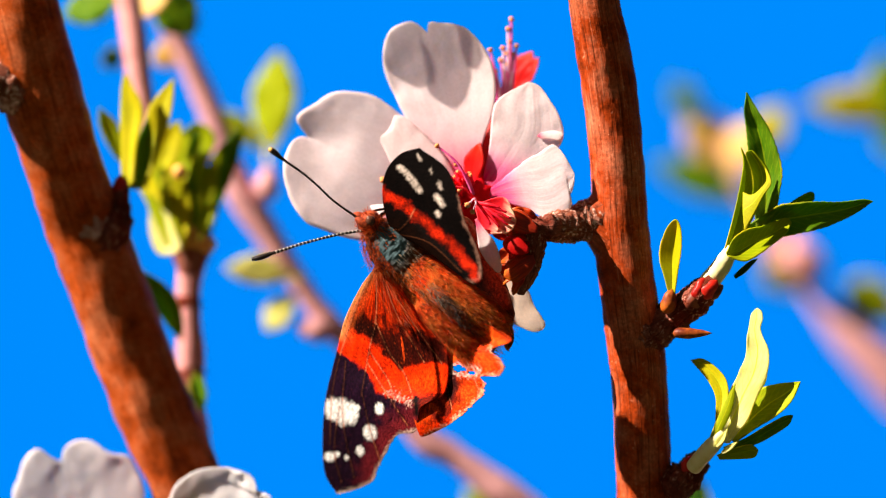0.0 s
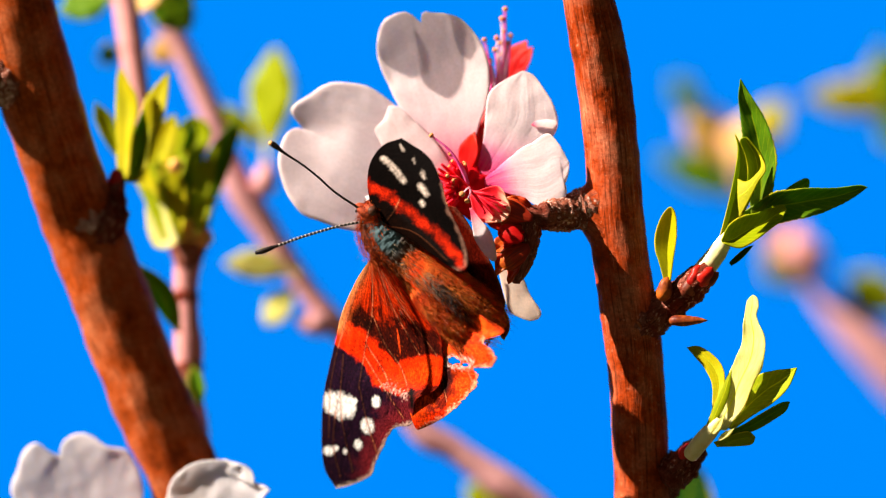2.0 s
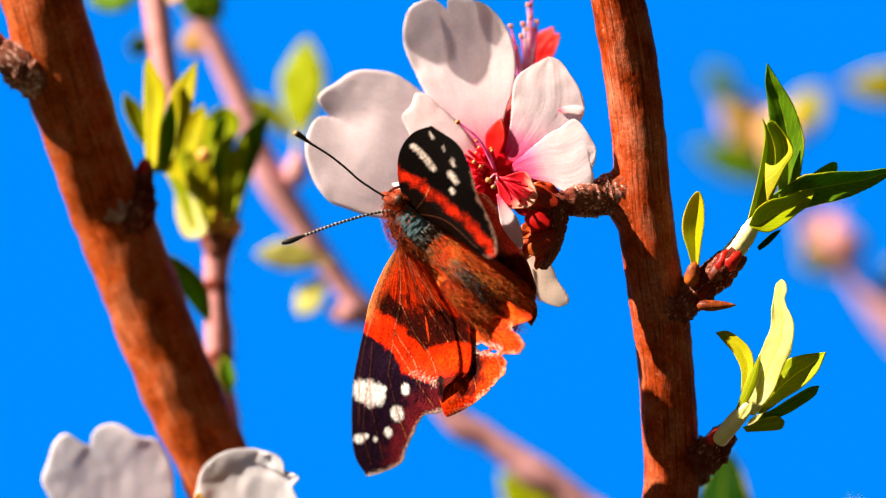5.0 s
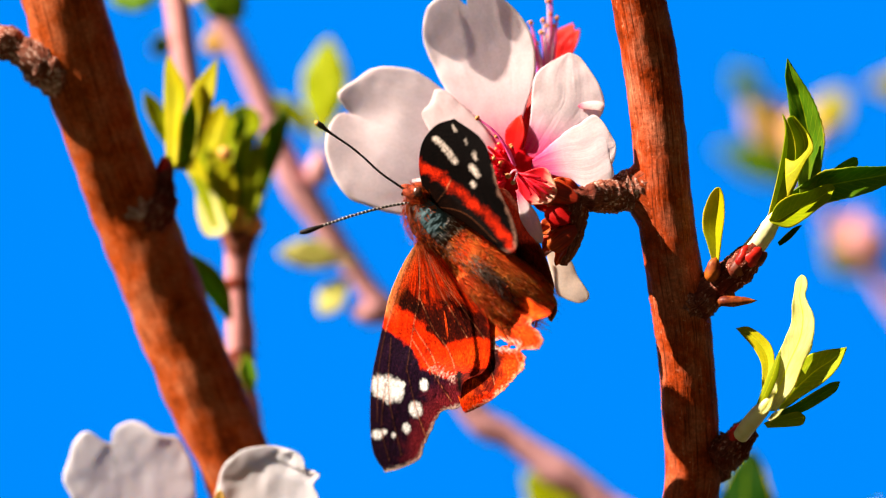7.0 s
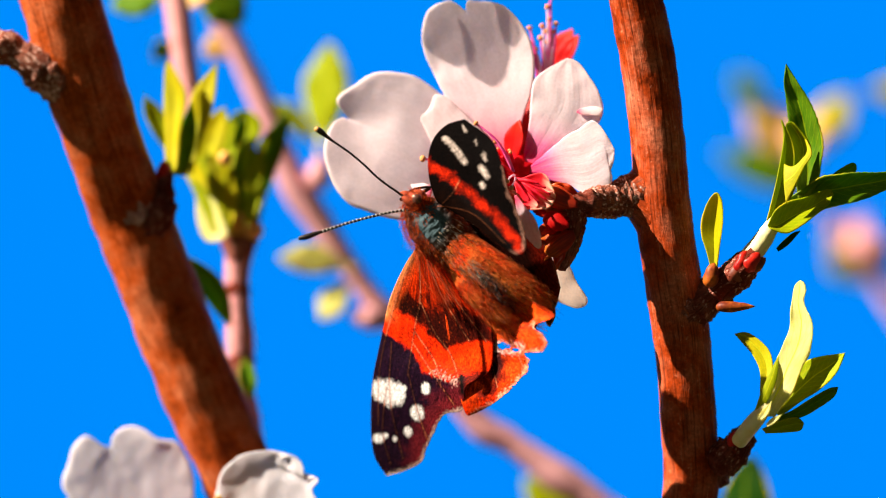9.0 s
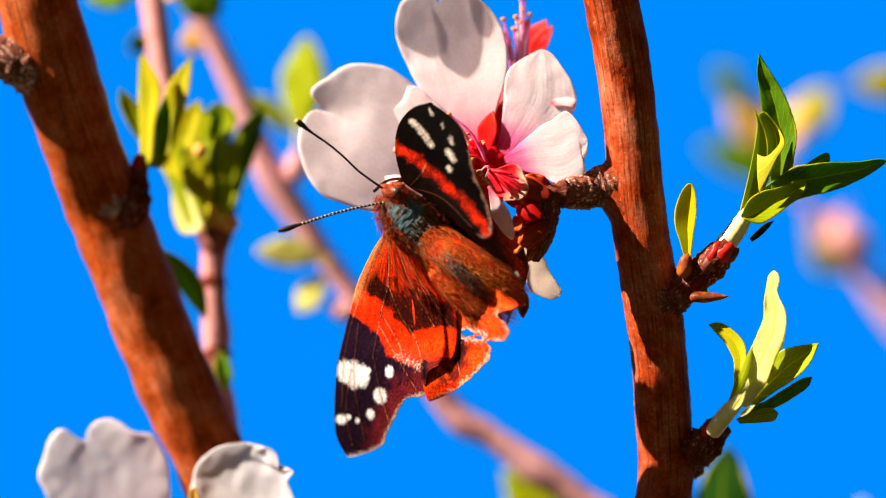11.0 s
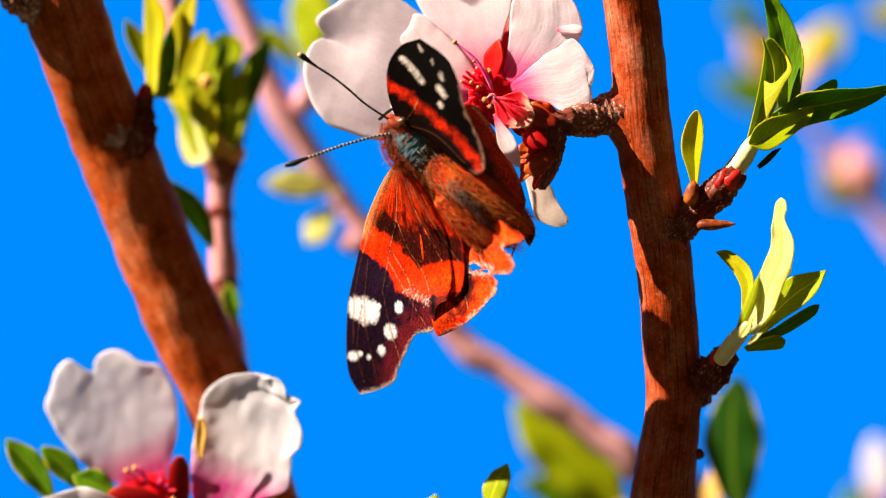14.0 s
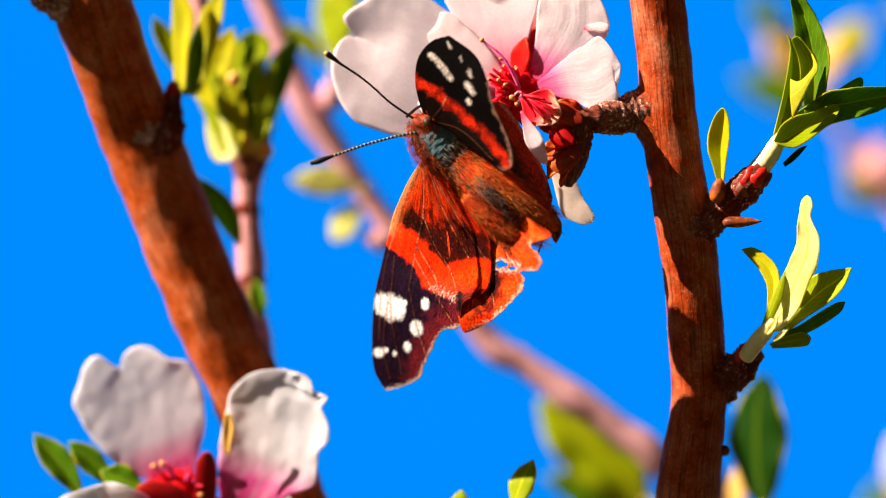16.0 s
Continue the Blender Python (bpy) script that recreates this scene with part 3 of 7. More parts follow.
def left_branch():
    rows = [(*(-62.62, 60.37, -18.00), 4.97), (*(-58.03, 43.79, -14.00), 5.05), (*(-54.64, 31.98, -12.00), 5.12), (*(-52.73, 24.06, -13.00), 5.27), (*(-50.63, 16.14, -15.00), 5.12), (*(-48.62, 8.89, -18.00), 4.97), (*(-46.73, 2.66, -21.00), 5.12),
            (*(-44.16, -4.38, -22.00), 5.12), (*(-41.58, -11.83, -23.00), 5.12), (*(-37.68, -22.19, -24.00), 5.05), (*(-34.63, -29.02, -25.00), 4.9), (*(-32.54, -35.12, -26.00), 4.82), (*(-30.47, -40.42, -26.00), 4.82), (*(-28.72, -45.79, -27.00), 4.82), (*(-25.25, -55.74, -28.00), 4.75), (*(-19.13, -74.51, -32.00), 5.57),
            (*(FORK + (-30, 110, 10)), 6.35), (*(FORK + (-8, 20, 4)), 7.76)]
    ob = thing("branch", rows[6][:3], "reddish brown almond branch lit along one edge", "branch")
    part("bark", tube(rows, 72, 320, 0.05, 0.016), BARK_BRANCH, ob)
    part("side_shoot", tube([(*(-53.91, 20.38, -12.00), 3.67), (*(-56.53, 21.63, -11.00), 3.1), (*(-58.43, 22.59, -10.00), 2.12), (*(-60.88, 24.03, -10.00), 2.12), (*(-64.49, 25.77, -10.00), 1.83), (*(-70.11, 28.87, -9.00), 1.69)], 28, 44, 0.14, 0.16, [(0.22, 0.04, 0.15), (0.36, 0.03, -0.1), (0.46, 0.04, 0.15)]), BARK_FLAKY, ob, "cut-looking side shoot with a knotted base")
    part("knot", tube([(*(-44.75, 0.51, -19.00), 2.51), (*(-42.73, 2.42, -18.00), 1.99), (*(-42.05, 4.78, -18.50), 1.4), (*(-41.85, 7.01, -19.50), 0.961), (*(-41.92, 9.11, -21.00), 0.739)], 24, 36, 0.18, 0.24, [(0.35, 0.05, 0.15), (0.6, 0.05, 0.15)]), BARK_SPUR, ob, "rough grey-brown spur knot")
    part("bud_scale", blob((-42.34, 6.57, -20.00), (0.1, 1, 0.1), 3.2, 1.25, 12, 8, 0.15, 0.6), SCALE_RED, ob, "red bud scale")
    part("scurf", blob((-47.60, 2.20, -16.30), (1, 0.35, -0.30), 5.0, 2.0, 40, 24, 0.9, 0.9, 0.6), SCURF, ob, "patch of flaking grey-pink bark at the knot")
    part("bud_scale", blob((-41.26, 2.87, -18.00), (0.6, 0.7, 0.1), 1.6, 0.8, 12, 8, 0.3, 0.6), SCALE_BROWN, ob)
    return ob


left_branch()


def far_branches():
    rows = [(-44.77, 42.06, -80.00, 1.68), (-40.57, 33.25, -80.00, 1.60), (-38.47, 29.47, -80.00, 1.60), (-36.20, 24.43, -80.00, 1.76), (-33.85, 18.98, -80.00, 1.85), (-31.74, 12.68, -80.00, 2.02), (-29.48, 7.48, -80.00, 2.18), (-26.70, 3.28, -80.00, 2.10), (-24.01, -0.92, -80.00, 1.85), (-21.07, -5.37, -80.00, 1.68), (-18.30, -9.14, -80.00, 1.68), (-14.94, -13.09, -80.00, 1.68), (-7.80, -21.73, -80.00, 1.68), (-3.18, -27.61, -80.00, 2.02), (-1.25, -29.29, -80.00, 2.18), (1.44, -30.46, -80.00, 1.85), (5.64, -33.65, -80.00, 2.02), (8.58, -35.83, -80.00, 2.52), (12.36, -38.35, -80.00, 2.18), (16.98, -42.04, -80.00, 2.18), (21.60, -46.24, -80.00, 2.27),
            (33.00, -69.29, -84.00, 3.20), (*(FORK + (70, 60, -20)), 5.64), (*(FORK + (10, 10, -6)), 7.05)]
    ob = thing("branch", rows[7][:3], "thin pinkish brown branch crossing far behind the blossom", "branch")
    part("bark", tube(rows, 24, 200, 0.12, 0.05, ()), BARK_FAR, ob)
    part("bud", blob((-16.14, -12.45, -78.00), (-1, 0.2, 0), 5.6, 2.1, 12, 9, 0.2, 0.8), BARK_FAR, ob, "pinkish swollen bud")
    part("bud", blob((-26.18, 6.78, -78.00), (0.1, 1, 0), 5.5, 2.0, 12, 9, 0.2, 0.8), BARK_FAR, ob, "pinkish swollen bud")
    rows = [(*(-45.83, 47.63, -52.00), 2.06), (*(-44.48, 37.33, -52.00), 2.06), (*(-43.11, 29.28, -50.00), 2.05), (*(-41.90, 21.30, -48.00), 1.96), (*(-39.76, 11.82, -46.00), 1.88), (*(-36.86, 3.20, -44.00), 1.87), (*(-34.52, -1.08, -42.00), 2.33), (*(-34.91, -5.35, -42.00), 1.94),
            (*(-34.76, -10.76, -41.00), 2.01), (*(-34.44, -15.40, -41.00), 2.4), (*(-34.60, -19.27, -41.00), 1.55), (*(-33.43, -24.75, -42.00), 1.71), (*(-32.93, -35.92, -46.00), 1.87), (*(-31.13, -52.23, -52.00), 2.37), (*(FORK + (-24, 90, -14)), 4.23), (*(FORK + (-6, 8, -4)), 5.64)]
    ob = thing("branch", rows[7][:3], "slim pink-brown stem behind the branch, ringed with nodes", "branch")
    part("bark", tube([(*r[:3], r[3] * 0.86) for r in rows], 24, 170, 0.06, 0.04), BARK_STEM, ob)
    part("node", tube([(*(-33.90, 0.23, -42.00), 2.41), (*(-34.64, -1.47, -41.50), 2.17), (*(-34.91, -2.71, -42.00), 1.86)], 20, 10, 0.2, 0.2), BARK_SPUR, ob, "dark node under a leaf cluster")
    part("node", tube([(*(-34.91, -7.06, -42.00), 1.78), (*(-34.87, -7.67, -41.50), 1.86), (*(-34.91, -8.45, -42.00), 1.78)], 20, 10, 0.1, 0.1), BARK_SPUR, ob, "dark node ring")
    part("node", tube([(*(-34.44, -16.95, -41.00), 2.09), (*(-34.25, -18.48, -40.50), 1.71), (*(-34.13, -20.44, -41.00), 1.55)], 20, 10, 0.15, 0.15), BARK_SPUR, ob, "dark node under a swelling")
    part("bud", blob((-32.80, -0.20, -38.40), (0.6, 0.6, 0.5), 2.7, 1.35, 14, 9, 0.1, 0.9), GOLD, ob, "small shining orange bud")
    rows = [(51.41, 19.61, -190.00, 0.61), (52.95, 13.46, -190.00, 0.92), (56.54, 5.78, -190.00, 0.72), (61.66, -0.88, -190.00, 0.82), (67.30, -9.07, -190.00, 1.43), (73.45, -15.21, -190.00, 3.28), (79.60, -21.36, -190.00, 4.30), (87.80, -29.55, -190.00, 4.71), (103.17, -46.96, -190.00, 5.12), (140.73, -133.29, -330.00, 7.17), (160.0, -420.0, -150.0, 9.0), (*(FORK + (10, -10, -5)), 9.0)]
    ob = thing("branch", rows[4][:3], "pale pink branch far off, melted by the shallow focus", "branch")
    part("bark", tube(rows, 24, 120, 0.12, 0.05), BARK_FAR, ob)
    part("node", tube([(*(63.50, -0.46, -188.00), 3.07), (*(65.13, -2.50, -187.00), 3.38), (*(66.88, -4.55, -188.00), 3.18)], 18, 10, 0.15, 0.12), BARK_STEM, ob, "swollen node below two leaves")


far_branches()


def tree_trunk():
    inv = M.inverted()
    rows = []
    for x, y, z, r in ((-20, 40, -20, 90), (10, 25, 500, 72), (-10, 5, 950, 62), (-15, 40, 1200, 44)):
        p = inv @ Vector((x * MM, y * MM + 0.12, z * MM)) / MM
        rows.append((*p, r))
    rows.append((*(FORK + (-4, -30, -6)), 26))
    rows.append((*FORK, 14))
    ob = thing("tree_trunk", rows[0][:3], "short dark almond trunk standing in dry earth", "trunk")
    part("bark", tube(rows, 32, 80, 0.15, 0.06), BARK_SPUR, ob)


tree_trunk()


# ---- leaf shoots ----
def shoot_on_spur():
    ob = thing("leaf_shoot", (26.07, -10.42, -3.00), "leafy almond shoot opening from a dark spur with red bud scales", "shoot", "leaf shoots on the twig")
    part("spur", tube([(*(25.42, -11.15, -4.00), 2.4), (*(27.21, -9.71, -3.00), 2.4), (*(29.27, -8.12, -2.00), 2.12), (*(31.04, -6.69, -1.00), 1.9), (*(32.80, -5.12, 0.00), 1.69), (*(33.92, -4.13, 0.00), 1.41)], 24, 44, 0.10, 0.16,
                      [(0.2, 0.04, 0.1), (0.45, 0.04, 0.13), (0.7, 0.04, 0.13)]), BARK_SPUR, ob, "dark ringed spur")
    for a, b, w, m in (((30.43, -7.51, 0.50), (32.86, -4.69, 1.00), 1.27, SCALE_BROWN), ((31.59, -6.38, 1.00), (32.56, -3.56, 1.20), 1.2, SCALE_RED), ((32.14, -6.09, 1.20), (34.23, -3.84, 1.40), 1.2, SCALE_RED), ((33.14, -5.95, 1.00), (34.97, -4.47, 1.00), 0.917, SCALE_BROWN)):
        v = np.array(b) - np.array(a)
        part("bud_scale", blob(a, v, np.linalg.norm(v), w * 1.0, 18, 11, 0.3, 0.6, 0.65), m, ob, "glossy red bud scale" if m is SCALE_RED else "")
    a, b = np.array((28.57, -10.48, 0.00)), np.array((33.57, -10.46, 1.00))
    part("thorn_bud", blob(a, b - a, np.linalg.norm(b - a), 0.987, 14, 12, 0.2, 0.35), SCALE_TAN, ob, "pointed brown and yellow bud")
    a, b = np.array((27.86, -8.09, 0.00)), np.array((28.67, -4.98, 0.50))
    part("bud", blob(a, b - a, np.linalg.norm(b - a), 1.13, 14, 10, 0.2, 0.7), SCALE_TAN, ob, "brown and yellow bud under a small leaf")
    part("leaf", sheet([(28.19, -5.68, 0.31), (27.64, -3.43, 0.04), (27.10, -1.46, -0.23), (27.16, 0.45, -0.20), (27.85, 2.42, 0.14), (28.66, 3.55, 0.55), (29.21, 3.69, 0.82)], [(28.94, -5.68, 0.69), (29.35, -2.72, 0.89), (29.75, 0.10, 1.10), (29.69, 2.42, 1.06), (29.21, 3.69, 0.82)],
                       fold=0.7, teeth=0.03, thick=0.2, seed=3), LEAF_YELLOW, ob, "small upright yellow-green leaf, folded")
    part("stalk", tube([(32.47, -4.98, -0.30, 1.20), (33.81, -3.43, -0.30, 1.27), (35.09, -1.74, -0.40, 1.13), (36.08, -0.11, -0.50, 0.85), (36.73, 1.51, -0.60, 0.42)], 20, 30, 0.05, 0.04), CREAM, ob, "pale cream-green stalk")
    part("leaf", sheet([(39.28, 2.58, -1.53), (38.85, 6.47, -1.43), (38.41, 10.01, -1.34), (38.12, 13.19, -1.24), (37.90, 15.52, -1.16), (37.75, 17.42, -1.10), (38.02, 19.68, -0.93)], [(40.53, 2.58, -1.28), (41.77, 4.91, -0.92), (42.18, 7.03, -0.73), (42.51, 9.64, -0.54), (41.94, 12.25, -0.52), (40.89, 14.93, -0.60), (39.63, 17.06, -0.74), (38.02, 19.68, -0.93)],
                       fold=0.35, teeth=0.035, ruffle=0.02, thick=0.2, seed=1, nv=81), LEAF_DARK, ob, "tall dark green leaf")
    part("leaf", sheet([(35.20, 0.10, 0.76), (36.42, 4.68, 0.45), (37.28, 8.70, 0.24), (37.57, 11.03, 0.16), (37.21, 12.79, 0.25)], [(37.29, 1.51, 0.24), (38.30, 5.04, -0.02), (38.80, 7.86, -0.14), (38.51, 9.83, -0.07), (37.93, 11.38, 0.07), (37.21, 12.79, 0.25)],
                       fold=0.8, thick=0.2, seed=2), LEAF, ob, "young folded leaf with yellow margins")
    part("leaf", sheet([(37.17, 1.16, -1.59), (38.25, 4.48, -0.27), (38.65, 7.49, 0.75), (38.37, 9.94, 1.40), (37.71, 11.90, 1.79), (38.45, 12.31, 2.14)], [(37.84, 1.87, -1.18), (39.00, 4.54, -0.03), (40.04, 6.79, 0.96), (40.81, 8.32, 1.65), (40.50, 9.72, 1.97), (39.78, 10.84, 2.10), (39.08, 11.68, 2.14), (38.45, 12.31, 2.14)],
                       dome=-0.30, ruffle=0.02, thick=0.2, seed=5), LEAF, ob, "young curled green leaf")
    part("leaf", sheet([(37.48, 7.15, 0.43), (38.45, 6.78, 1.32), (39.45, 7.47, 1.91), (40.27, 8.66, 2.20), (39.99, 10.64, 1.39)], [(37.55, 2.21, 1.97), (38.72, 4.45, 2.23), (39.82, 6.62, 2.46), (40.78, 8.30, 2.72), (39.99, 10.64, 1.39)],
                       dome=0.05, thick=0.2, seed=15), LEAF_YELLOW, ob, "turned-over yellow edge of the curled leaf")
    part("leaf", sheet([(37.90, 2.79, -1.91), (39.75, 3.99, -1.27), (42.01, 5.47, -0.48), (44.23, 5.75, -0.12), (46.45, 6.02, 0.25), (49.79, 5.95, 0.62), (52.41, 6.23, 1.03), (53.60, 5.95, 1.08)], [(37.54, 0.81, -2.65), (40.21, 0.81, -2.33), (42.99, 1.52, -1.75), (46.45, 2.37, -1.03), (49.20, 3.28, -0.38), (51.59, 4.47, 0.32), (53.60, 5.95, 1.08)],
                       fold=0.3, teeth=0.03, ruffle=0.02, thick=0.2, seed=4, nv=81), LEAF_DARK, ob, "long dark green leaf, held level")
    part("leaf", sheet([(35.15, -0.46, 3.03), (36.15, 1.36, 2.01), (37.77, 2.49, 1.18), (39.93, 2.92, 0.56), (41.76, 3.63, -0.13), (43.07, 3.92, -0.52), (43.62, 3.35, -0.38)], [(35.49, -0.95, 3.19), (37.46, -1.51, 3.04), (39.42, -0.60, 2.24), (41.27, 0.73, 1.27), (42.84, 1.93, 0.42), (43.62, 3.35, -0.38)],
                       fold=0.45, teeth=0.02, ruffle=0.02, thick=0.2, seed=6), LEAF, ob, "short bright green leaf with pale margins")
    part("leaf", sheet([(43.20, 5.49, -2.44), (44.57, 6.48, -2.00), (45.95, 7.18, -1.65), (46.58, 7.04, -1.63)], [(43.63, 5.21, -2.48), (45.30, 5.49, -2.23), (46.55, 6.06, -1.93), (46.58, 7.04, -1.63)],
                       fold=0.2, thick=0.2, seed=7, nv=25), LEAF_DARK, ob, "leaf tip showing behind")
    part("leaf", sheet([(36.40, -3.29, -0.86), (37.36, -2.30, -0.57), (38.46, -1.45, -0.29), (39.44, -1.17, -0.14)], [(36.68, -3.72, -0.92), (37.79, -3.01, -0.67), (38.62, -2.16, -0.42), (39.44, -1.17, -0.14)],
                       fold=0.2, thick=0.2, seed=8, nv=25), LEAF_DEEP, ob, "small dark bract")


shoot_on_spur()


def lower_shoot():
    ob = thing("leaf_shoot", (29.38, -29.70, -4.50), "pale yellow-green leaf shoot on a short dark spur", "shoot", "leaf shoots on the twig")
    part("spur", tube([(*(28.45, -30.41, -4.50), 2.4), (*(30.02, -29.27, -4.50), 2.26), (*(31.73, -27.56, -4.50), 1.76), (*(32.87, -26.42, -4.50), 1.34)], 24, 30, 0.14, 0.2, [(0.5, 0.06, 0.15)]), BARK_SPUR, ob, "dark scaly spur")
    for a, b, w, m in (((30.48, -28.46, -3.00), (31.30, -25.87, -2.50), 1.06, SCALE_RED), ((31.05, -28.17, -3.00), (33.18, -26.04, -3.00), 1.06, SCALE_BROWN)):
        v = np.array(b) - np.array(a)
        part("bud_scale", blob(a, v, np.linalg.norm(v), w * 1.0, 18, 11, 0.3, 0.6, 0.65), m, ob, "glossy red bud scale" if m is SCALE_RED else "")
    part("stalk", tube([(31.35, -27.09, 0.60, 0.99), (32.38, -25.54, 2.80, 1.05), (33.58, -23.98, 4.40, 0.98), (34.66, -22.56, 4.80, 0.63)], 20, 30, 0.05, 0.04), CREAM, ob, "pale cream stalk")
    part("leaf", sheet([(33.20, -24.01, 0.31), (34.32, -20.69, 0.41), (35.70, -17.85, 0.75), (37.08, -15.02, 1.09), (37.92, -12.21, 1.11), (38.22, -9.75, 0.86), (38.51, -8.07, 0.73), (39.19, -7.29, 1.01)], [(35.61, -24.13, 1.82), (37.98, -21.06, 2.74), (39.02, -18.25, 2.88), (39.98, -16.14, 3.10), (40.54, -14.04, 3.07), (40.44, -12.16, 2.66), (39.80, -10.78, 2.02), (39.55, -9.73, 1.68), (39.90, -8.68, 1.70), (39.72, -7.70, 1.41), (39.19, -7.29, 1.01)],
                       fold=0.10, ruffle=0.03, thick=0.2, seed=11, nv=61), LEAF_PALE, ob, "tall pale yellow leaf")
    part("leaf", sheet([(32.85, -23.96, 4.79), (33.96, -20.82, 4.81), (35.21, -18.16, 4.92), (36.17, -16.49, 5.04)], [(33.53, -23.74, 4.98), (34.91, -21.64, 5.18), (35.81, -19.40, 5.23), (36.17, -16.49, 5.04)],
                       dome=0.1, thick=0.15, seed=16), LEAF, ob, "folded green base of the tall leaf")
    part("leaf", sheet([(33.89, -21.30, 2.21), (33.96, -18.53, 1.41), (33.18, -16.53, 0.50), (32.05, -15.08, -0.39), (31.05, -13.84, -1.16)], [(34.72, -20.94, 2.44), (35.53, -18.15, 1.93), (35.24, -16.08, 1.19), (33.98, -14.56, 0.23), (32.50, -13.68, -0.63), (31.05, -13.84, -1.16)],
                       fold=0.3, ruffle=0.02, thick=0.2, seed=12), LEAF_YELLOW, ob, "small curved yellow leaf")
    part("leaf", sheet([(35.71, -23.58, -0.97), (37.80, -19.82, -0.71), (39.65, -17.54, -0.12), (41.65, -16.78, 1.11), (44.40, -16.35, 3.02)], [(36.49, -24.24, -0.15), (39.52, -21.98, 1.33), (41.52, -20.66, 2.37), (43.28, -18.87, 3.06), (44.40, -16.35, 3.02)],
                       fold=0.2, ruffle=0.02, thick=0.2, seed=13), LEAF, ob, "green leaf with a sunlit tip")
    part("leaf", sheet([(35.05, -24.72, 0.08), (37.81, -23.48, 0.85), (39.85, -22.17, 1.58), (42.23, -20.80, 2.37), (43.54, -20.58, 2.59)], [(35.64, -25.51, -0.18), (39.23, -24.26, 0.68), (41.28, -23.10, 1.35), (43.03, -21.80, 2.05), (43.54, -20.58, 2.59)],
                       fold=0.3, thick=0.2, seed=14), LEAF_DARK, ob, "narrow dark green leaf")
    part("leaf", sheet([(34.17, -25.68, 0.60), (36.38, -24.73, 1.11), (38.32, -24.29, 1.43), (39.31, -25.00, 1.32)], [(34.60, -26.25, 0.47), (37.11, -26.16, 0.75), (38.85, -25.93, 0.99), (39.31, -25.00, 1.32)],
                       fold=0.4, thick=0.2, seed=15), LEAF, ob, "short green leaf")
    part("leaf", sheet([(33.32, -24.24, 5.90), (33.88, -23.20, 5.86), (35.12, -22.01, 5.99)], [(33.86, -24.37, 6.09), (34.69, -23.53, 6.17), (35.12, -22.01, 5.99)],
                       fold=0.3, thick=0.2, seed=17, nv=25), LEAF_PALE, ob, "cream stipule at the leaf foot")
    part("leaf", sheet([(34.30, -24.94, 5.80), (35.13, -24.10, 5.88), (36.29, -23.67, 6.14)], [(34.57, -25.21, 5.93), (35.52, -24.65, 6.11), (36.29, -23.67, 6.14)],
                       fold=0.3, thick=0.2, seed=18, nv=25), LEAF_PALE, ob, "cream stipule at the leaf foot")


lower_shoot()


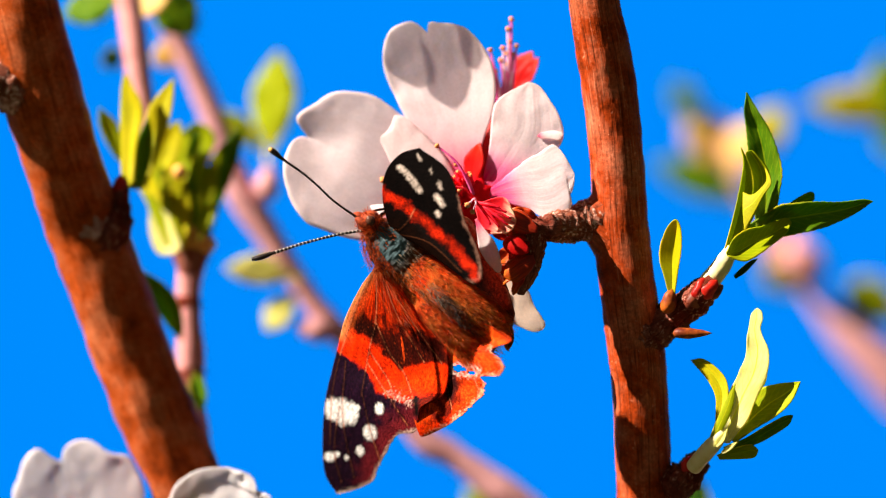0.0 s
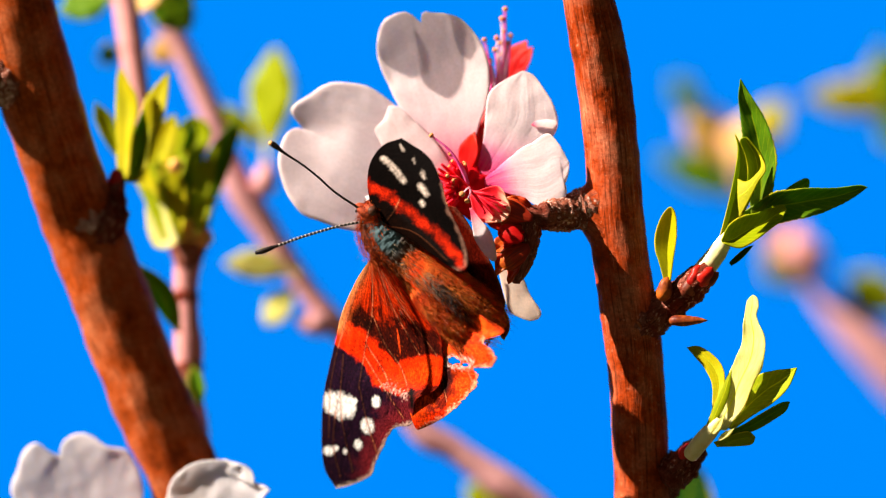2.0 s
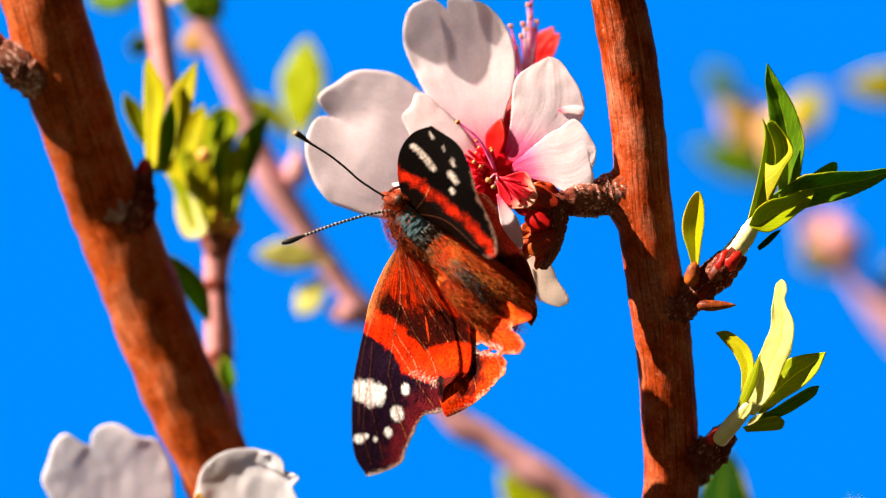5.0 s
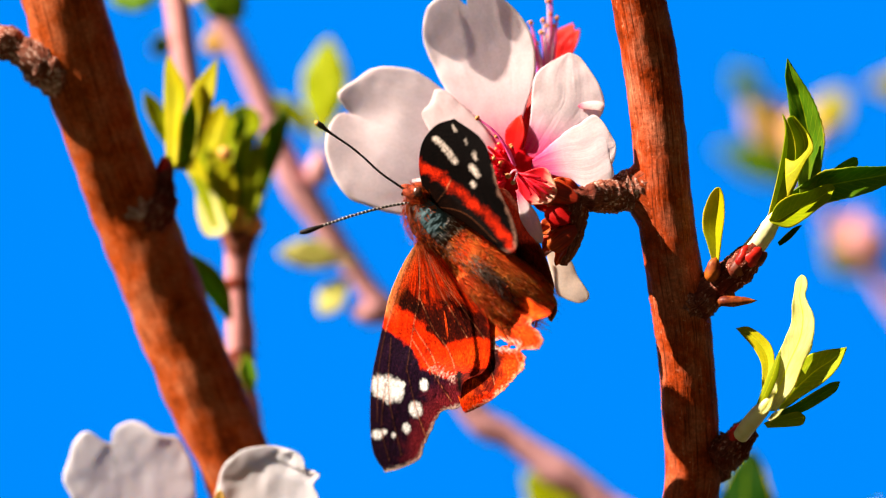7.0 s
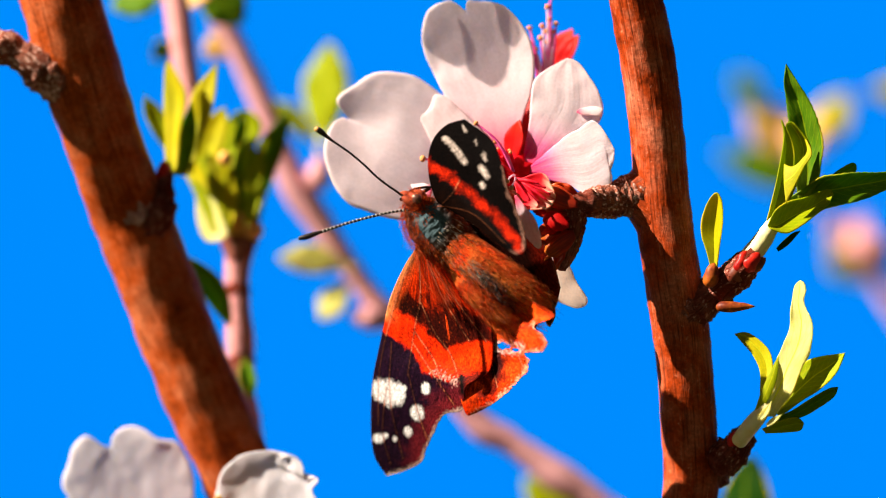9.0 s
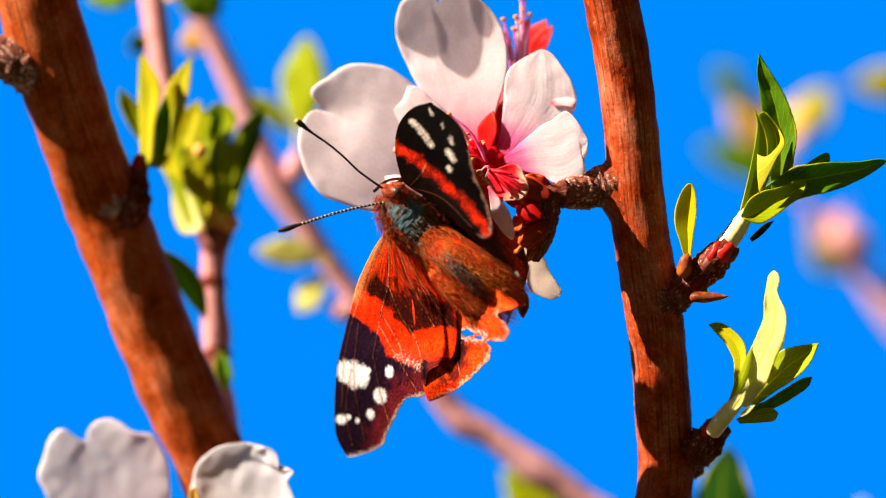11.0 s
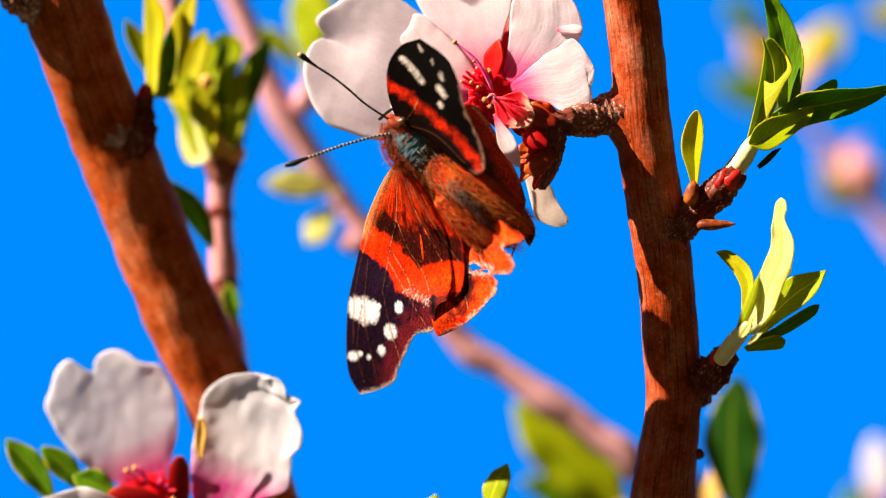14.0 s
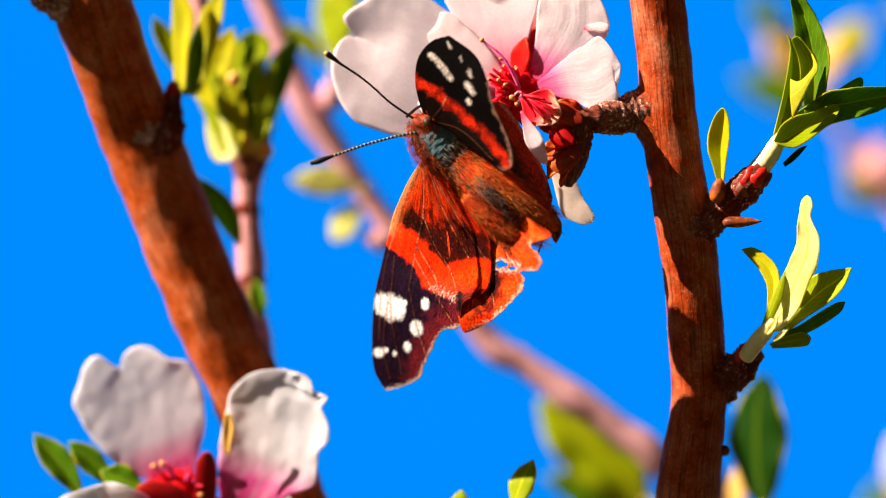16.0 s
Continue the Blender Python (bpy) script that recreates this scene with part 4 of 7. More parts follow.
def back_cluster():
    ob = thing("leaf_cluster", (-34.76, 0.08, -42.00), "cluster of bright yellow-green young leaves on the slim stem", "leaves", "leaf clusters behind")
    part("leaf", sheet([(-40.96, 8.15, -37.86), (-40.78, 10.88, -38.06), (-39.76, 13.58, -37.92), (-38.41, 15.63, -37.59), (-37.03, 16.85, -37.15), (-35.67, 17.49, -36.67)], [(-38.06, 8.13, -36.70), (-37.02, 10.19, -36.49), (-36.10, 12.09, -36.31), (-35.48, 13.89, -36.24), (-35.30, 15.67, -36.35), (-35.67, 17.49, -36.67)],
                       fold=0.25, ruffle=0.02, thick=0.3, seed=21, nu=13, nv=31), LEAF_YELLOW, ob)
    part("leaf", sheet([(-36.66, 1.24, -42.45), (-36.78, 6.29, -42.47), (-36.76, 10.45, -42.47), (-36.57, 13.73, -42.43), (-35.64, 16.12, -42.25), (-33.98, 17.38, -41.92)], [(-34.21, 1.24, -41.96), (-32.93, 8.06, -41.70), (-32.21, 11.90, -41.56), (-31.07, 14.79, -41.33), (-32.11, 16.75, -41.54), (-33.98, 17.38, -41.92)],
                       fold=0.25, ruffle=0.02, thick=0.3, seed=22, nu=13, nv=31), LEAF, ob)
    part("leaf", sheet([(-35.14, 0.47, -47.14), (-34.42, 4.54, -45.84), (-33.24, 8.35, -44.58), (-31.75, 11.81, -43.39), (-29.88, 14.77, -42.32), (-27.28, 16.97, -41.40)], [(-32.21, 1.26, -46.61), (-31.19, 4.69, -45.47), (-29.81, 8.02, -44.34), (-28.53, 11.11, -43.28), (-27.65, 14.02, -42.32), (-27.28, 16.97, -41.40)],
                       fold=0.25, ruffle=0.02, thick=0.3, seed=23, nu=13, nv=31), LEAF_DARK, ob)
    part("leaf", sheet([(-34.04, 1.62, -40.09), (-33.78, 4.41, -40.40), (-33.33, 7.38, -40.74), (-32.48, 10.72, -41.16), (-31.36, 13.03, -41.50), (-30.10, 14.81, -41.81)], [(-32.49, 1.63, -40.25), (-31.92, 4.41, -40.58), (-31.36, 7.17, -40.92), (-30.82, 9.89, -41.24), (-30.42, 12.40, -41.53), (-30.10, 14.81, -41.81)],
                       fold=0.25, ruffle=0.02, thick=0.3, seed=24, nu=13, nv=31), LEAF, ob)
    part("leaf", sheet([(-37.24, 0.01, -35.54), (-39.19, 4.08, -36.72), (-40.85, 7.43, -37.72), (-41.94, 9.28, -38.34), (-41.79, 10.81, -38.43), (-41.02, 12.16, -38.26)], [(-34.90, 0.53, -34.65), (-36.07, 4.40, -35.50), (-37.16, 7.61, -36.26), (-38.11, 9.46, -36.83), (-39.47, 10.91, -37.51), (-41.02, 12.16, -38.26)],
                       fold=0.25, ruffle=0.02, thick=0.3, seed=25, nu=13, nv=31), LEAF, ob)
    part("leaf", sheet([(-36.05, -0.55, -34.48), (-37.41, -0.86, -35.10), (-38.60, -0.51, -35.76), (-39.44, 1.16, -36.52), (-39.78, 3.09, -37.07), (-39.88, 5.15, -37.53)], [(-35.21, 0.17, -34.20), (-36.03, 2.22, -35.02), (-36.74, 4.00, -35.73), (-37.25, 5.23, -36.23), (-38.40, 5.45, -36.85), (-39.88, 5.15, -37.53)],
                       fold=0.25, ruffle=0.02, thick=0.3, seed=26, nu=13, nv=31), LEAF_PALE, ob)
    part("leaf", sheet([(-37.10, 0.08, -35.93), (-37.42, 2.38, -36.29), (-37.57, 4.68, -36.58), (-37.35, 6.98, -36.72), (-36.72, 9.03, -36.67), (-35.88, 10.96, -36.53)], [(-34.96, 0.08, -35.08), (-34.39, 2.37, -35.08), (-34.07, 4.66, -35.18), (-34.23, 6.96, -35.47), (-34.92, 9.02, -35.95), (-35.88, 10.96, -36.53)],
                       fold=0.25, ruffle=0.02, thick=0.3, seed=27, nu=13, nv=31), LEAF_YELLOW, ob)
    part("leaf", sheet([(-36.60, 0.08, -40.82), (-36.17, 2.63, -40.06), (-35.76, 5.09, -39.32), (-35.38, 7.39, -38.63), (-34.76, 9.69, -37.94), (-34.02, 11.98, -37.25)], [(-34.67, 0.08, -40.82), (-34.01, 2.63, -40.06), (-33.56, 5.09, -39.32), (-33.51, 7.39, -38.63), (-33.70, 9.69, -37.94), (-34.02, 11.98, -37.25)],
                       fold=0.25, ruffle=0.02, thick=0.3, seed=28, nu=13, nv=31), LEAF_DARK, ob)
    part("leaf", sheet([(-38.44, 0.85, -39.65), (-38.48, 3.16, -38.95), (-38.56, 5.46, -38.26), (-38.73, 7.76, -37.57), (-38.54, 9.75, -36.98), (-38.18, 11.57, -36.43)], [(-36.67, 0.46, -39.76), (-36.53, 2.78, -39.07), (-36.52, 5.16, -38.35), (-36.78, 7.68, -37.60), (-37.39, 9.75, -36.98), (-38.18, 11.57, -36.43)],
                       fold=0.25, ruffle=0.02, thick=0.3, seed=29, nu=13, nv=31), LEAF_DARK, ob)
    part("leaf", sheet([(-40.10, 7.53, -34.77), (-41.10, 8.15, -35.44), (-41.83, 8.93, -35.95), (-42.02, 10.05, -36.18), (-41.69, 10.81, -36.06), (-41.10, 11.40, -35.76)], [(-37.59, 5.96, -33.11), (-38.01, 7.19, -33.48), (-38.52, 8.48, -33.92), (-39.23, 9.91, -34.49), (-40.12, 10.79, -35.11), (-41.10, 11.40, -35.76)],
                       fold=0.25, ruffle=0.02, thick=0.3, seed=30, nu=13, nv=31), LEAF_YELLOW, ob)
    part("leaf", sheet([(-34.94, 0.08, -36.14), (-35.28, 1.00, -36.37), (-35.39, 1.84, -36.50), (-35.03, 2.53, -36.42), (-34.58, 2.97, -36.29), (-34.09, 3.29, -36.12)], [(-33.02, 0.08, -35.37), (-32.98, 1.00, -35.45), (-33.05, 1.84, -35.56), (-33.32, 2.53, -35.74), (-33.68, 2.97, -35.93), (-34.09, 3.29, -36.12)],
                       fold=0.25, ruffle=0.02, thick=0.3, seed=31, nu=13, nv=31), PEACH, ob)
    part("leaf", sheet([(-41.00, 7.84, -38.57), (-41.34, 9.70, -38.92), (-41.37, 11.53, -39.12), (-40.74, 13.31, -38.99), (-39.48, 14.52, -38.48), (-37.91, 15.45, -37.78)], [(-38.28, 7.30, -37.15), (-37.97, 9.15, -37.18), (-37.71, 10.90, -37.23), (-37.55, 12.49, -37.31), (-37.66, 13.99, -37.51), (-37.91, 15.45, -37.78)],
                       fold=0.25, ruffle=0.02, thick=0.3, seed=32, nu=13, nv=31), LEAF_YELLOW, ob)
    part("leaf", sheet([(-38.30, 0.08, -38.49), (-39.08, 2.39, -39.04), (-39.70, 4.55, -39.50), (-40.00, 6.41, -39.81), (-39.85, 7.95, -39.90), (-39.47, 9.34, -39.89)], [(-35.61, 0.08, -37.42), (-36.07, 2.38, -37.83), (-36.60, 4.54, -38.26), (-37.29, 6.39, -38.72), (-38.30, 7.94, -39.28), (-39.47, 9.34, -39.89)],
                       fold=0.25, ruffle=0.02, thick=0.3, seed=33, nu=13, nv=31), LEAF, ob)
    part("leaf", sheet([(-35.86, 0.08, -42.70), (-34.72, 2.41, -42.48), (-33.66, 4.81, -42.30), (-32.75, 7.38, -42.19), (-32.23, 9.32, -42.18), (-31.91, 10.95, -42.21)], [(-33.70, 0.08, -41.84), (-32.24, 2.40, -41.49), (-31.14, 4.81, -41.29), (-30.74, 7.36, -41.39), (-31.13, 9.31, -41.74), (-31.91, 10.95, -42.21)],
                       fold=0.25, ruffle=0.02, thick=0.3, seed=34, nu=13, nv=31), LEAF, ob)
    part("leaf", sheet([(-37.76, 8.60, -41.32), (-37.86, 10.70, -41.57), (-37.79, 12.65, -41.74), (-37.38, 14.32, -41.74), (-36.54, 15.40, -41.51), (-35.48, 16.19, -41.17)], [(-35.06, 8.58, -40.24), (-34.52, 10.67, -40.23), (-34.13, 12.51, -40.26), (-34.03, 13.86, -40.36), (-34.59, 15.06, -40.70), (-35.48, 16.19, -41.17)],
                       fold=0.25, ruffle=0.02, thick=0.3, seed=35, nu=13, nv=31), LEAF, ob)
    part("leaf", sheet([(-35.71, 10.92, -41.21), (-35.38, 12.67, -40.51), (-34.96, 14.17, -39.91), (-34.38, 15.17, -39.51), (-33.80, 15.75, -39.28), (-33.24, 16.12, -39.13)], [(-34.16, 10.92, -41.21), (-33.66, 12.30, -40.66), (-33.25, 13.52, -40.17), (-33.04, 14.44, -39.80), (-33.08, 15.29, -39.46), (-33.24, 16.12, -39.13)],
                       fold=0.25, ruffle=0.02, thick=0.3, seed=36, nu=13, nv=31), LEAF_DARK, ob)
    part("bud", blob((-35.53, 9.32, -35.00), (0, 1, 0.3), 2.2, 1.0, 12, 8, 0.1), GOLD, ob, "tiny orange bud tip")
    ob = thing("leaf_shoot", (-41.55, 8.22, -21.00), "upright yellow-green leaf pair on a red bud", "shoot", "leaf clusters behind")
    part("leaf", sheet([(-42.15, 8.25, -22.64), (-42.57, 13.49, -23.89), (-42.68, 18.75, -25.00), (-42.43, 22.14, -25.56), (-41.98, 23.27, -25.56)], [(-40.59, 8.23, -21.85), (-40.22, 13.30, -22.68), (-39.52, 17.04, -23.08), (-39.72, 19.29, -23.63), (-40.85, 21.28, -24.59), (-41.98, 23.27, -25.56)],
                       fold=0.25, ruffle=0.02, thick=0.3, seed=51, nu=13, nv=31), LEAF_YELLOW, ob)
    part("leaf", sheet([(-41.24, 7.93, -25.66), (-40.69, 11.69, -26.19), (-39.62, 16.43, -26.71), (-38.81, 19.06, -26.92), (-37.29, 21.08, -26.71), (-35.54, 22.79, -26.35)], [(-39.22, 7.92, -24.85), (-37.61, 12.63, -25.15), (-36.28, 16.38, -25.37), (-35.71, 19.39, -25.74), (-35.54, 22.79, -26.35)],
                       fold=0.25, ruffle=0.02, thick=0.3, seed=52, nu=13, nv=31), LEAF_YELLOW, ob)
    part("leaf", sheet([(-41.67, 7.93, -25.48), (-41.09, 11.63, -24.00), (-40.01, 14.57, -22.82), (-38.65, 17.50, -21.65)], [(-39.88, 7.93, -25.48), (-38.57, 11.26, -24.14), (-38.15, 14.57, -22.82), (-38.65, 17.50, -21.65)],
                       fold=0.25, ruffle=0.02, thick=0.3, seed=53, nu=13, nv=31), LEAF_DARK, ob)
    part("leaf", sheet([(-42.82, 10.76, -34.45), (-44.85, 13.42, -34.19), (-46.35, 16.69, -33.86), (-46.25, 19.12, -33.62)], [(-42.05, 11.52, -34.38), (-43.09, 14.56, -34.07), (-44.05, 17.22, -33.81), (-46.25, 19.12, -33.62)],
                       fold=0.25, ruffle=0.02, thick=0.3, seed=54, nu=13, nv=31), LEAF, ob)
    ob = thing("leaf", (-36.44, -10.98, -34.00), "dark green leaf tucked behind the branch", "leaf")
    part("blade", leaf((-35.30, -12.17, -36.00), (-41.21, -2.58, -32.00), 1.69, (0.3, 0, 1), 0.4, 0.1, 0.06, belly=0.5, seed=35, nv=30), LEAF_DARK, ob)
    part("blade", leaf((-33.68, -16.84, -38.00), (-32.54, -22.13, -36.00), 1.27, (0.3, 0, 1), 0.4, 0.1, 0.02, belly=0.5, seed=36, nv=30), LEAF_DARK, ob)


back_cluster()


def far_leaves():
    """Leaves well behind the focus, each on its branch."""
    S = (((-26.34, 14.52, -91.00), (-25.21, 29.96, -91.00), 3.80, LEAF, "bright green leaf on a far branch"),
         ((-27.34, 14.48, -84.00), (-32.85, 20.82, -84.00), 1.52, LEAF, "green leaf on a far branch"),
         ((-21.91, -4.24, -76.00), (-32.07, -2.91, -76.00), 2.17, LEAF_PALE, "pale yellow leaf on a far branch"),
         ((-21.95, -6.59, -77.00), (-26.12, -12.01, -77.00), 2.17, LEAF_PALE, "pale yellow leaf on a far branch"),
         ((-45.99, 36.50, -62.00), (-54.49, 33.66, -62.00), 2.75, LEAF_DARK, "green leaf against the sky"),
         ((-44.59, 32.32, -60.00), (-38.95, 37.96, -60.00), 2.74, PEACH, "peach-coloured leaf against the sky"),
         ((-41.71, 37.47, -64.00), (-35.61, 30.97, -64.00), 3.25, LEAF_DARK, "dark green leaf against the sky"),
         ((-38.35, 30.13, -84.00), (-43.60, 28.01, -84.00), 2.03, PEACH, "peach-coloured leaf on a far branch"),
         ((-47.51, 27.26, -78.00), (-50.44, 28.93, -78.00), 1.84, LEAF_DEEP, "dark green leaf against the sky"),
         ((56.03, 8.34, -190.00), (38.61, 16.02, -190.00), 3.48, LEAF_DARK, "green leaf far off, out of focus"),
         ((53.98, 14.49, -190.00), (44.24, 25.24, -190.00), 4.30, PEACH, "peach-coloured young leaf far off"),
         ((52.78, 13.42, -188.00), (55.84, 23.12, -188.00), 3.68, PEACH, "peach-coloured young leaf far off"),
         ((56.02, 15.51, -190.00), (61.65, 26.27, -190.00), 3.48, LEAF_YELLOW, "yellow young leaf far off"),
         ((46.80, 22.68, -190.00), (41.68, 30.36, -190.00), 2.46, LEAF_DARK, "green leaf far off"),
         ((58.08, 0.15, -190.00), (65.25, -8.05, -190.00), 3.48, LEAF, "yellow-green leaf far off"),
         ((65.25, 4.25, -190.00), (57.57, -2.93, -190.00), 2.66, BARK_FAR, "pinkish leaf bud far off"),
         ((83.69, -12.14, -190.00), (72.42, -6.51, -190.00), 4.10, LEAF, "yellow-green leaf far off"),
         ((86.34, 27.86, -180.00), (64.67, 25.84, -180.00), 3.43, LEAF_YELLOW, "yellow-green leaf far off"),
         ((82.31, 19.30, -180.00), (76.26, 32.39, -180.00), 3.43, LEAF_YELLOW, "green leaf far off"),
         ((82.03, 21.24, -178.00), (78.01, 35.30, -178.00), 3.01, LEAF_DARK, "green leaf far off"),
         ((83.32, 14.26, -180.00), (77.77, 23.33, -180.00), 3.02, LEAF_DARK, "dark green leaf far off"),
         ((20.46, -53.68, -97.00), (3.14, -37.37, -97.00), 5.73, LEAF, "bright green leaf low behind the twig"),
         ((21.35, -54.82, -100.00), (4.12, -49.28, -100.00), 3.14, LEAF_DARK, "green leaf low behind the twig"),
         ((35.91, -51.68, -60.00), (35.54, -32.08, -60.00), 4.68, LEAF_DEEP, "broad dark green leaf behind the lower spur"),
         ((1.74, -46.80, -10.00), (4.26, -40.24, -10.00), 1.73, LEAF, "upright green leaf with a pale edge"),
         ((-5.66, -48.46, -14.00), (-5.06, -44.26, -14.00), 1.31, LEAF, "green leaf tip seen low"),
         ((32.01, -54.91, -70.00), (32.39, -45.28, -70.00), 1.48, PEACH, "pinkish bud behind the twig"),
         ((62.78, -59.83, -150.00), (62.50, -46.54, -150.00), 2.68, PETAL_FAR, "pale petal far off"),
         ((62.09, -66.46, -160.00), (59.43, -55.79, -160.00), 3.51, LEAF_DARK, "dark green leaf far off"))
    for k, (a, b, w, m, label) in enumerate(S):
        ob = thing("leaf", a, label, "leaf", "leaves out of focus")
        back = np.array(a) - (np.array(b) - np.array(a)) * 0.12
        part("stalk", tube([(*(np.array(a) * 0.94 + np.array(b) * 0.06), w * 0.10), (*a, w * 0.11), (*back, w * 0.13)], 8, 8), CREAM, ob)
        part("blade", leaf(a, b, w, (-0.45 + 0.25 * math.sin(k * 2.1), 0.25 + 0.3 * math.cos(k * 1.3), 1), 0.03, 0.08, 0.05 * math.sin(k), 0.02, 0.4, 0.08, belly=0.55, seed=40 + k, nv=26, nu=9), m, ob)


far_leaves()


# ---- blossoms ----
def stamen(parent, a, b, bow, mat, r=0.12, anther=0.36):
    a, b = np.array(a, dtype=float), np.array(b, dtype=float)
    mid = (a + b) / 2 + np.array(bow)
    f = part("filament", tube([(*a, r * 1.5), (*mid, r * 1.1), (*b, r * 0.8)], 8, 14), mat, parent)
    if anther:
        way = b - mid
        s = blob(b - way / np.linalg.norm(way) * anther * 0.4, np.cross(way, (0.2, 0.3, 1)), anther * 2.2, anther, 10, 8, 0.25)
        off = np.cross(way, (0.2, 0.3, 1))
        off = off / np.linalg.norm(off) * anther * 1.1
        part("anther", (np.array(s[0]) - off, s[1], s[2]), ANTHER, f)


def main_blossom():
    C = np.array((3.76, 6.34, -3.00))
    ob = thing("blossom", C, "open white almond blossom with a crimson heart", "flower", "almond blossoms")
    part("petal", sheet([(1.80, 6.94, -9.61), (-3.10, 2.24, -8.40), (-6.68, 0.80, -7.72), (-9.55, 1.01, -7.31), (-12.41, 1.51, -6.93), (-15.26, 2.59, -6.61), (-17.05, 3.37, -6.42), (-18.69, 5.45, -6.38), (-19.56, 7.60, -6.47), (-20.07, 10.11, -6.64), (-19.72, 12.26, -6.91), (-18.87, 13.92, -7.20), (-17.74, 14.65, -7.45), (-16.74, 14.51, -7.58)], [(1.80, 8.02, -9.71), (-0.94, 12.35, -9.74), (-3.47, 15.60, -9.68), (-5.27, 17.18, -9.57), (-6.72, 18.40, -9.47), (-8.30, 19.48, -9.34), (-9.95, 20.04, -9.15), (-12.68, 20.31, -8.77), (-14.47, 19.87, -8.46), (-16.04, 18.77, -8.11), (-17.82, 17.68, -7.74), (-18.39, 16.74, -7.56), (-17.74, 15.73, -7.55), (-16.74, 14.51, -7.58)],
                        dome=0.01, curl=-0.14, ruffle=0.010, seed=1, nu=45, notched=True), PETAL, ob, "broad white petal with a notched rim, partly shaded")
    part("petal", sheet([(2.07, 6.87, -5.39), (-3.08, 7.60, -6.46), (-5.82, 9.69, -7.11), (-7.11, 12.14, -7.49), (-7.84, 14.02, -7.73), (-6.83, 15.16, -7.59), (-6.11, 16.95, -7.53)], [(2.50, 7.59, -5.34), (0.85, 10.81, -5.83), (-0.94, 13.11, -6.31), (-2.95, 15.14, -6.81), (-4.89, 16.87, -7.28), (-6.11, 16.95, -7.53)],
                        dome=0.05, ruffle=0.02, seed=7), PETAL, ob, "bright fold at the foot of the tall petal")
    part("petal", sheet([(2.50, 7.38, -5.78), (0.50, 10.69, -6.47), (-2.02, 13.72, -7.37), (-4.54, 16.48, -8.27), (-5.99, 19.16, -8.77), (-7.07, 21.70, -9.13), (-7.58, 24.23, -9.27), (-7.36, 26.39, -9.14), (-6.57, 28.02, -8.81), (-5.26, 28.71, -8.30), (-3.96, 28.96, -7.80), (-2.96, 28.44, -7.43), (-2.24, 27.77, -7.17), (-1.88, 27.48, -7.04)], [(3.78, 7.59, -5.29), (4.42, 10.79, -4.98), (5.34, 14.35, -4.56), (6.33, 17.18, -4.13), (6.68, 20.02, -3.94), (6.33, 22.87, -4.01), (5.47, 25.02, -4.29), (4.41, 26.62, -4.67), (2.99, 27.93, -5.18), (1.20, 28.55, -5.85), (-0.59, 28.74, -6.52), (-1.52, 28.90, -6.87), (-1.88, 28.34, -7.02), (-1.88, 27.48, -7.04)],
                        dome=-0.04, ruffle=0.016, dent=0.003, seed=2, nu=45, notched=True), PETAL, ob, "tall white petal with a notched tip")
    part("petal", sheet([(4.41, 6.71, -4.03), (5.33, 10.06, -4.05), (5.90, 12.91, -4.10), (6.19, 16.12, -4.22), (6.62, 18.26, -4.26), (7.61, 19.32, -4.15), (9.39, 20.38, -3.92), (10.81, 21.08, -3.73)], [(4.77, 6.07, -3.94), (7.25, 7.34, -3.61), (10.09, 9.47, -3.26), (13.13, 11.74, -2.89), (14.69, 12.87, -2.70), (15.25, 14.57, -2.69), (14.69, 16.78, -2.89), (13.56, 18.71, -3.17), (12.22, 20.50, -3.47), (10.81, 21.08, -3.73)],
                        dome=0.03, ruffle=0.022, dent=0.005, seed=3, nu=45), PETAL_PINK, ob, "white petal with a pink throat, curled at its rim")
    part("petal", sheet([(11.85, 14.22, -2.71), (12.27, 14.57, -2.73), (13.12, 14.78, -2.62), (14.32, 14.84, -2.40), (15.23, 14.48, -2.11)], [(11.85, 14.22, -2.71), (12.55, 13.85, -2.46), (13.75, 13.77, -2.19), (14.66, 13.62, -1.97), (15.23, 14.48, -2.11)],
                        dome=0.08, seed=9, nu=15, nv=21), PETAL, ob, "rolled white lip of the petal")
    part("petal", sheet([(4.61, 6.48, -3.03), (7.23, 8.60, -2.62), (10.06, 10.86, -2.16), (12.67, 12.41, -1.69), (13.79, 13.04, -1.48), (14.64, 12.61, -1.24), (15.68, 11.04, -0.83), (16.52, 9.41, -0.47)], [(4.47, 6.05, -3.02), (6.88, 6.05, -2.45), (9.35, 5.47, -1.80), (11.45, 4.62, -1.20), (12.86, 3.76, -0.78), (14.26, 3.69, -0.44), (15.52, 4.40, -0.21), (16.15, 5.52, -0.17), (15.88, 6.58, -0.34), (16.37, 7.86, -0.35), (16.52, 9.41, -0.47)],
                        dome=0.02, ruffle=0.02, frill=0.006, dent=0.006, seed=4, nu=45), PETAL_PINK, ob, "sunlit white petal with a crimson-pink throat")
    part("petal", sheet([(6.89, -1.47, -2.84), (7.59, -4.17, -2.50), (8.22, -7.00, -2.15), (8.86, -9.12, -1.88), (10.06, -9.90, -1.68), (11.47, -10.39, -1.49)], [(7.31, -1.47, -2.80), (9.36, -3.81, -2.36), (10.77, -5.23, -2.08), (11.48, -6.99, -1.83), (12.81, -9.11, -1.48), (12.60, -10.03, -1.41), (11.47, -10.39, -1.49)],
                        dome=0.05, ruffle=0.03, seed=5), PETAL_THICK, ob, "cream-white petal hanging behind the butterfly")
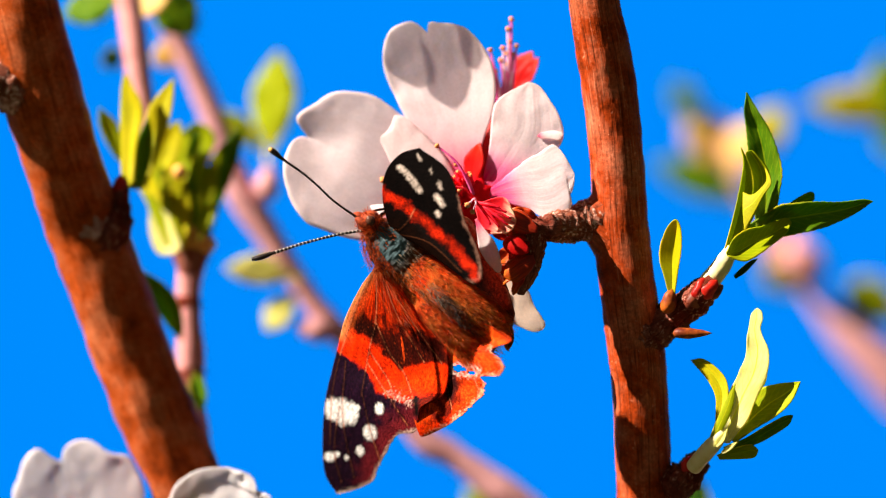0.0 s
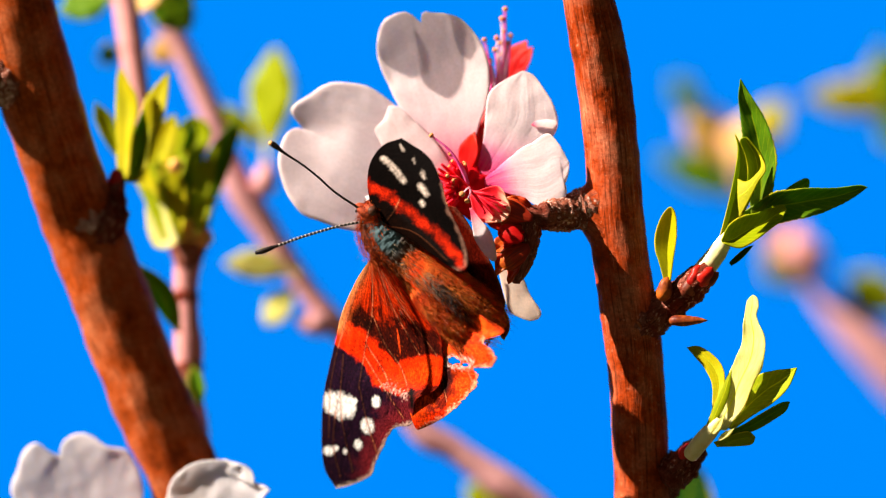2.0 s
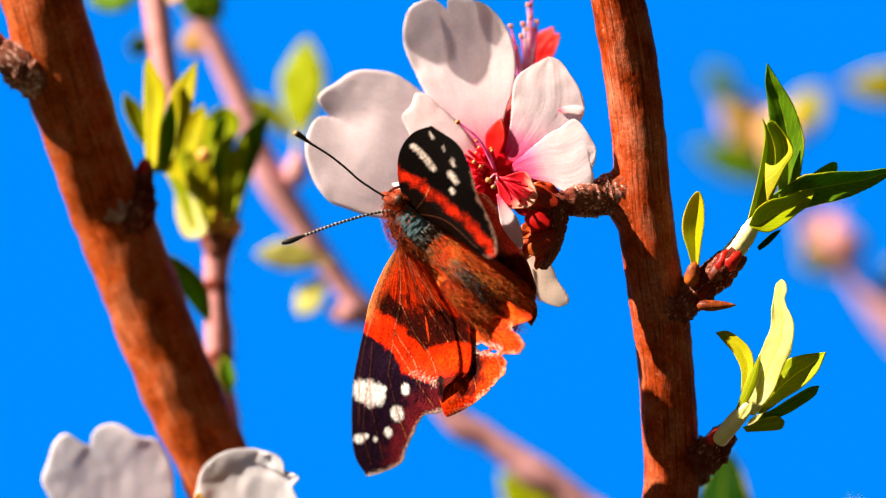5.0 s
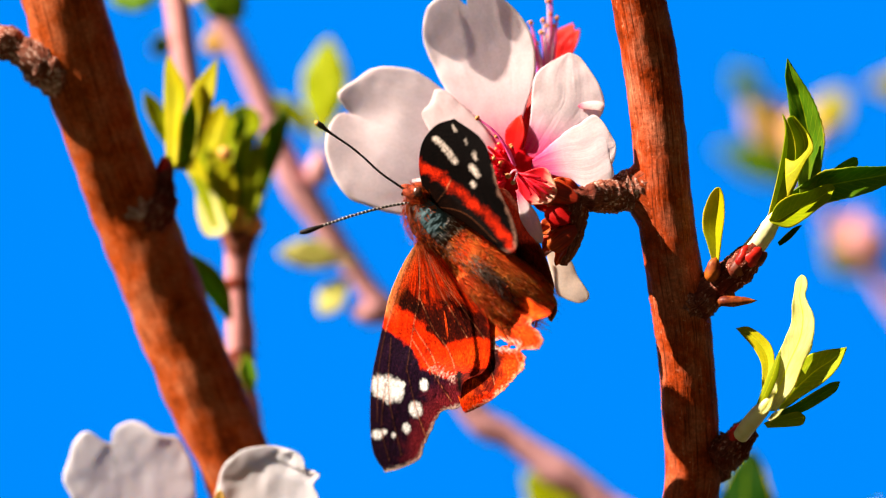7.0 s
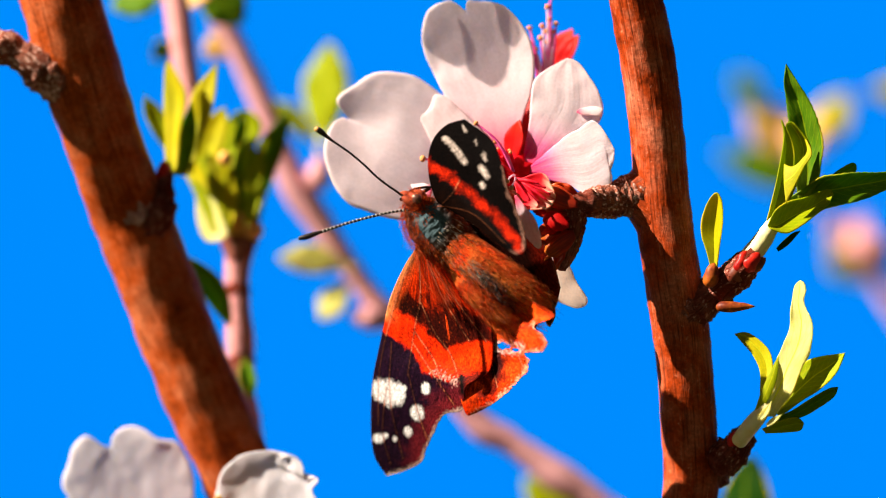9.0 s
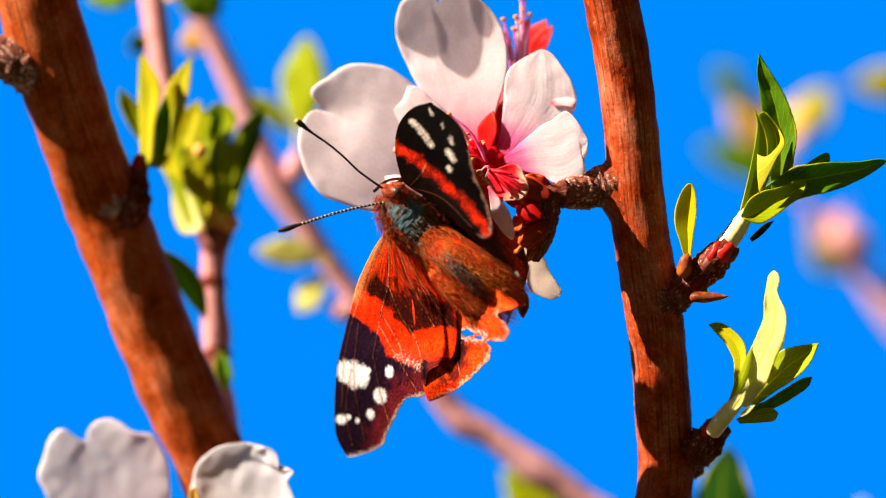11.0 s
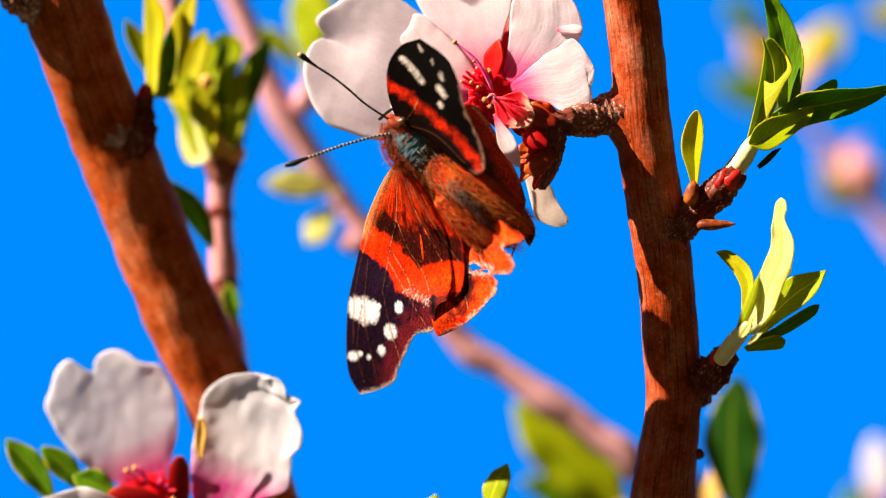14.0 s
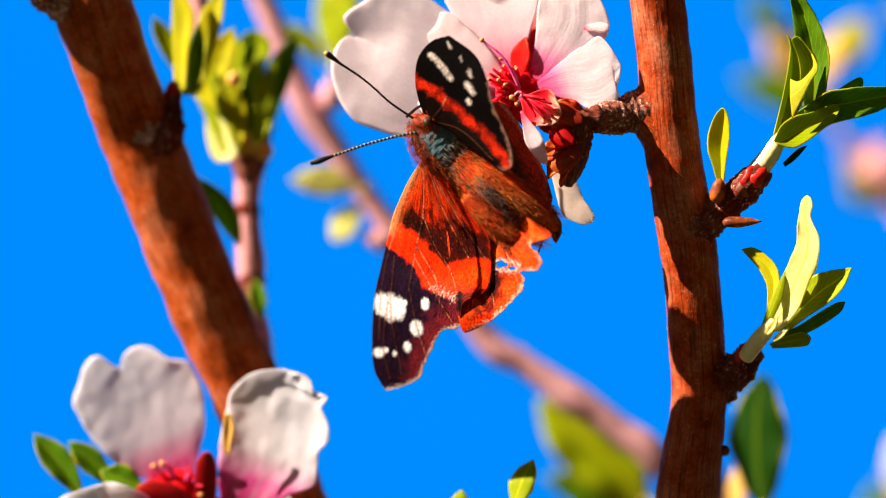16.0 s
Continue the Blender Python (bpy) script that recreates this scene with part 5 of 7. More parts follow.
    for a, b, w, face, kw, m, label in (
            ((4.13, 3.73, 5.00), (7.06, -2.85, 6.00), 1.15, (-0.6, 0.3, 1), dict(cup=0.2, curl=0.0, notch=0.0, seed=8, round_=0.3, full=0.6, nu=21, nv=31), PETAL, "narrow pink-white petal along the wing"),
            ((4.13, 5.55, 2.50), (9.00, 2.60, 4.50), 2.54, (-0.5, 0.3, 1), dict(cup=0.5, curl=-0.1, notch=0.0, seed=6, round_=0.3, full=0.6, nu=31, nv=31), PETAL_SMALL, "small curled petal edged with cream")):
        part("petal", petal(a, b, w, face, **kw), m, ob, label)
    part("cup", blob((4.05, 5.78, -7.00), (-0.05, 0.10, 1), 5.2, 3.20, 28, 14, 0.35), CUP, ob, "crimson flower cup")
    for a, b, w, m, f in (((3.47, 7.61, -5.00), (4.88, 13.39, -4.40), 1.60, SEPAL, (-0.8, 0.2, 1)), ((4.68, 7.29, -9.00), (6.48, 19.40, -14.00), 1.9, SEPAL, (-0.5, 0, 1)), ((6.03, 4.92, -3.00), (10.84, 3.49, -2.00), 1.55, SEPAL, (0, 0.4, 1)), ((5.62, 4.36, -4.00), (8.88, 0.80, -3.00), 1.41, SEPAL, (0, 0.4, 1))):
        part("sepal", leaf(a, b, w, f, 0.3, -0.06, 0.0, 0.0, 0.3, 0.04, belly=0.55, seed=3, nv=24, nu=11), m, ob, "dark red sepal")
    stamen(ob, (-1.64, 6.48, -3.00), (-7.66, 8.73, -2.00), (0.2, 0.4, 0.4), FILAMENT, 0.14, 0.42)
    part("petal", sheet([(-6.60, 3.27, -2.33), (-8.39, 3.99, -3.01), (-9.11, 5.49, -3.53)], [(-6.25, 5.05, -2.58), (-7.32, 5.62, -3.02), (-9.11, 5.49, -3.53)], dome=0.1, seed=31, nu=11, nv=15), PETAL, ob, "small white petal scrap behind the head")
    rng = random.Random(7)
    stamen(ob, (3.88, 6.79, 0.00), (-0.78, 12.99, 0.00), (0.4, 0.7, 0.4), FILAMENT, 0.14, 0.32)
    stamen(ob, (3.88, 6.79, 0.00), (1.62, 10.68, -0.50), (0.3, 0.3, 0.3), FILAMENT, 0.14, 0.30)
    stamen(ob, (3.88, 6.43, 0.00), (1.19, 7.82, 1.00), (0.2, 0.4, 0.4), FILAMENT_RED, 0.14, 0.25)
    stamen(ob, (4.01, 6.28, 1.00), (3.05, 5.36, 7.00), (0.2, 0.3, 0.8), FILAMENT_PALE, 0.10, 0.36)
    stamen(ob, (4.15, 6.00, 1.00), (3.67, 4.52, 7.00), (0.2, 0.3, 0.8), FILAMENT_PALE, 0.10, 0.30)
    for k in range(64):
        a = rng.uniform(0.45 * math.pi, 1.40 * math.pi)
        r0, r1 = rng.uniform(0.4, 1.6), rng.uniform(1.4, 4.2)
        z1 = rng.uniform(0.2, 2.0)
        p = C + np.array((math.cos(a) * r0 * 0.9, math.sin(a) * r0, -0.4))
        q = C + np.array((math.cos(a) * r1 * 0.9 - 0.4, math.sin(a) * r1 + 0.3, z1))
        stamen(ob, p, q, (0.2 * math.cos(a), 0.2 * math.sin(a), 0.5), FILAMENT_RED, 0.22, rng.choice((0, 0, 0, 0.22)))
    for x, y in ((884, 368), (896, 376), (904, 388), (898, 398), (884, 402), (868, 398)):
        tip = np.array((6.06, 4.27, 5.20)) + np.array((x - 870, 380 - y, 0)) * 0.0705
        stamen(ob, (4.40, 5.68, 3.60), tip, (0, 0.1, 0.5), FILAMENT_RED, 0.20, 0)
    # filaments and a withered tip that hang below, behind the wings
    for b in ((6.22, -12.63, 4.00), (6.78, -11.09, 4.00), (5.80, -13.89, 4.00)):
        stamen(ob, (7.34, -8.30, 4.00), b, (0.2, 0, 0), FILAMENT, 0.13, 0)
    part("sepal", leaf((7.68, -8.29, 4.50), (8.02, -12.60, 5.00), 0.987, (0.3, 0, 1), 0.7, -0.1, 0.0, 0.0, 0.4, 0.04, seed=9, nv=20, nu=9), SCALE_TAN, ob, "withered tan sepal")
    return ob


main_blossom()


def flower_spur():
    ob = thing("flower_spur", (18.25, 3.79, -3.00), "short dark spur carrying the blossom, with red bud scales", "spur")
    part("stub", tube([(*(20.10, 3.93, -3.00), 2.82), (*(17.53, 3.36, -2.60), 2.4), (*(15.34, 3.06, -1.00), 2.12), (*(13.28, 2.62, 1.40), 1.69)], 40, 60, 0.14, 0.13, [(0.3, 0.05, 0.08), (0.6, 0.05, 0.08)]), BARK_FLAKY, ob, "stub with pale flaking bark")
    part("spur", tube([(*(15.34, 3.06, -1.00), 1.55), (*(13.49, 2.62, 1.50), 1.55), (*(11.33, 2.54, 2.20), 1.45), (*(8.54, 2.89, 1.00), 1.20), (*(5.61, 4.35, -4.00), 1.20)], 24, 60, 0.14, 0.20, [(0.25, 0.03, 0.1), (0.4, 0.03, 0.1)]), BARK_SPUR, ob, "rough dark stub")
    part("stalk", tube([(*(11.65, 3.16, 2.20), 1.69), (*(11.07, 0.44, 2.20), 1.76), (*(10.51, -2.70, 2.00), 1.41), (*(9.54, -5.48, 1.80), 0.705)], 20, 30, 0.12, 0.12), BARK_SPUR, ob, "dark red stalk hanging down")
    for a, b, w, m in (((14.24, 3.26, 0.00), (12.89, 4.17, 0.60), 0.635, SCALE_BROWN), ((13.54, 2.21, 0.00), (12.60, 1.64, 0.60), 0.635, SCALE_TAN)):
        v = np.array(b) - np.array(a)
        part("bud_scale", blob(a, v, np.linalg.norm(v), w, 16, 10, 0.25, 0.8, 0.7), m, ob)
    for k, (a, b, w, m) in enumerate((((12.25, 2.75, 3.00), (7.85, 4.71, 2.50), 1.34, BRACT), ((11.66, 2.32, 4.00), (8.53, 3.44, 3.50), 1.13, BRACT), ((11.29, 1.48, 3.40), (7.87, 1.62, 3.40), 0.987, BRACT), ((10.77, 0.92, 3.80), (8.25, -1.30, 4.40), 1.06, SEPAL), ((10.64, 0.09, 3.60), (6.75, -2.00, 3.40), 1.55, BRACT), ((10.23, -0.96, 3.40), (7.17, -4.65, 3.20), 1.41, BRACT), ((10.65, -2.00, 3.20), (9.00, -5.77, 2.60), 1.06, BRACT))):
        part("bract", leaf(a, b, w, (-1.0 + 0.2 * (k % 3), 0.5, 1), 0.45, -0.12 + 0.1 * (k % 2), 0.03, 0.02, 0.3, 0.14, belly=0.5, seed=70 + k, nv=24, nu=11), m, ob, "red lit bract" if m is SEPAL else "")
    part("bract", sheet([(11.79, 2.74, 4.57), (10.13, 4.56, 3.88), (8.74, 4.91, 3.53), (7.69, 4.14, 3.47)], [(11.78, 2.04, 4.71), (9.91, 1.90, 4.37), (8.52, 2.39, 3.99), (7.69, 4.14, 3.47)], dome=0.15, ruffle=0.04, thick=0.3, seed=2, nu=17, nv=25), BRACT, ob, "red-brown rounded bract")
    part("bract", sheet([(10.65, 0.09, 5.38), (9.55, 1.41, 4.78), (8.30, 1.62, 4.37), (7.47, 0.71, 4.30)], [(10.65, -0.40, 5.47), (9.19, -0.82, 5.12), (8.02, -0.40, 4.68), (7.47, 0.71, 4.30)], dome=0.15, ruffle=0.04, thick=0.3, seed=36, nu=17, nv=25), SEPAL, ob, "bright red bract")
    part("bract", sheet([(11.23, -0.75, 4.59), (9.43, -0.75, 4.05), (8.11, -1.73, 3.75), (7.62, -3.41, 3.77)], [(11.50, -1.59, 4.75), (10.53, -3.12, 4.62), (9.14, -4.10, 4.30), (7.62, -3.41, 3.77)], dome=0.15, ruffle=0.04, thick=0.3, seed=44, nu=17, nv=25), BRACT, ob, "orange-red bract")


flower_spur()


def back_blossom():
    ob = thing("blossom", (7.90, 17.86, -12.00), "blossom without petals, its pink stamens standing free", "flower", "almond blossoms")
    part("cup", blob((7.37, 15.80, -15.00), (0.15, 1, 0.1), 4.4, 1.55, 18, 12, 0.12), CUP, ob, "crimson flower cup")
    part("sepal", leaf((9.14, 19.49, -16.00), (11.78, 25.57, -16.00), 1.97, (-0.9, 0.2, 1), 0.3, -0.05, -0.08, 0.0, 0.3, 0.04, belly=0.58, seed=2, nv=24, nu=11), SEPAL, ob, "dark red sepal")
    part("sepal", leaf((8.91, 19.25, -15.50), (12.63, 24.64, -15.00), 1.41, (-0.8, 0.2, 1), 0.4, -0.1, 0.0, 0.0, 0.3, 0.04, belly=0.6, seed=4, nv=24, nu=11), SEPAL, ob, "dark red sepal")
    for x, m in (((8.84, 29.62, -12.00), FILAMENT), ((8.40, 28.38, -12.00), FILAMENT_PALE), ((8.69, 26.79, -12.00), FILAMENT), ((6.08, 25.70, -12.00), FILAMENT), ((7.75, 25.92, -12.00), FILAMENT_PALE), ((8.26, 25.26, -12.00), FILAMENT), ((9.06, 25.26, -12.00), FILAMENT_PALE), ((6.01, 23.81, -12.00), FILAMENT), ((6.81, 22.94, -12.00), FILAMENT_PALE), ((8.33, 23.88, -12.00), FILAMENT_PALE), ((9.49, 26.21, -12.00), FILAMENT), ((7.46, 24.39, -12.00), FILAMENT)):
        stamen(ob, np.array((7.97, 18.81, -12.00)) + np.array(((x[0] - 7.97) * 0.45, 0, 0)), x, (0.15, 0.2, 0.2), m, 0.17, 0.34)


back_blossom()


def upper_blossom():
    """Just above the view: its petals throw the soft-edged shade on the tall petal below."""
    ob = thing("blossom", (-29.17, 54.97, -0.91), "white almond blossom on a side stalk of the branch", "flower", "almond blossoms")
    part("stalk", tube([(-60.00, 54.00, -16.00, 0.99), (-46.00, 58.00, -10.00, 0.78), (*(-30.17, 54.97, -2.91), 0.63)], 14, 24, 0.05, 0.05), CREAM, ob)
    part("petal", sheet([(-29.53, 54.98, -1.05), (-30.96, 52.15, -1.65), (-31.18, 48.93, -1.79), (-30.60, 45.33, -1.65), (-27.73, 43.20, -0.60)], [(-28.10, 54.94, -0.50), (-24.53, 51.99, 0.80), (-24.88, 49.51, 0.61), (-25.45, 46.31, 0.33), (-26.16, 44.18, 0.02), (-27.73, 43.20, -0.60)], dome=0.02, ruffle=0.015, seed=21, nu=21, nv=31), PETAL_THIN, ob)
    part("petal", sheet([(-29.89, 54.99, -1.18), (-33.85, 52.94, -2.73), (-35.22, 50.45, -3.30), (-34.93, 47.35, -3.25), (-31.68, 45.71, -2.05)], [(-29.31, 54.97, -0.96), (-30.96, 52.15, -1.65), (-30.10, 49.62, -1.37), (-30.10, 47.11, -1.42), (-31.68, 45.71, -2.05)], dome=0.02, ruffle=0.015, seed=22, nu=21, nv=31), PETAL_THIN, ob)
    part("petal", sheet([(-28.81, 54.96, -0.77), (-26.17, 52.39, 0.18), (-26.16, 50.25, 0.14), (-25.74, 48.60, 0.27), (-24.45, 47.86, 0.74)], [(-28.10, 54.94, -0.50), (-23.82, 51.98, 1.07), (-23.25, 49.69, 1.24), (-23.60, 48.55, 1.08), (-24.45, 47.86, 0.74)], dome=0.02, ruffle=0.015, seed=23, nu=21, nv=31), PETAL_THIN, ob)
    part("petal", petal((-29.17, 54.97, -0.91), (-35.17, 65.97, 0.09), 4.23, (-0.75, 0.35, 0.6), 0.15, 0.02, 0.06, seed=24, ruffle=0.05, nu=31, nv=31), PETAL_THIN, ob)
    part("cup", blob((-30.17, 54.97, -2.91), (0.5, 0.2, 0.8), 3.0, 1.55, 18, 10, 0.1), CUP, ob, "crimson flower cup")


upper_blossom()


def low_blossom():
    C = np.array((-42.00, -42.91, -20.00))
    ob = thing("blossom", C, "white almond blossom with frilled petals, softly out of focus", "flower", "almond blossoms")
    part("petal", sheet([(-43.41, -44.39, -21.99), (-48.39, -42.06, -21.74), (-52.19, -39.37, -21.56), (-54.92, -35.75, -21.47), (-56.41, -32.60, -21.44), (-55.85, -30.39, -21.52), (-54.91, -27.60, -21.63), (-53.40, -26.22, -21.75), (-52.23, -26.77, -21.81), (-50.92, -27.69, -21.87), (-50.03, -27.78, -21.92)], [(-41.18, -44.08, -22.13), (-39.82, -38.92, -22.31), (-39.08, -35.23, -22.43), (-39.30, -31.51, -22.49), (-40.28, -28.67, -22.49), (-41.58, -27.16, -22.44), (-43.06, -26.98, -22.36), (-44.09, -26.58, -22.30), (-45.55, -25.59, -22.24), (-47.09, -25.03, -22.16), (-48.80, -25.44, -22.04), (-49.86, -26.60, -21.96), (-50.03, -27.78, -21.92)],
                        notched=True, curl=-0.05, dome=-0.02, ruffle=0.018, frill=0.004, dent=0.006, thick=0.2, seed=11, nu=45), PETAL_FAR, ob, "frilled white petal, mostly in shade")
    part("petal", sheet([(-36.55, -45.24, -17.18), (-36.80, -39.74, -17.24), (-36.09, -35.34, -17.07), (-35.41, -32.19, -16.91), (-34.15, -30.15, -16.61), (-32.01, -28.78, -16.09), (-29.75, -28.29, -15.55), (-27.87, -28.31, -15.10), (-27.07, -29.27, -14.91)], [(-30.55, -46.70, -15.74), (-27.50, -44.65, -15.01), (-24.34, -43.48, -14.25), (-23.78, -41.59, -14.12), (-23.49, -39.05, -14.05), (-22.35, -37.96, -13.77), (-21.88, -36.51, -13.66), (-22.42, -34.47, -13.79), (-22.99, -33.30, -13.93), (-21.85, -32.15, -13.65), (-22.36, -31.71, -13.78), (-23.78, -31.92, -14.12), (-24.11, -30.10, -14.20), (-25.27, -28.99, -14.48), (-27.07, -29.27, -14.91)],
                        dome=-0.08, ruffle=0.045, frill=0.003, dent=0.012, thick=0.2, seed=12, nu=45), PETAL_FAR, ob, "frilled white petal with a sunlit edge")
    part("petal", sheet([(-43.23, -46.36, -14.50), (-46.74, -43.76, -13.81), (-49.62, -42.60, -13.63), (-53.37, -42.93, -14.14), (-56.45, -44.10, -14.92), (-58.82, -45.44, -15.69)], [(-43.34, -47.87, -15.11), (-47.03, -47.46, -15.32), (-51.57, -48.17, -16.05), (-55.99, -47.37, -16.18), (-58.82, -45.44, -15.69)],
                        dome=0.05, ruffle=0.04, seed=13), PETAL_FAR, ob, "white petal reaching forward")
    for a, b, w, face, kw in (((-41.34, -45.66, -19.00), (-43.45, -57.88, -16.00), 7.39, (0.1, 0.5, 1), dict(cup=0.2, curl=0.05, notch=0.03, seed=14, ruffle=0.06)),
                              ((-38.48, -45.79, -20.00), (-28.80, -53.91, -18.00), 7.39, (0.1, 0.5, 1), dict(cup=0.2, curl=0.05, notch=0.03, seed=15, ruffle=0.06))):
        part("petal", petal(a, b, w, face, **kw), PETAL_FAR, ob, "white petal hanging down")
    part("cup", blob((-42.42, -45.22, -23.00), (0, 0.2, 1), 5.5, 3.4, 20, 12, 0.12), CUP, ob, "crimson flower cup")
    rng = random.Random(5)
    for k in range(14):
        a = rng.uniform(0.1, math.pi - 0.1) if k < 9 else rng.uniform(0, 6.28)
        r1 = rng.uniform(2.0, 5.0)
        stamen(ob, C + np.array((math.cos(a) * 1.2, math.sin(a) * 1.0 - 1.0, 0.5)), C + np.array((math.cos(a) * r1, math.sin(a) * r1 * 0.9 - 0.8, rng.uniform(1.5, 4))), (0, 0.2, 0.4), rng.choice((FILAMENT_RED, FILAMENT_RED, FILAMENT)), 0.2, rng.choice((0, 0.4)))
    part("sepal", sheet([(-40.35, -45.25, -18.12), (-39.97, -42.62, -17.33), (-39.54, -40.38, -16.66), (-38.72, -38.90, -16.21)], [(-37.40, -45.30, -18.13), (-37.05, -43.05, -17.46), (-37.04, -40.43, -16.67), (-37.69, -38.92, -16.22), (-38.72, -38.90, -16.21)], dome=0.1, thick=0.3, seed=3, nu=15, nv=25), SEPAL_DEEP, ob, "dark red sepal")
    part("sepal", sheet([(-39.90, -44.61, -14.61), (-42.39, -42.86, -14.34), (-45.18, -42.31, -14.45), (-46.85, -42.81, -14.77), (-47.82, -44.00, -15.22)], [(-40.41, -46.85, -15.34), (-43.36, -46.44, -15.51), (-45.92, -45.67, -15.53), (-47.82, -44.00, -15.22)], dome=0.12, thick=0.3, seed=4, nu=17, nv=25), SEPAL_DEEP, ob, "dark red sepal")
    part("bract", sheet([(-35.58, -39.20, -14.39), (-35.95, -37.00, -14.24), (-35.74, -35.17, -14.02), (-35.40, -33.93, -13.83)], [(-34.98, -39.20, -14.27), (-34.55, -37.37, -14.00), (-34.18, -35.55, -13.75), (-34.65, -33.93, -13.68), (-35.40, -33.93, -13.83)], fold=0.3, thick=0.25, seed=5, nu=9, nv=25), PEACH, ob, "thin ochre bract between the petals")
    ob = thing("leaf_shoot", (-47.58, -44.61, -24.00), "small green leaves beside the low blossom", "shoot")
    for k, (a, b, w) in enumerate((((-54.89, -45.50, -20.00), (-61.59, -36.37, -21.00), 1.99), ((-50.75, -43.94, -20.00), (-56.81, -37.44, -20.00), 1.77), ((-46.37, -44.24, -19.00), (-52.56, -41.31, -19.00), 1.92))):
        part("leaf", leaf(a, b, w, (0.1, 0.4, 1), 0.4, 0.05, 0.03, 0.03, 0.3, 0.05, belly=0.6, seed=60 + k, nv=28), LEAF_DARK, ob)
    part("stalk", tube([(*(-55.78, -44.82, -21.00), 0.739), (*(-46.09, -46.48, -21.00), 1.03), (*(-37.16, -51.67, -27.00), 1.18)], 12, 20, 0.05, 0.05), CREAM, ob)


low_blossom()


# ---- butterfly ----
def near_line(Q, pts):
    """Distance of flat points Q to a broken line."""
    best = np.full(Q.shape[:-1], 1e9)
    for a, b in zip(pts[:-1], pts[1:]):
        a, b = np.array(a[:2]), np.array(b[:2])
        t = np.clip(((Q - a) @ (b - a)) / ((b - a) @ (b - a)), 0, 1)
        best = np.minimum(best, np.linalg.norm(Q - (a + t[..., None] * (b - a)), axis=-1))
    return best


def fade(d, at, soft=0.12):
    return np.clip((at - d) / soft * 0.5 + 0.5, 0, 1)[..., None]


def wing_grid(lead, trail, nu, nv):
    """Ruled sheet between the leading edge and the trailing and outer edges, both from root to tip."""
    a, b = spline(lead, nv), spline(trail, nv)
    u = np.linspace(0, 1, nu)[None, :, None]
    return a[:, None] * (1 - u) + b[:, None] * u


def ragged(Q, scale, k):
    return np.array([[noise.noise(Vector((q[0] * scale, q[1] * scale, k))) for q in row] for row in Q])


def wing(lead, trail, paint, rise, nu=90, nv=150, thick=0.10, veins=(), holes=(), pale=(0.80, 0.24, 0.10), tatter=0.0):
    P = wing_grid(lead, trail, nu, nv)
    if tatter:
        # worn rim: small tears along the outer edge
        along, across = np.linspace(0, 1, nv)[:, None], np.linspace(0, 1, nu)[None, :]
        tear = np.array([noise.noise(Vector((a * 34, 0, 4.0))) + 0.8 * noise.noise(Vector((a * 90, 0, 6.0))) for a in along[:, 0]])[:, None]
        way = P[:, -1] - P[:, 0]
        way /= np.linalg.norm(way, axis=1)[:, None] + 1e-9
        P = P + way[:, None] * (tatter * tear * np.clip((across - 0.86) / 0.14, 0, 1) * np.clip((along - 0.45) * 6, 0, 1) * np.clip((1 - along) * 12, 0, 1))[..., None]
    Q = P[..., :2]
    tint = paint(Q)
    vein = np.full(Q.shape[:2], 1e9)
    for line in veins:
        vein = np.minimum(vein, near_line(Q, spline(line, 24)))
    P = P.copy()
    P[..., 2] += rise(Q) + 0.03 * np.exp(-(vein / 0.22) ** 2) + 0.10 * ragged(Q, 0.22, 3.0)
    vv, uu = np.meshgrid(np.linspace(0, 1, nv), np.linspace(0, 1, nu), indexing="ij")
    hair = np.array([[noise.noise(Vector((a * 46, b * 5, 2.5))) for a, b in zip(ra, rb)] for ra, rb in zip(uu, vv)])
    speck = np.random.RandomState(nu).uniform(-1, 1, Q.shape[:2])
    tint = tint * np.clip(1 + 0.35 * hair + 0.55 * speck, 0.15, 2.4)[..., None]
    if veins:
        f = (0.62 * np.exp(-(vein / 0.06) ** 2) * np.clip(1 + 0.7 * speck + 0.8 * hair, 0.1, 1.6) * np.clip(tint.max(-1) * 5, 0.12, 1))[..., None]
        tint = tint * (1 - 0.45 * np.exp(-(vein / 0.20) ** 2))[..., None] * (1 - f) + np.array(pale) * f
    keep = np.ones((nv, nu), dtype=bool)
    for x, y, rx, ry in holes:
        keep &= ((Q[..., 0] - x) / rx) ** 2 + ((Q[..., 1] - y) / ry) ** 2 + 0.9 * ragged(Q, 1.8, 7.0) > 1
    return shell(P, thick, np.zeros((nu * nv, 3)), np.clip(tint, 0, 1).reshape(-1, 3), keep)


ORANGE, WHITE = np.array((0.90, 0.026, 0.0008)), np.array((0.90, 0.84, 0.81))
NIGHT = np.array((0.010, 0.0028, 0.009))


def spots(Q, c, rows, n):
    for x, y, rx, ry in rows:
        d = np.sqrt(((Q[..., 0] - x) / rx) ** 2 + ((Q[..., 1] - y) / ry) ** 2) + 0.22 * n
        f = fade(d, 1.0, 0.25)
        c = c * (1 - f) + WHITE * f
    return c


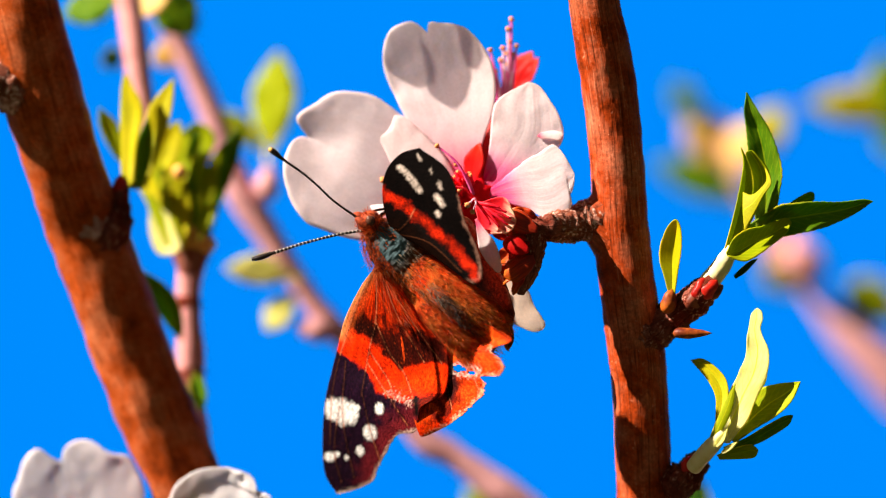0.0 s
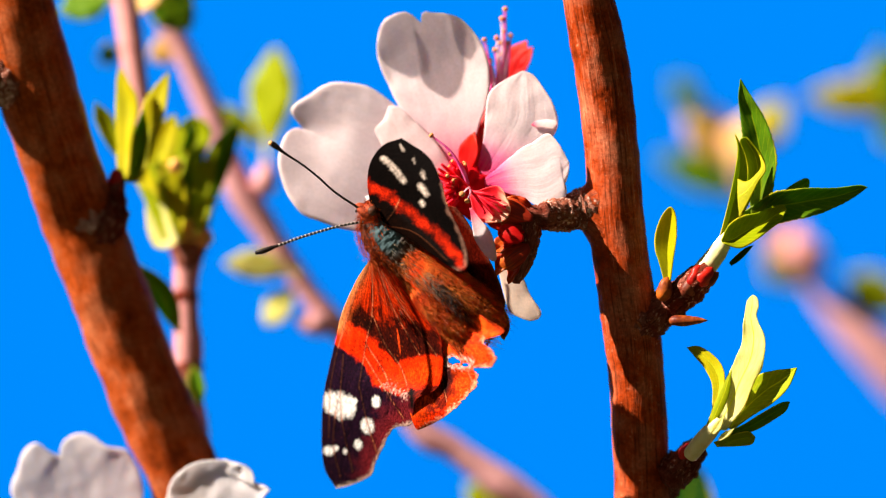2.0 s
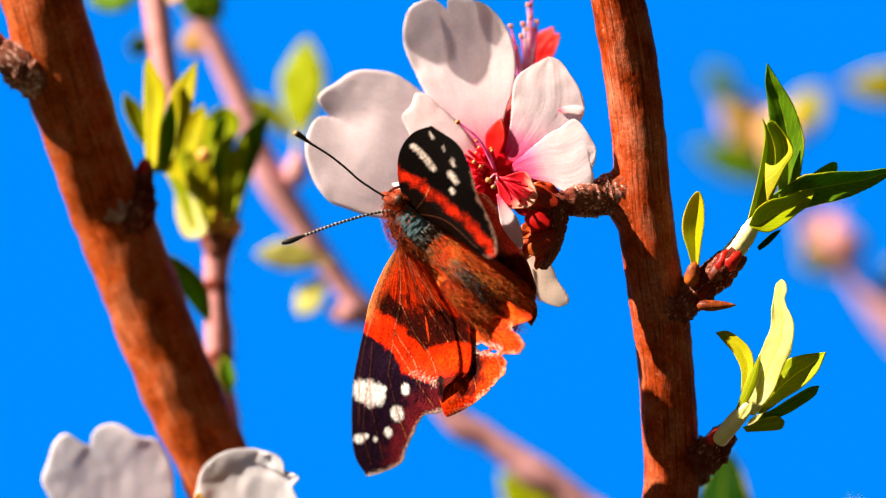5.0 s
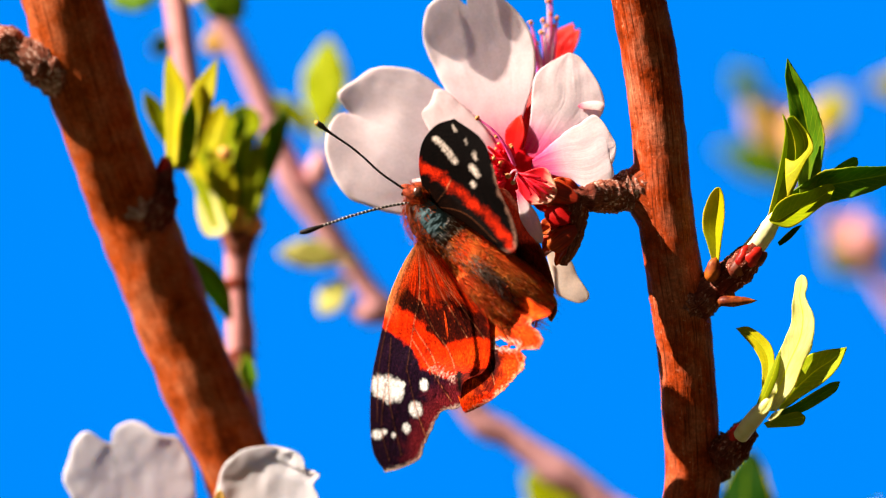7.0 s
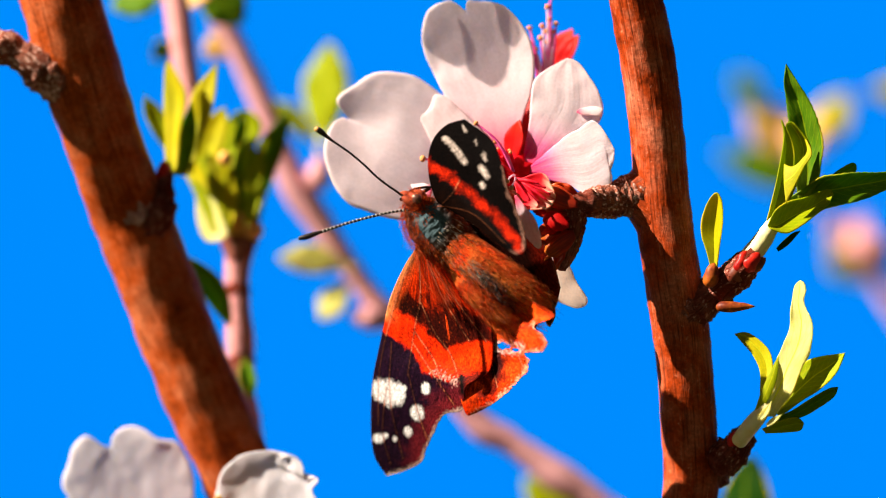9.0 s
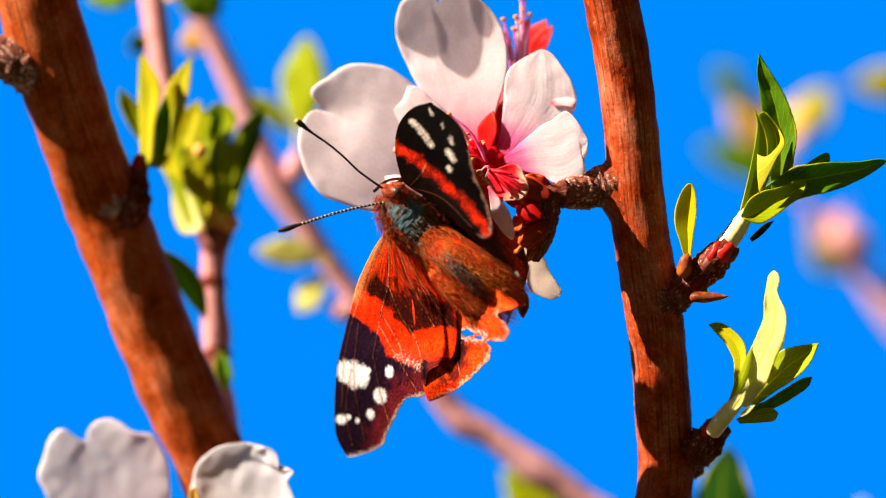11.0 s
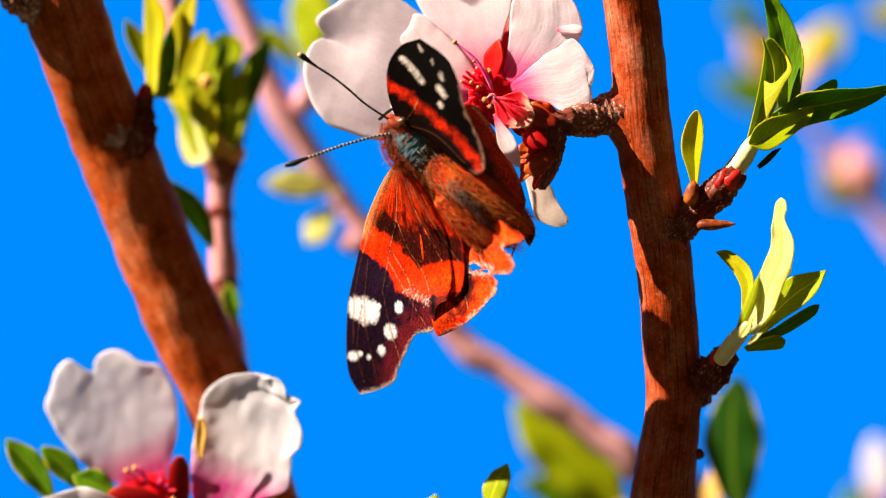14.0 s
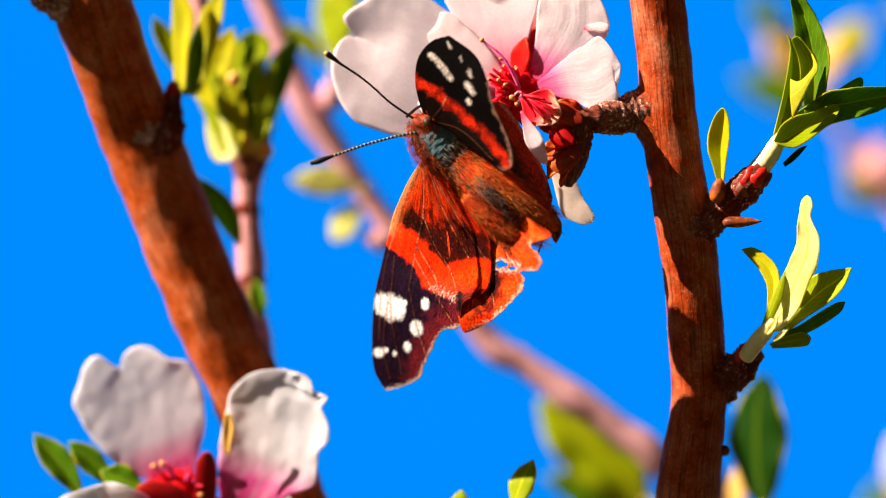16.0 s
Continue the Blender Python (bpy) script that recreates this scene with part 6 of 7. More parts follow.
LF_LEAD = [(-7.98, -1.86, 7.00), (-10.06, -4.60, 4.00), (-12.10, -8.65, 1.00), (-12.99, -12.00, -0.50), (-13.88, -15.37, -2.00), (-14.79, -19.48, -3.50), (-15.14, -24.93, -5.50), (-14.81, -28.57, -6.50), (-13.31, -31.07, -6.50)]
LF_TRAIL = [(-7.98, -1.86, 7.00), (-2.98, -6.15, 7.60), (0.21, -11.01, 7.20), (0.77, -14.84, 6.70), (0.08, -18.00, 5.90), (-2.64, -19.57, 5.00), (-3.14, -22.44, 3.50), (-5.40, -23.04, 1.50), (-6.55, -24.61, -0.10), (-8.15, -27.75, -2.80), (-8.74, -29.24, -3.80), (-10.92, -30.36, -5.50), (-13.31, -31.07, -6.50)]
LF_VEINS = [[(-8.11, -2.03, 0.00), (-8.18, -8.38, 0.00), (-9.09, -12.61, 0.00), (-10.08, -18.26, 0.00)], [(-8.32, -8.81, 0.00), (-6.56, -12.75, 0.00), (-4.58, -15.57, 0.00), (-3.38, -19.31, 0.00)], [(-7.55, -2.74, 0.00), (-5.43, -8.38, 0.00), (-2.18, -14.02, 0.00)], [(-6.98, -3.44, 0.00), (-4.30, -8.03, 0.00), (-0.07, -14.02, 0.00)], [(-9.09, -12.61, 0.00), (-6.55, -16.56, 0.00), (-5.85, -19.67, 0.00)], [(-8.11, -2.03, 0.00), (-11.14, -8.38, 0.00), (-13.61, -16.85, 0.00), (-14.17, -24.61, 0.00)],
            [(-10.08, -17.55, 0.00), (-9.02, -22.49, 0.00), (-7.82, -26.37, 0.00)], [(-9.38, -14.02, 0.00), (-6.69, -18.26, 0.00), (-4.29, -21.78, 0.00)], [(-12.06, -14.03, 0.00), (-12.48, -21.08, 0.00), (-11.13, -28.84, 0.00)], [(-12.90, -19.67, 0.00), (-13.60, -25.31, 0.00), (-12.75, -29.54, 0.00)]]
BAND_L = [(-12.62, -11.06, 0.00), (-10.93, -12.05, 0.00), (-9.38, -12.90, 0.00), (-8.11, -14.45, 0.00), (-6.55, -16.56, 0.00), (-4.79, -16.99, 0.00), (-2.46, -16.00, 0.00), (-0.35, -15.71, 0.00)]


def streaks(Q, root, k):
    """Hair-like streaks that run out from a root, and the distance from it."""
    rel = Q - np.array(root)[:2]
    d = np.linalg.norm(rel, axis=-1)
    ang = np.arctan2(rel[..., 1], rel[..., 0])
    n = np.array([[noise.noise(Vector((a * 15, b * 0.22, k))) + 0.7 * noise.noise(Vector((a * 46, b * 0.5, k + 3))) for a, b in zip(ra, rb)] for ra, rb in zip(ang, d)])
    return n, d


def lay(c, f, tone):
    return c * (1 - f) + np.array(tone) * f


def paint_left_fore(Q):
    n1, n2 = ragged(Q, 0.9, 1.0), ragged(Q, 3.5, 2.0)
    st, d = streaks(Q, (-7.83, -0.76, 0.00), 1.0)
    lead = near_line(Q, LF_LEAD)
    c = np.broadcast_to(np.array((0.42, 0.015, 0.0012)), (*Q.shape[:2], 3)).copy()
    c = lay(c, np.clip(st * 2.2 + 0.30, 0, 1)[..., None] * fade(d + 1.5 * n1, 9.5, 5.0), (0.95, 0.045, 0.002))
    c = lay(c, np.clip(-st * 1.8 - 0.05, 0, 1)[..., None] * 0.85, (0.030, 0.004, 0.001))
    band = near_line(Q, BAND_L)
    beyond = _beyond(Q, BAND_L)[..., None]
    # dark, stepped field between the base and the band
    field = near_line(Q, [(-10.08, -10.64, 0.00), (-6.56, -12.19, 0.00), (-3.38, -12.47, 0.00), (-1.48, -13.18, 0.00)])
    dark = fade(field + 1.5 * n1 + 0.7 * n2 + 0.5 * st, 2.7, 0.8) * (1 - beyond) * 0.95
    c = lay(c, dark, (0.020, 0.002, 0.001))
    dark = fade(near_line(Q, [(-11.21, -9.23, 0.00), (-9.02, -10.22, 0.00)]) + 0.4 * n1 + 0.3 * n2, 0.75, 0.4) * 0.93
    c = lay(c, dark, (0.014, 0.002, 0.001))
    fleck = np.clip(ragged(Q, 7.0, 4.0) * 3.0 - 1.1, 0, 1)[..., None] * (1 - beyond)
    c = lay(c, fleck * 0.3, (0.70, 0.07, 0.008))
    c = lay(c, beyond, NIGHT)
    dust = np.clip(ragged(Q, 5.0, 9.0) * 3.0 - 1.2, 0, 1)[..., None] * beyond
    c = lay(c, dust * 0.5, (0.16, 0.03, 0.04))
    purple = fade(d + 3 * n1, 22, 5) * beyond * 0.5
    c = lay(c, purple, (0.012, 0.003, 0.012))
    low = fade(near_line(Q, [(-7.82, -28.48, 0.00), (-6.20, -24.25, 0.00), (-3.73, -21.92, 0.00)]) + 1.0 * n1 + 0.6 * n2, 2.2, 1.6) * beyond * 0.75
    c = lay(c, low, (0.24, 0.016, 0.020))
    inner = fade(-Q[..., 0] + 0.5 * n1, -np.array((-2.96, -18.25, 0.00))[0], 0.5)
    c = lay(c, inner * beyond, (0.13, 0.006, 0.001))
    w = 1.65 + 0.60 * n1 + 0.25 * n2 + 0.6 * fade(near_line(Q, [(-5.85, -16.56, 0.00), (-0.91, -16.00, 0.00)]), 1.6, 1.2)[..., 0]
    f = fade(band, w, 0.22)
    c = c * (1 - f) + ORANGE * (1 - 0.30 * n2[..., None] - 0.15 * n1[..., None]) * f
    hot = fade(near_line(Q, [(-3.17, -16.28, 0.00), (-1.26, -16.00, 0.00)]) + 0.6 * n1, 1.1, 1.0) * f * 0.5
    c = lay(c, hot, (0.90, 0.075, 0.003))
    fringe = fade(lead + 0.3 * st, 1.05, 0.7) * (1 - beyond) * 0.85
    c = lay(c, fringe, (0.74, 0.12, 0.022))
    fringe = fade(lead + 0.25 * st, 0.45, 0.4) * (1 - beyond) * 0.6
    c = lay(c, fringe, (0.80, 0.34, 0.12))
    c = spots(Q, c, [(*(-13.75, -20.09, 0.00)[:2], 0.987, 1.34), (*(-12.55, -20.44, 0.00)[:2], 1.06, 1.62), (*(-11.35, -20.58, 0.00)[:2], 0.846, 1.34), (*(-10.64, -19.81, 0.00)[:2], 0.353, 0.423), (*(-7.82, -19.81, 0.00)[:2], 0.564, 0.705), (*(-9.02, -22.91, 0.00)[:2], 0.82, 0.98),
                     (*(-10.29, -25.31, 0.00)[:2], 0.529, 0.635), (*(-12.05, -26.23, 0.00)[:2], 0.317, 0.353), (*(-14.20, -26.20, 0.00)[:2], 0.70, 0.60), (*(-13.32, -25.87, 0.00)[:2], 0.423, 0.353)], n2)
    f = fade(near_line(Q, [(-3.24, -18.25, 0.00), (-3.17, -20.37, 0.00)]) + 0.2 * n2, 0.30, 0.2)
    c = lay(c, f, (0.006, 0.003, 0.003))
    f = fade(near_line(Q, [(-6.55, -17.69, 0.00), (-5.71, -18.25, 0.00), (-4.30, -18.96, 0.00)]) + 1.0 * n2 + 0.5 * n1, 0.20, 0.25) * 0.6
    c = lay(c, f, (0.80, 0.42, 0.34))
    edge = near_line(Q, LF_TRAIL[6:])
    f = fade(edge + 0.30 * n2, 0.30, 0.2) * 0.7
    c = lay(c, f, (0.66, 0.46, 0.38))
    return c


def _beyond(Q, line):
    """1 on the outer side of the band, 0 towards the root."""
    p = spline([(x, y, 0) for x, y, _ in line], 40)[:, :2]
    d = np.linalg.norm(Q[..., None, :] - p, axis=-1)
    k = d.argmin(-1)
    t = np.gradient(p, axis=0)
    rel = Q - p[k]
    s = rel[..., 0] * t[k][..., 1] - rel[..., 1] * t[k][..., 0]
    return np.clip(s * 2 + 0.5, 0, 1)


LH_LEAD = [(-6.46, -2.00, 6.20), (-5.43, -8.27, 5.60), (-4.74, -14.57, 4.60), (-3.84, -19.50, 3.60), (-2.86, -22.87, 3.20), (-2.02, -23.08, 3.20)]
LH_TRAIL = [(-6.46, -2.00, 6.20), (0.49, -5.46, 7.50), (5.33, -8.90, 8.20), (8.43, -10.96, 8.80), (5.86, -12.18, 9.60), (7.36, -13.66, 10.60), (7.09, -15.18, 10.40), (4.76, -15.36, 9.40), (5.32, -16.82, 9.00), (3.95, -18.75, 7.60), (1.19, -21.36, 5.40), (-2.02, -23.08, 3.20)]


def paint_left_hind(Q):
    n1, n2 = ragged(Q, 0.9, 5.0), ragged(Q, 3.5, 6.0)
    st, d = streaks(Q, (-6.56, 0.08, 0.00), 6.0)
    c = np.broadcast_to(np.array((0.48, 0.034, 0.004)), (*Q.shape[:2], 3)).copy()
    c = lay(c, np.clip(st * 1.6 + 0.25, 0, 1)[..., None] * 0.85, (0.92, 0.085, 0.006))
    c = lay(c, np.clip(-st * 1.8 - 0.1, 0, 1)[..., None] * 0.85, (0.030, 0.008, 0.002))
    low = fade(near_line(Q, [(-2.67, -20.93, 0.00), (1.21, -19.52, 0.00), (2.47, -17.55, 0.00)]) + 0.8 * n1, 2.3, 0.8) * 0.9
    c = lay(c, low * np.clip(0.75 + 2.2 * n1 + 1.2 * n2, 0, 1)[..., None], (0.13, 0.006, 0.002))
    margin = near_line(Q, [(-1.75, -23.33, 0.00), (1.63, -21.78, 0.00), (4.45, -19.10, 0.00), (5.58, -17.40, 0.00)])
    f = fade(margin + 0.7 * n1 + 0.5 * n2, 1.5, 0.5)
    c = c * (1 - f) + ORANGE * (1 - 0.5 * n2[..., None]) * f
    lobe = fade(near_line(Q, [(3.88, -17.55, 0.00), (5.29, -14.58, 0.00), (6.85, -14.37, 0.00)]) + 0.7 * n1 + 0.4 * n2, 1.75, 0.5)
    c = c * (1 - lobe) + np.array((0.80, 0.050, 0.004)) * (1 - 0.9 * n2[..., None] - 0.3 * n1[..., None]) * lobe
    for x, y in ((-2.18, -20.72, 0.00)[:2], (-1.61, -22.48, 0.00)[:2]):
        f = fade(np.hypot(Q[..., 0] - x, Q[..., 1] - y) + 0.5 * n2, 0.7, 0.4)
        c = lay(c, f, (0.72, 0.045, 0.002))
    dark = fade(near_line(Q, [(1.06, -14.73, 0.00), (1.35, -16.56, 0.00), (0.92, -17.83, 0.00)]) + 0.5 * n1 + 0.3 * n2, 0.75, 0.4) * 0.95
    c = lay(c, dark, (0.010, 0.004, 0.005))
    f = fade(near_line(Q, LH_TRAIL[4:]) + 0.5 * n2 + 0.3 * n1, 0.22, 0.2) * 0.6
    c = lay(c, f, (0.74, 0.36, 0.22))
    f = fade(np.abs(near_line(Q, [(1.63, -14.73, 0.00), (3.88, -14.87, 0.00)]) - 0.5) + 0.6 * n2, 0.2, 0.25) * 0.5
    return lay(c, f, (0.74, 0.50, 0.44))


RF_LEAD = [(-5.61, 1.88, 8.00), (-6.57, 2.98, 8.50), (-7.32, 6.29, 9.20), (-6.89, 9.44, 10.20), (-5.15, 11.54, 11.20), (-2.82, 12.28, 12.00)]
RF_TRAIL = [(-5.61, 1.88, 8.00), (-1.72, -0.33, 11.00), (3.34, -4.01, 14.00), (4.77, -3.46, 14.50), (4.43, -0.60, 14.50), (2.65, 3.63, 14.30), (1.91, 6.56, 14.00), (0.47, 9.78, 13.30), (-2.82, 12.28, 12.00)]
BAND_R = [(-7.41, 7.13, 0.00), (-5.86, 6.01, 0.00), (-4.09, 4.74, 0.00), (-1.27, 2.62, 0.00), (1.62, 0.09, 0.00), (4.02, -3.16, 0.00)]


def paint_right_fore(Q):
    n1, n2 = ragged(Q, 0.9, 8.0), ragged(Q, 3.5, 9.0)
    c = np.broadcast_to(np.array((0.0020, 0.0008, 0.0006)), (*Q.shape[:2], 3)).copy()
    root = fade(near_line(Q, [(-5.71, 1.92, 0.00), (-0.92, -0.97, 0.00)]) + n1, 1.6, 2.0) * 0.5
    c = c * (1 - root) + np.array((0.012, 0.003, 0.001)) * root
    f = fade(near_line(Q, BAND_R), 0.50 + 0.50 * n1 + 0.3 * n2, 0.35) * (0.72 + 0.5 * np.clip(n1, -0.6, 0.5)[..., None])
    c = c * (1 - f) + np.array((0.62, 0.018, 0.002)) * (1 - 0.6 * n2[..., None]) * f
    for line, w in (([(-5.16, 9.98), (-4.48, 9.30), (-3.72, 8.40), (-3.10, 7.58), (-2.76, 7.10)], 0.36), ([(-2.96, 11.43), (-2.62, 10.81)], 0.15), ([(-1.45, 9.71), (-1.31, 9.30)], 0.12), ([(-0.42, 7.99), (-0.21, 7.30)], 0.21), ([(-0.69, 6.41), (-0.28, 5.72), (-0.00, 5.31)], 0.32), ([(-0.62, 4.48), (-0.42, 4.14)], 0.23)):
        f = fade(near_line(Q, line) + 0.20 * n2 + 0.12 * n1, w, 0.16) * (0.85 + 0.5 * np.clip(n2, -0.6, 0.3)[..., None])
        c = lay(c, np.clip(f, 0, 1), (0.60, 0.48, 0.41))
    # dark veins that cut the pale bar
    for line in ([(-4.89, 9.02), (-3.79, 9.71)], [(-4.20, 8.06), (-3.10, 8.75)], [(-3.65, 7.23), (-2.41, 7.92)]):
        c = lay(c, fade(near_line(Q, line), 0.07, 0.10) * 0.8, (0.010, 0.004, 0.003))
    edge = near_line(Q, RF_TRAIL[2:7])
    f = fade(edge + 0.45 * n1 + 0.2 * n2, 0.26, 0.2) * 0.5
    return c * (1 - f) + np.array((0.42, 0.20, 0.14)) * f


RH_LEAD = [(-4.51, 0.64, 7.00), (-0.56, 2.51, 7.40), (2.97, 3.96, 7.80), (5.89, -0.26, 7.40), (7.98, -4.63, 7.00), (8.96, -7.97, 6.60)]
RH_TRAIL = [(-4.51, 0.64, 7.00), (-1.04, -3.39, 6.80), (2.99, -6.86, 6.60), (6.74, -9.78, 6.40), (8.27, -10.47, 6.40), (8.96, -7.97, 6.60)]


def paint_right_hind(Q):
    n1, n2 = ragged(Q, 0.9, 11.0), ragged(Q, 3.5, 12.0)
    c = np.broadcast_to(np.array((0.022, 0.004, 0.002)), (*Q.shape[:2], 3)).copy()
    f = fade(near_line(Q, RH_LEAD[2:]) + 0.4 * n1, 2.0, 0.7) * 0.95
    c = c * (1 - f) + np.array((0.17, 0.008, 0.002)) * f
    c = spots(Q, c, [(*(7.41, -8.80, 0.00)[:2], 0.282, 0.353)], n2)
    f = fade(near_line(Q, RH_LEAD[2:]) + 0.3 * n2, 0.2, 0.2) * 0.5
    return c * (1 - f) + np.array((0.30, 0.10, 0.06)) * f


def fur(centre_rows, count, length, radius, seed, lean, around=(0.0, 2 * math.pi)):
    """Fine hairs that lie back along a body; each one a thin three-sided blade."""
    rng = random.Random(seed)
    rows = spline(centre_rows, 40)
    tan = np.gradient(rows[:, :3], axis=0)
    verts, faces = [], []
    for _ in range(count):
        i = rng.randrange(1, 39)
        t = tan[i] / np.linalg.norm(tan[i])
        s = np.cross(t, (0.1, 0.2, 1))
        s /= np.linalg.norm(s)
        u = np.cross(t, s)
        a = rng.uniform(*around)
        out = s * math.cos(a) + u * math.sin(a)
        p = rows[i, :3] + out * rows[i, 3] * 0.97
        way = t * lean + out * rng.uniform(0.25, 0.8) + np.array([rng.gauss(0, 0.25) for _ in range(3)])
        way = way / np.linalg.norm(way) * length * rng.uniform(0.5, 1.3)
        w = np.cross(way, out + np.array((0.01, 0.02, 0.03)))
        w = w / (np.linalg.norm(w) + 1e-9) * radius
        k = len(verts)
        mid = p + way * 0.55 + out * length * 0.10
        verts += [p - w, p + w, p + out * radius, mid - w * 0.6, mid + w * 0.6, p + way]
        faces += [(k, k + 1, k + 4, k + 3), (k + 3, k + 4, k + 5), (k + 1, k + 2, k + 4), (k + 2, k, k + 3), (k + 2, k + 3, k + 4)]
    return verts, faces


def butterfly():
    C = (-5.41, -0.40, 7.00)
    ob = thing("butterfly", C, "red-banded dark butterfly with worn wings feeding on the blossom", "butterfly")
    tr = [(*(-8.38, 2.71, 7.50), 1.55), (*(-7.15, 1.47, 7.00), 2.68), (*(-5.55, -0.34, 6.60), 3.17), (*(-3.82, -2.00, 6.60), 2.96), (*(-2.29, -3.25, 7.00), 2.26)]
    v, f, k = tube(tr, 48, 60, 0.06, 0.06)
    v = np.array(v)
    far = np.linalg.norm((v[:, :2] - np.array((-6.28, 0.36, 0.00))[:2]) * (1.0, 0.85), axis=1) + np.array([0.5 * wobble(q, 0.9) for q in v])
    near = np.clip((3.0 - far) / 1.4, 0, 1)[:, None]
    tone = np.array((0.16, 0.045, 0.014)) * (1 - near) + np.array((0.085, 0.135, 0.150)) * near
    tone = tone * (1 + 0.35 * np.array([wobble(q, 1.6) for q in v]))[:, None]
    th = part("thorax", (v, f, k, np.clip(tone, 0, 1)), WING, ob, "blue-grey thorax edged with rusty fur")
    part("fur", fur(tr[2:], 380, 1.5, 0.024, 1, 2.2), FUR_PALE, th, kind="stuff")
    part("fur", fur(tr, 520, 1.3, 0.028, 2, 1.2, (-0.8, 0.15)), FUR_RUST, th, "rust-coloured fur", kind="stuff")
    part("fur", fur([(-9.06, 3.12, 8.20, 0.50), (-9.20, 1.12, 8.20, 0.60), (-8.51, -1.17, 8.20, 0.70), (-7.40, -2.82, 8.20, 0.50)], 700, 1.1, 0.030, 21, 1.0), FUR_RUST, th, "rust-coloured fur", kind="stuff")
    part("fur", fur(tr[:2], 400, 0.9, 0.04, 9, 0.8), FUR_RUST, th, "rust-coloured fur", kind="stuff")
    part("fur", fur(tr, 500, 1.2, 0.04, 3, 1.4, (2.2, 4.0)), FUR_BROWN, th, kind="stuff")
    ar = [(*(-3.54, -2.28, 7.00), 2.4), (*(-0.90, -4.48, 8.60), 2.68), (*(1.86, -6.47, 9.40), 2.61), (*(4.62, -8.32, 9.60), 2.26), (*(7.04, -9.91, 9.40), 1.41), (*(8.22, -10.82, 9.00), 0.494)]
    v, f, k = tube(ar, 48, 90, 0.10, 0.08, [(0.15, 0.03, 0.03), (0.33, 0.03, 0.03), (0.5, 0.03, 0.03), (0.67, 0.03, 0.03)], 0.55)
    v, k2 = np.array(v), np.array(k)
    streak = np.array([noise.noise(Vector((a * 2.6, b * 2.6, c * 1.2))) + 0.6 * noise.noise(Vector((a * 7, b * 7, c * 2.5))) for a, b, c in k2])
    # low: underside shade, painted as a darker tint down one side of the tube
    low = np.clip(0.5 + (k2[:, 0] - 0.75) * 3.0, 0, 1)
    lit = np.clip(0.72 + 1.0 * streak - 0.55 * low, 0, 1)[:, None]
    ab = part("abdomen", (v, f, k, np.array((0.016, 0.004, 0.002)) * (1 - lit) + np.array((0.95, 0.070, 0.004)) * lit), WING, ob, "dark abdomen with streaks of rusty fur, underside shade painted in")
    part("fur", fur(ar, 260, 1.9, 0.030, 4, 6.0), FUR_DARK, ab, kind="stuff")
    part("fur", fur(ar[:5], 2200, 2.2, 0.024, 5, 5.0, (2.6, 5.9)), FUR_BRIGHT, ab, "rust-coloured fur", kind="stuff")
    part("fur", fur([(-1.48, -3.21, 9.80, 0.50), (0.56, -5.19, 10.20, 0.95), (2.72, -7.10, 10.20, 1.00), (4.88, -9.15, 10.00, 0.80), (6.08, -10.48, 9.60, 0.40)], 2400, 2.0, 0.024, 41, 3.0), FUR_BRIGHT, ab, "ridge of bright rust-coloured hair", kind="stuff")
    part("fur", fur([(-0.90, -5.18, 11.60, 0.30), (0.72, -6.73, 12.00, 0.60), (2.19, -8.20, 11.80, 0.60), (3.66, -9.60, 11.20, 0.30)], 520, 2.0, 0.026, 42, 4.0), FUR_DARK, ab, "dark stripe of hair down the back", kind="stuff")
    part("fur", fur([(-1.87, -4.25, 11.00, 0.50), (-0.24, -5.88, 11.40, 0.80), (1.10, -7.00, 11.20, 0.50)], 240, 1.8, 0.018, 43, 3.0), FUR_PALE, ab, "grey hair tuft", kind="stuff")
    part("fur", fur([(-3.13, -6.28, 9.80, 0.60), (-1.10, -8.39, 10.20, 0.90), (1.27, -10.31, 10.20, 0.90), (3.85, -12.02, 10.00, 0.50)], 1800, 2.2, 0.024, 44, 3.5), FUR_BRIGHT, ab, "bright rust-coloured hair over the inner hindwing", kind="stuff")
    part("fur", fur(ar[:3], 120, 1.4, 0.02, 12, 2.5, (5.2, 5.8)), FUR_PALE, ab, "grey hair tuft", kind="stuff")
    part("fur", fur([(*(-7.69, -2.14, 7.20), 0.987), (*(-6.45, -5.47, 7.00), 1.27), (*(-4.37, -8.94, 6.80), 0.705)], 420, 2.6, 0.02, 14, 7.0), FUR_RUST, ab, "rust-coloured hair over the wing base", kind="stuff")
    part("fur", fur([(*(-2.83, -5.45, 8.20), 0.846), (*(0.14, -9.24, 8.80), 1.27), (*(3.11, -12.88, 9.40), 0.987)], 1200, 2.3, 0.026, 16, 4.0), FUR_BRIGHT, ab, "rust-coloured hair over the inner hindwing", kind="stuff")
    part("fur", fur([(*(-4.71, -3.38, 7.40), 1.13), (*(0.49, -8.64, 7.80), 1.27), (*(6.01, -11.80, 8.60), 0.705)], 1600, 2.5, 0.026, 6, 4.0), FUR_BRIGHT, ab, "rust-coloured hair along the inner wing", kind="stuff")
    hc = (-8.86, 3.12, 8.00)
    hd = part("head", blob((-7.96, 2.29, 8.00), (-0.72, 0.68, 0.0), 2.82, 1.55, 22, 14, 0.1), FUR_BROWN, ob, "brown furry head", pivot=hc)
    part("eye", blob((-8.90, 3.39, 9.20), (0.3, 0.2, 1), 1.0, 0.635, 16, 10, 0.0), EYE, hd, "dark glossy eye")
